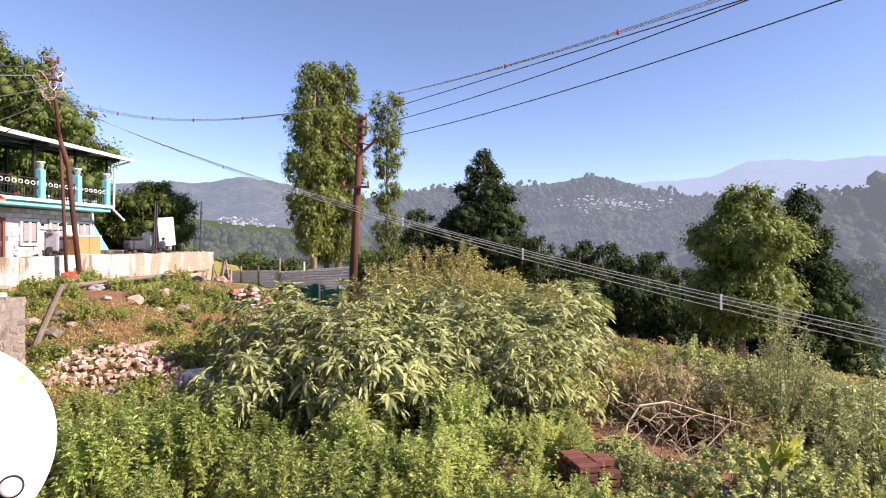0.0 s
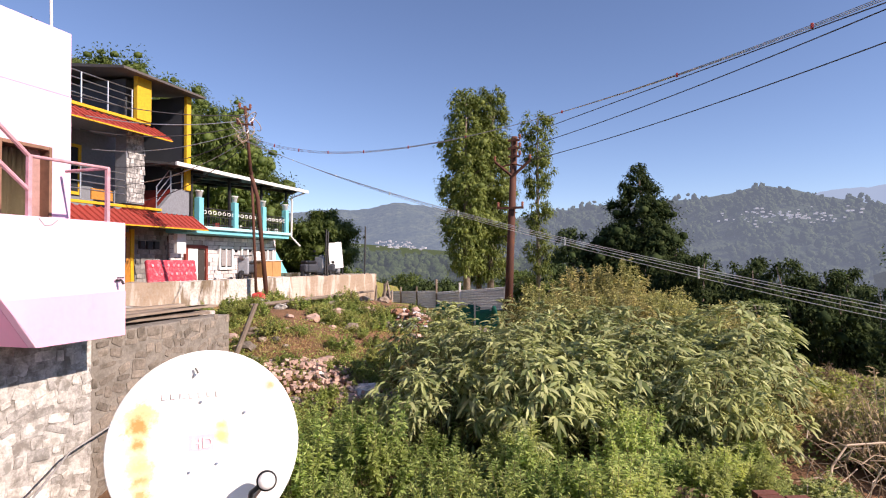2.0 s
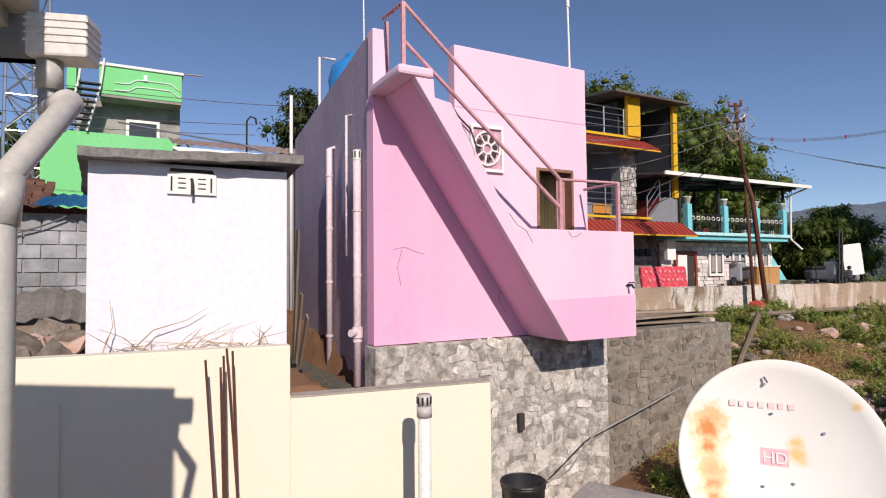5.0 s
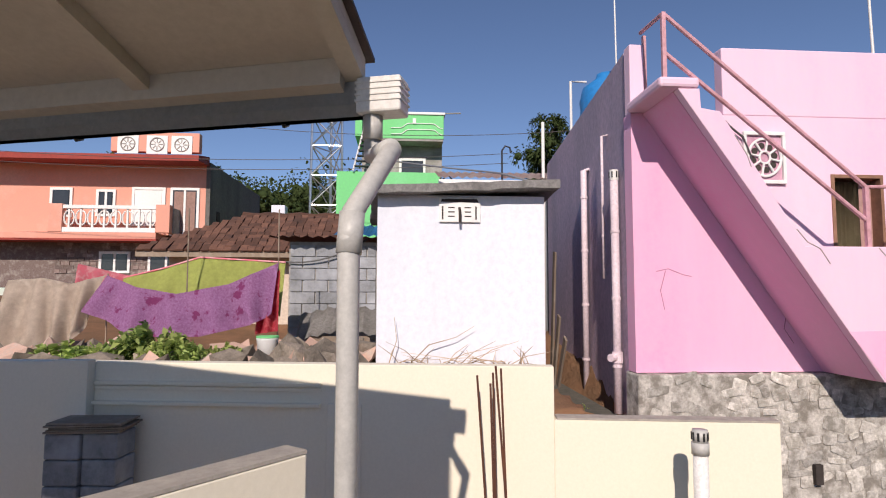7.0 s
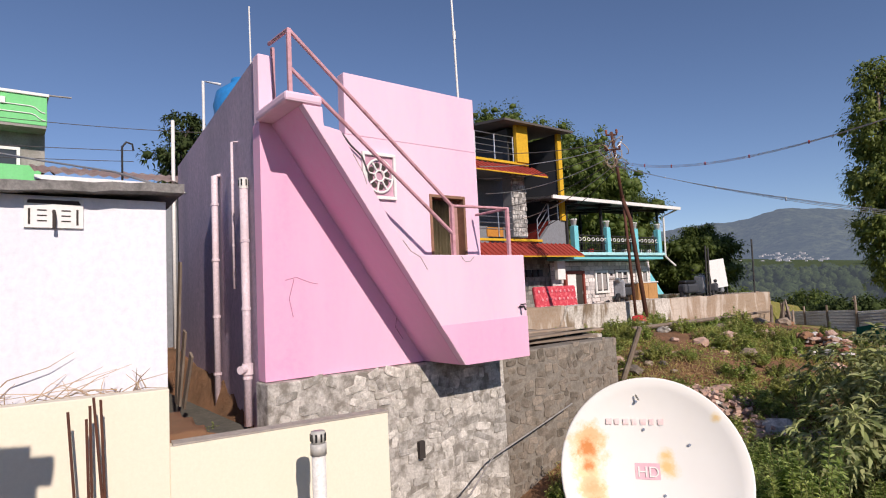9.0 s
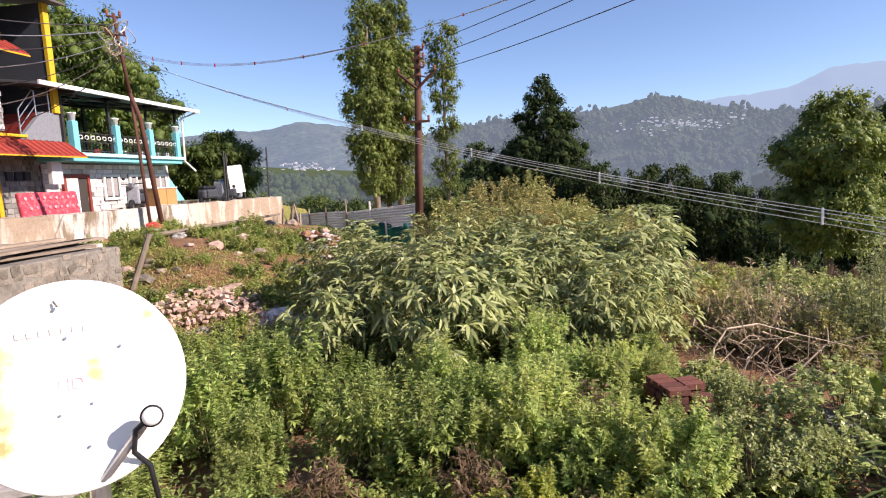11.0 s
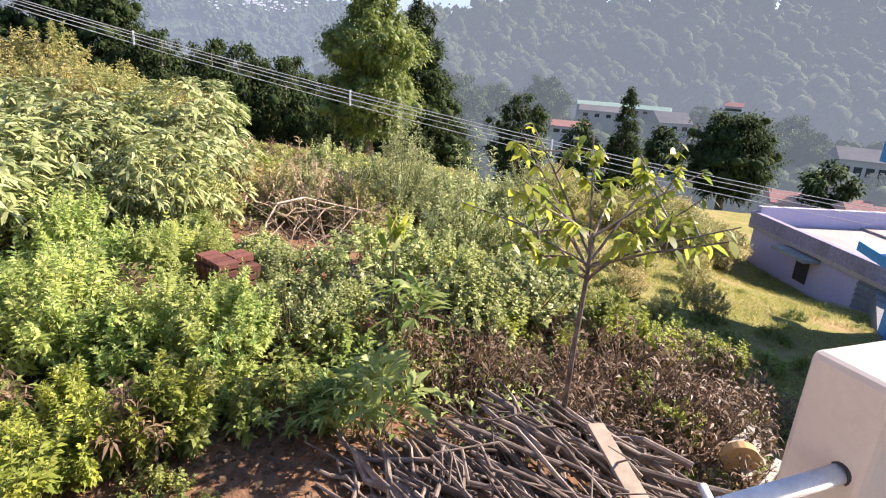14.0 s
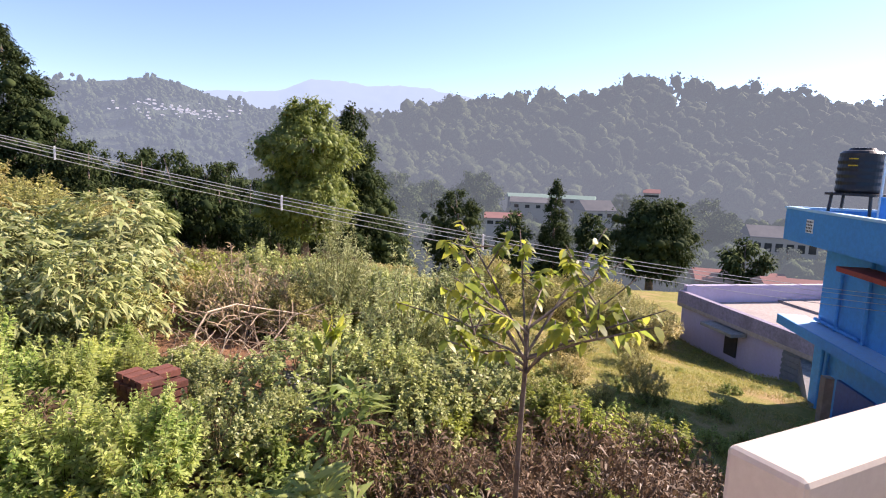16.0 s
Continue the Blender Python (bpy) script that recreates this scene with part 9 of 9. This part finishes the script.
def ridge(name, knots, near, crest, material, label, floor=-18.0, rough=0.05, steps=220):
    """A hill: its crest's elevation given at a few bearings, rising from near to crest."""
    bs = [k[0] for k in knots]
    els = [k[1] for k in knots]
    rows, depth = [], 40
    for j in range(depth + 1):
        s = j / depth
        row = []
        for i in range(steps + 1):
            b = bs[0] + (bs[-1] - bs[0]) * i / steps
            el = float(np.interp(b, bs, els))
            d = near + (crest - near) * s
            zc = 3.8 + crest * math.tan(radians(el))
            x, y = d * math.sin(radians(b)), d * math.cos(radians(b))
            k = s ** 1.15
            z = floor + (zc - floor) * k + crest * rough * (noise.fractal((x / crest * 7, y / crest * 7, near), 1.0, 2.0, 5)) * math.sin(s * math.pi) ** 0.7 + crest * 0.0022 * noise.fractal((x / crest * 60, y / crest * 60, 1), 0.8, 2.0, 4)
            row.append((x, y, z))
        rows.append(row)
    rows.append([(x * 1.2, y * 1.2, floor) for x, y, z in rows[-1]])
    verts = [v for row in rows for v in row]
    w = steps + 1
    faces = [(j * w + i, j * w + i + 1, (j + 1) * w + i + 1, (j + 1) * w + i) for j in range(len(rows) - 1) for i in range(steps)]
    me = quads(name, verts, faces, material)
    me.polygons.foreach_set("use_smooth", [True] * len(faces))
    tagged(new(name, me), label, "hill", kind="structure")
    return rows


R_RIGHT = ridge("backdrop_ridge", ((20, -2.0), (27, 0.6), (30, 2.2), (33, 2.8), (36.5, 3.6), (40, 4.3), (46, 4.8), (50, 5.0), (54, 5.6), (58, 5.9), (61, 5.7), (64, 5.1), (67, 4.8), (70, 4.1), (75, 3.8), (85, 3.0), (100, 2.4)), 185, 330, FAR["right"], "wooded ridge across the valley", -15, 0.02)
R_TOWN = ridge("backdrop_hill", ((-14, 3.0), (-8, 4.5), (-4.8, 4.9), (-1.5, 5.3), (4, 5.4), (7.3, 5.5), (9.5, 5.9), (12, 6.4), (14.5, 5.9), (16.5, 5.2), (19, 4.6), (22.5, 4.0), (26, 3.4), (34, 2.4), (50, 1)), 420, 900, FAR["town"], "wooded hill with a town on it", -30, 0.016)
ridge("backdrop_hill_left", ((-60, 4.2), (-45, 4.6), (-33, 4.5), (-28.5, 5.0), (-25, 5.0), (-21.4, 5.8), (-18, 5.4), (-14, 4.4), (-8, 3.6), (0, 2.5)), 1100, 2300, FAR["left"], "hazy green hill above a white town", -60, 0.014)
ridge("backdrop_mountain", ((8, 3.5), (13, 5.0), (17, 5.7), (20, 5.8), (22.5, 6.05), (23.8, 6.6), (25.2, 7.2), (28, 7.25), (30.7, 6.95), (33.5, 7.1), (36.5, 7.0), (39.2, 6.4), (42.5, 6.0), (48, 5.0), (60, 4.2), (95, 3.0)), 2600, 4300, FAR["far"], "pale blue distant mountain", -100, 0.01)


def wood(name, n, pick, height, material, label, seed, q=40, blobs=3, tall=1.0, fine=0.045):
    """Many small far trees: ragged crowns of several masses with loose sprays round them, on thin stems."""
    r = np.random.default_rng(seed)
    tv, tf, vs, off = [], [], [], 0
    for _ in range(n):
        x, y, z, s = pick(r)
        h = height * s * r.uniform(0.7, 1.3)
        w = h * r.uniform(0.32, 0.5)
        lo = r.uniform(0.25, 0.45) if tall == 1.0 else r.uniform(0.4, 0.55)
        bc = np.column_stack([r.normal(0, w * 0.42, blobs), r.normal(0, w * 0.42, blobs), h * np.linspace(lo, 0.84, blobs)])
        fat = np.linspace(1.25, 0.7, blobs) if tall == 1.0 else np.linspace(0.7 * tall, 1.1 * tall, blobs)
        for c, g in zip(bc, fat):
            v, f = SMALL_LUMPS[r.integers(0, 9)]
            a = r.uniform(0, 6.28)
            m = np.array([[math.cos(a), -math.sin(a), 0], [math.sin(a), math.cos(a), 0], [0, 0, 1]])
            tv.append((v * (w * g * r.uniform(0.5, 0.75), w * g * r.uniform(0.5, 0.75), w * g * r.uniform(0.45, 0.75))) @ m + c + (x, y, z))
            tf.append(f + off)
            off += len(v)
        c = bc[r.integers(0, blobs, q)] + unit(r.normal(0, 1, (q, 3))) * (w * 0.62, w * 0.62, w * 0.5) * r.uniform(0.8, 1.15, (q, 1))
        n1 = unit(r.normal(0, 1, (q, 3)))
        a = unit(np.cross(n1, r.normal(0, 1, (q, 3))))
        b = np.cross(n1, a)
        sz = (h * fine * r.uniform(0.6, 1.4, q))[:, None]
        quad = np.stack([c - a * sz, c - b * sz * 0.7, c + a * sz, c + b * sz * 0.7], 1)
        st = np.array([[(-0.014 * h, 0, -1.0), (0.014 * h, 0, -1.0), (0.01 * h, 0, h * 0.8), (-0.01 * h, 0, h * 0.8)]])
        vs.append(np.concatenate([quad, st]).reshape(-1, 3) + (x, y, z))
    root = new(name)
    tagged(root, label, "wood", kind="stuff")
    o = tagged(new("crown", quads(name, np.concatenate(tv), np.concatenate(tf), material)), kind="stuff")
    o.parent = root
    v = np.concatenate(vs)
    o = tagged(new("spray", quads(name + "_spray", v, np.arange(len(v)).reshape(-1, 4), material)), kind="stuff")
    o.parent = root


def on_ridge(rows, j0, j1, i0=0, i1=1.0, power=1.0):
    def pick(r):
        j = int(j0 + (j1 - j0) * r.uniform() ** power)
        i = int((i0 + (i1 - i0) * r.uniform()) * (len(rows[0]) - 1))
        x, y, z = rows[j][i]
        return x + r.normal(0, 2), y + r.normal(0, 2), z - 0.5, r.choice((0.5, 0.65, 0.8, 0.95, 1.15))
    return pick


# Haze over the woods is a glow mixed into the tree colours.
F_NEAR = painted_haze_mat("valley_trees", (0.05, 0.08, 0.03), (0.10, 0.13, 0.05), (0.36, 0.44, 0.53), 0.15, 0.05, 1.0)
F_RIGHT = painted_haze_mat("ridge_trees", (0.03, 0.05, 0.024), (0.12, 0.14, 0.06), (0.38, 0.46, 0.57), 0.215, 0.03, 0.6)
F_TOWN = painted_haze_mat("hill_trees", (0.05, 0.075, 0.04), (0.10, 0.12, 0.06), (0.40, 0.50, 0.66), 0.23, 0.02, 0.35)
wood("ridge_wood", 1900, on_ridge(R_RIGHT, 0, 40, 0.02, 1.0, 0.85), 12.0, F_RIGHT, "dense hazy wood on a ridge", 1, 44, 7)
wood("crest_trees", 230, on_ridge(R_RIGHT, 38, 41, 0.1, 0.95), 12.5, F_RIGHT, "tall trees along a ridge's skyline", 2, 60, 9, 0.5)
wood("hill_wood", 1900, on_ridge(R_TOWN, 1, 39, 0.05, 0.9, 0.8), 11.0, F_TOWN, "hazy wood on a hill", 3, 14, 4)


def valley_pick(r):
    b, d = math.radians(r.uniform(-14, 80)), r.uniform(75, 175)
    x, y = d * math.sin(b), d * math.cos(b)
    return x, y, ground_z(x, y) - 1, 0.62 if b > 0.68 else 0.9


def basin_pick(r):
    b, d = math.radians(r.uniform(26, 78)), r.uniform(62, 182)
    x, y = d * math.sin(b), d * math.cos(b)
    return x, y, ground_z(x, y) - 1, 0.55 if d < 120 else 0.8


def left_pick(r):
    b, d = math.radians(r.uniform(-40, -5)), r.uniform(60, 420)
    x, y = d * math.sin(b), d * math.cos(b)
    return x, y, ground_z(x, y) - 1, 0.7


def uphill_pick(r):
    b, d = math.radians(r.uniform(-116, -88)), r.uniform(58, 75)
    x, y = d * math.sin(b), d * math.cos(b)
    return x, y, 6.5 + r.uniform(0, 1.5), 0.8


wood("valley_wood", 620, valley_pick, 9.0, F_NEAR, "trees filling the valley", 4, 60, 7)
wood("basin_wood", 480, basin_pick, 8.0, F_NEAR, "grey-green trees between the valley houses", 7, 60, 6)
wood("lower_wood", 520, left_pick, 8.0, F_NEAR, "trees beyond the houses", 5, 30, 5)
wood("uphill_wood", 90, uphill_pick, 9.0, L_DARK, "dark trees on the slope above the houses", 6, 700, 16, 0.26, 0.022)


# ---- far buildings ----
def far_house(bearing, elev, dist, width, depth, high, wall, roof, label, turn=0.0, ridge_h=1.2, windows=4, flat=False):
    x, y = dist * math.sin(radians(bearing)), dist * math.cos(radians(bearing))
    z = 3.8 + dist * math.tan(radians(elev))
    h = Thing("valley_house", (x, y, z), label, "house", "houses in the valley")
    m = Matrix.Translation((x, y, z)) @ Matrix.Rotation(-radians(bearing) + turn, 4, "Z")
    part("wall", turned(box(-width / 2, width / 2, -depth / 2, depth / 2, -6, high), m), wall, h)
    k = 0.4
    part("roof", turned(prism([(-depth / 2 - k, high + 0.004), (depth / 2 + k, high + 0.004), (depth / 2 + k, high + 0.15), (0, high + ridge_h), (-depth / 2 - k, high + 0.15)], "x", -width / 2 - k, width / 2 + k), m), roof, h)
    for i in range(windows):
        cx = -width / 2 + width * (i + 0.5) / windows
        part("window", turned(box(cx - 0.5, cx + 0.5, -depth / 2 - 0.05, -depth / 2 - 0.01, high * 0.35, high * 0.75), m), GLASS_DARK, h)


# Far walls and roofs hold a faint painted haze, as emission.
W_CREAM = painted_haze_mat("far_cream_wall", (0.42, 0.39, 0.33), (0.34, 0.31, 0.27), (0.36, 0.45, 0.56), 0.06, 0.3)
R_PINK = painted_haze_mat("far_pink_roof", (0.34, 0.16, 0.13), (0.24, 0.12, 0.10), (0.36, 0.45, 0.56), 0.08, 0.3)
R_GREEN = painted_haze_mat("far_green_roof", (0.16, 0.25, 0.20), (0.22, 0.30, 0.26), (0.36, 0.45, 0.56), 0.10, 0.3)
R_GREY = painted_haze_mat("far_grey_roof", (0.10, 0.095, 0.095), (0.16, 0.15, 0.145), (0.36, 0.45, 0.56), 0.10, 0.3)
far_house(46.8, -3.5, 170, 13, 8, 1.6, R_GREY, R_GREEN, "long shed with a pale green roof", 0.1, 1.0)
far_house(51.2, -3.5, 170, 9, 8, 1.6, R_GREY, R_GREEN, "long shed with a pale green roof", -0.1, 1.0)
far_house(47.0, -4.2, 140, 10, 7, 1.8, W_CREAM, R_GREY, "low house with a grey roof in the valley")
far_house(44.2, -5.9, 100, 5.5, 5, 1.4, W_CREAM, R_PINK, "low house with a pink roof in the valley", 0, 0.9)
far_house(52.8, -4.8, 120, 6, 5, 1.8, W_CREAM, R_GREY, "house with a steep grey roof in the valley", 0.5, 2.0, 3)
far_house(57.8, -2.6, 180, 4, 4, 1.6, W_CREAM, R_PINK, "small red-roofed house in the valley")
far_house(68.4, -6.9, 105, 9, 7, 3.2, W_CREAM, R_GREY, "cream two-storey house in the valley", 0.25, 1.6, 6)
far_house(65.5, -10.0, 64, 7.5, 5, 0.9, W_CREAM, R_PINK, "low house with a faded pink roof", 0.2, 0.9)
far_house(70.0, -10.2, 58, 5, 5, 0.8, W_CREAM, R_PINK, "low house with a faded pink roof", 0.3, 0.9)
far_house(24.0, 3.2, 560, 12, 8, 6, W_CREAM, R_PINK, "far pale house on a hill")


def far_town(name, n, b0, b1, e0, e1, d, size, seed, label):
    r = random.Random(seed)
    bm = bmesh.new()
    for _ in range(n):
        b, e = radians(r.gauss((b0 + b1) / 2, (b1 - b0) / 4)), radians(r.gauss((e0 + e1) / 2, (e1 - e0) / 4))
        dd = d * r.uniform(0.97, 1.0)
        c = Vector((dd * math.sin(b), dd * math.cos(b), 3.8 + d * math.tan(e)))
        s = size * r.uniform(0.5, 1.3)
        box(c.x - s, c.x + s, c.y - s * 0.7, c.y + s * 0.7, c.z - s * 0.7, c.z + s * r.uniform(0.2, 0.5), 0, bm)
    # The town's haze is emission mixed into its wall material.
    solo(name, bm, painted_haze_mat(name + "_wall", (0.66, 0.62, 0.60), (0.60, 0.50, 0.46), (0.42, 0.52, 0.68), 0.3, 0.05), label, "town", "stuff")


far_town("far_town", 130, -25.5, -18.5, 0.3, 2.0, 1150, 2.3, 3, "white houses of a far town in haze")
far_town("hill_town", 90, 8.5, 18.0, 2.9, 4.4, 640, 1.1, 4, "pale houses scattered on a wooded hill")
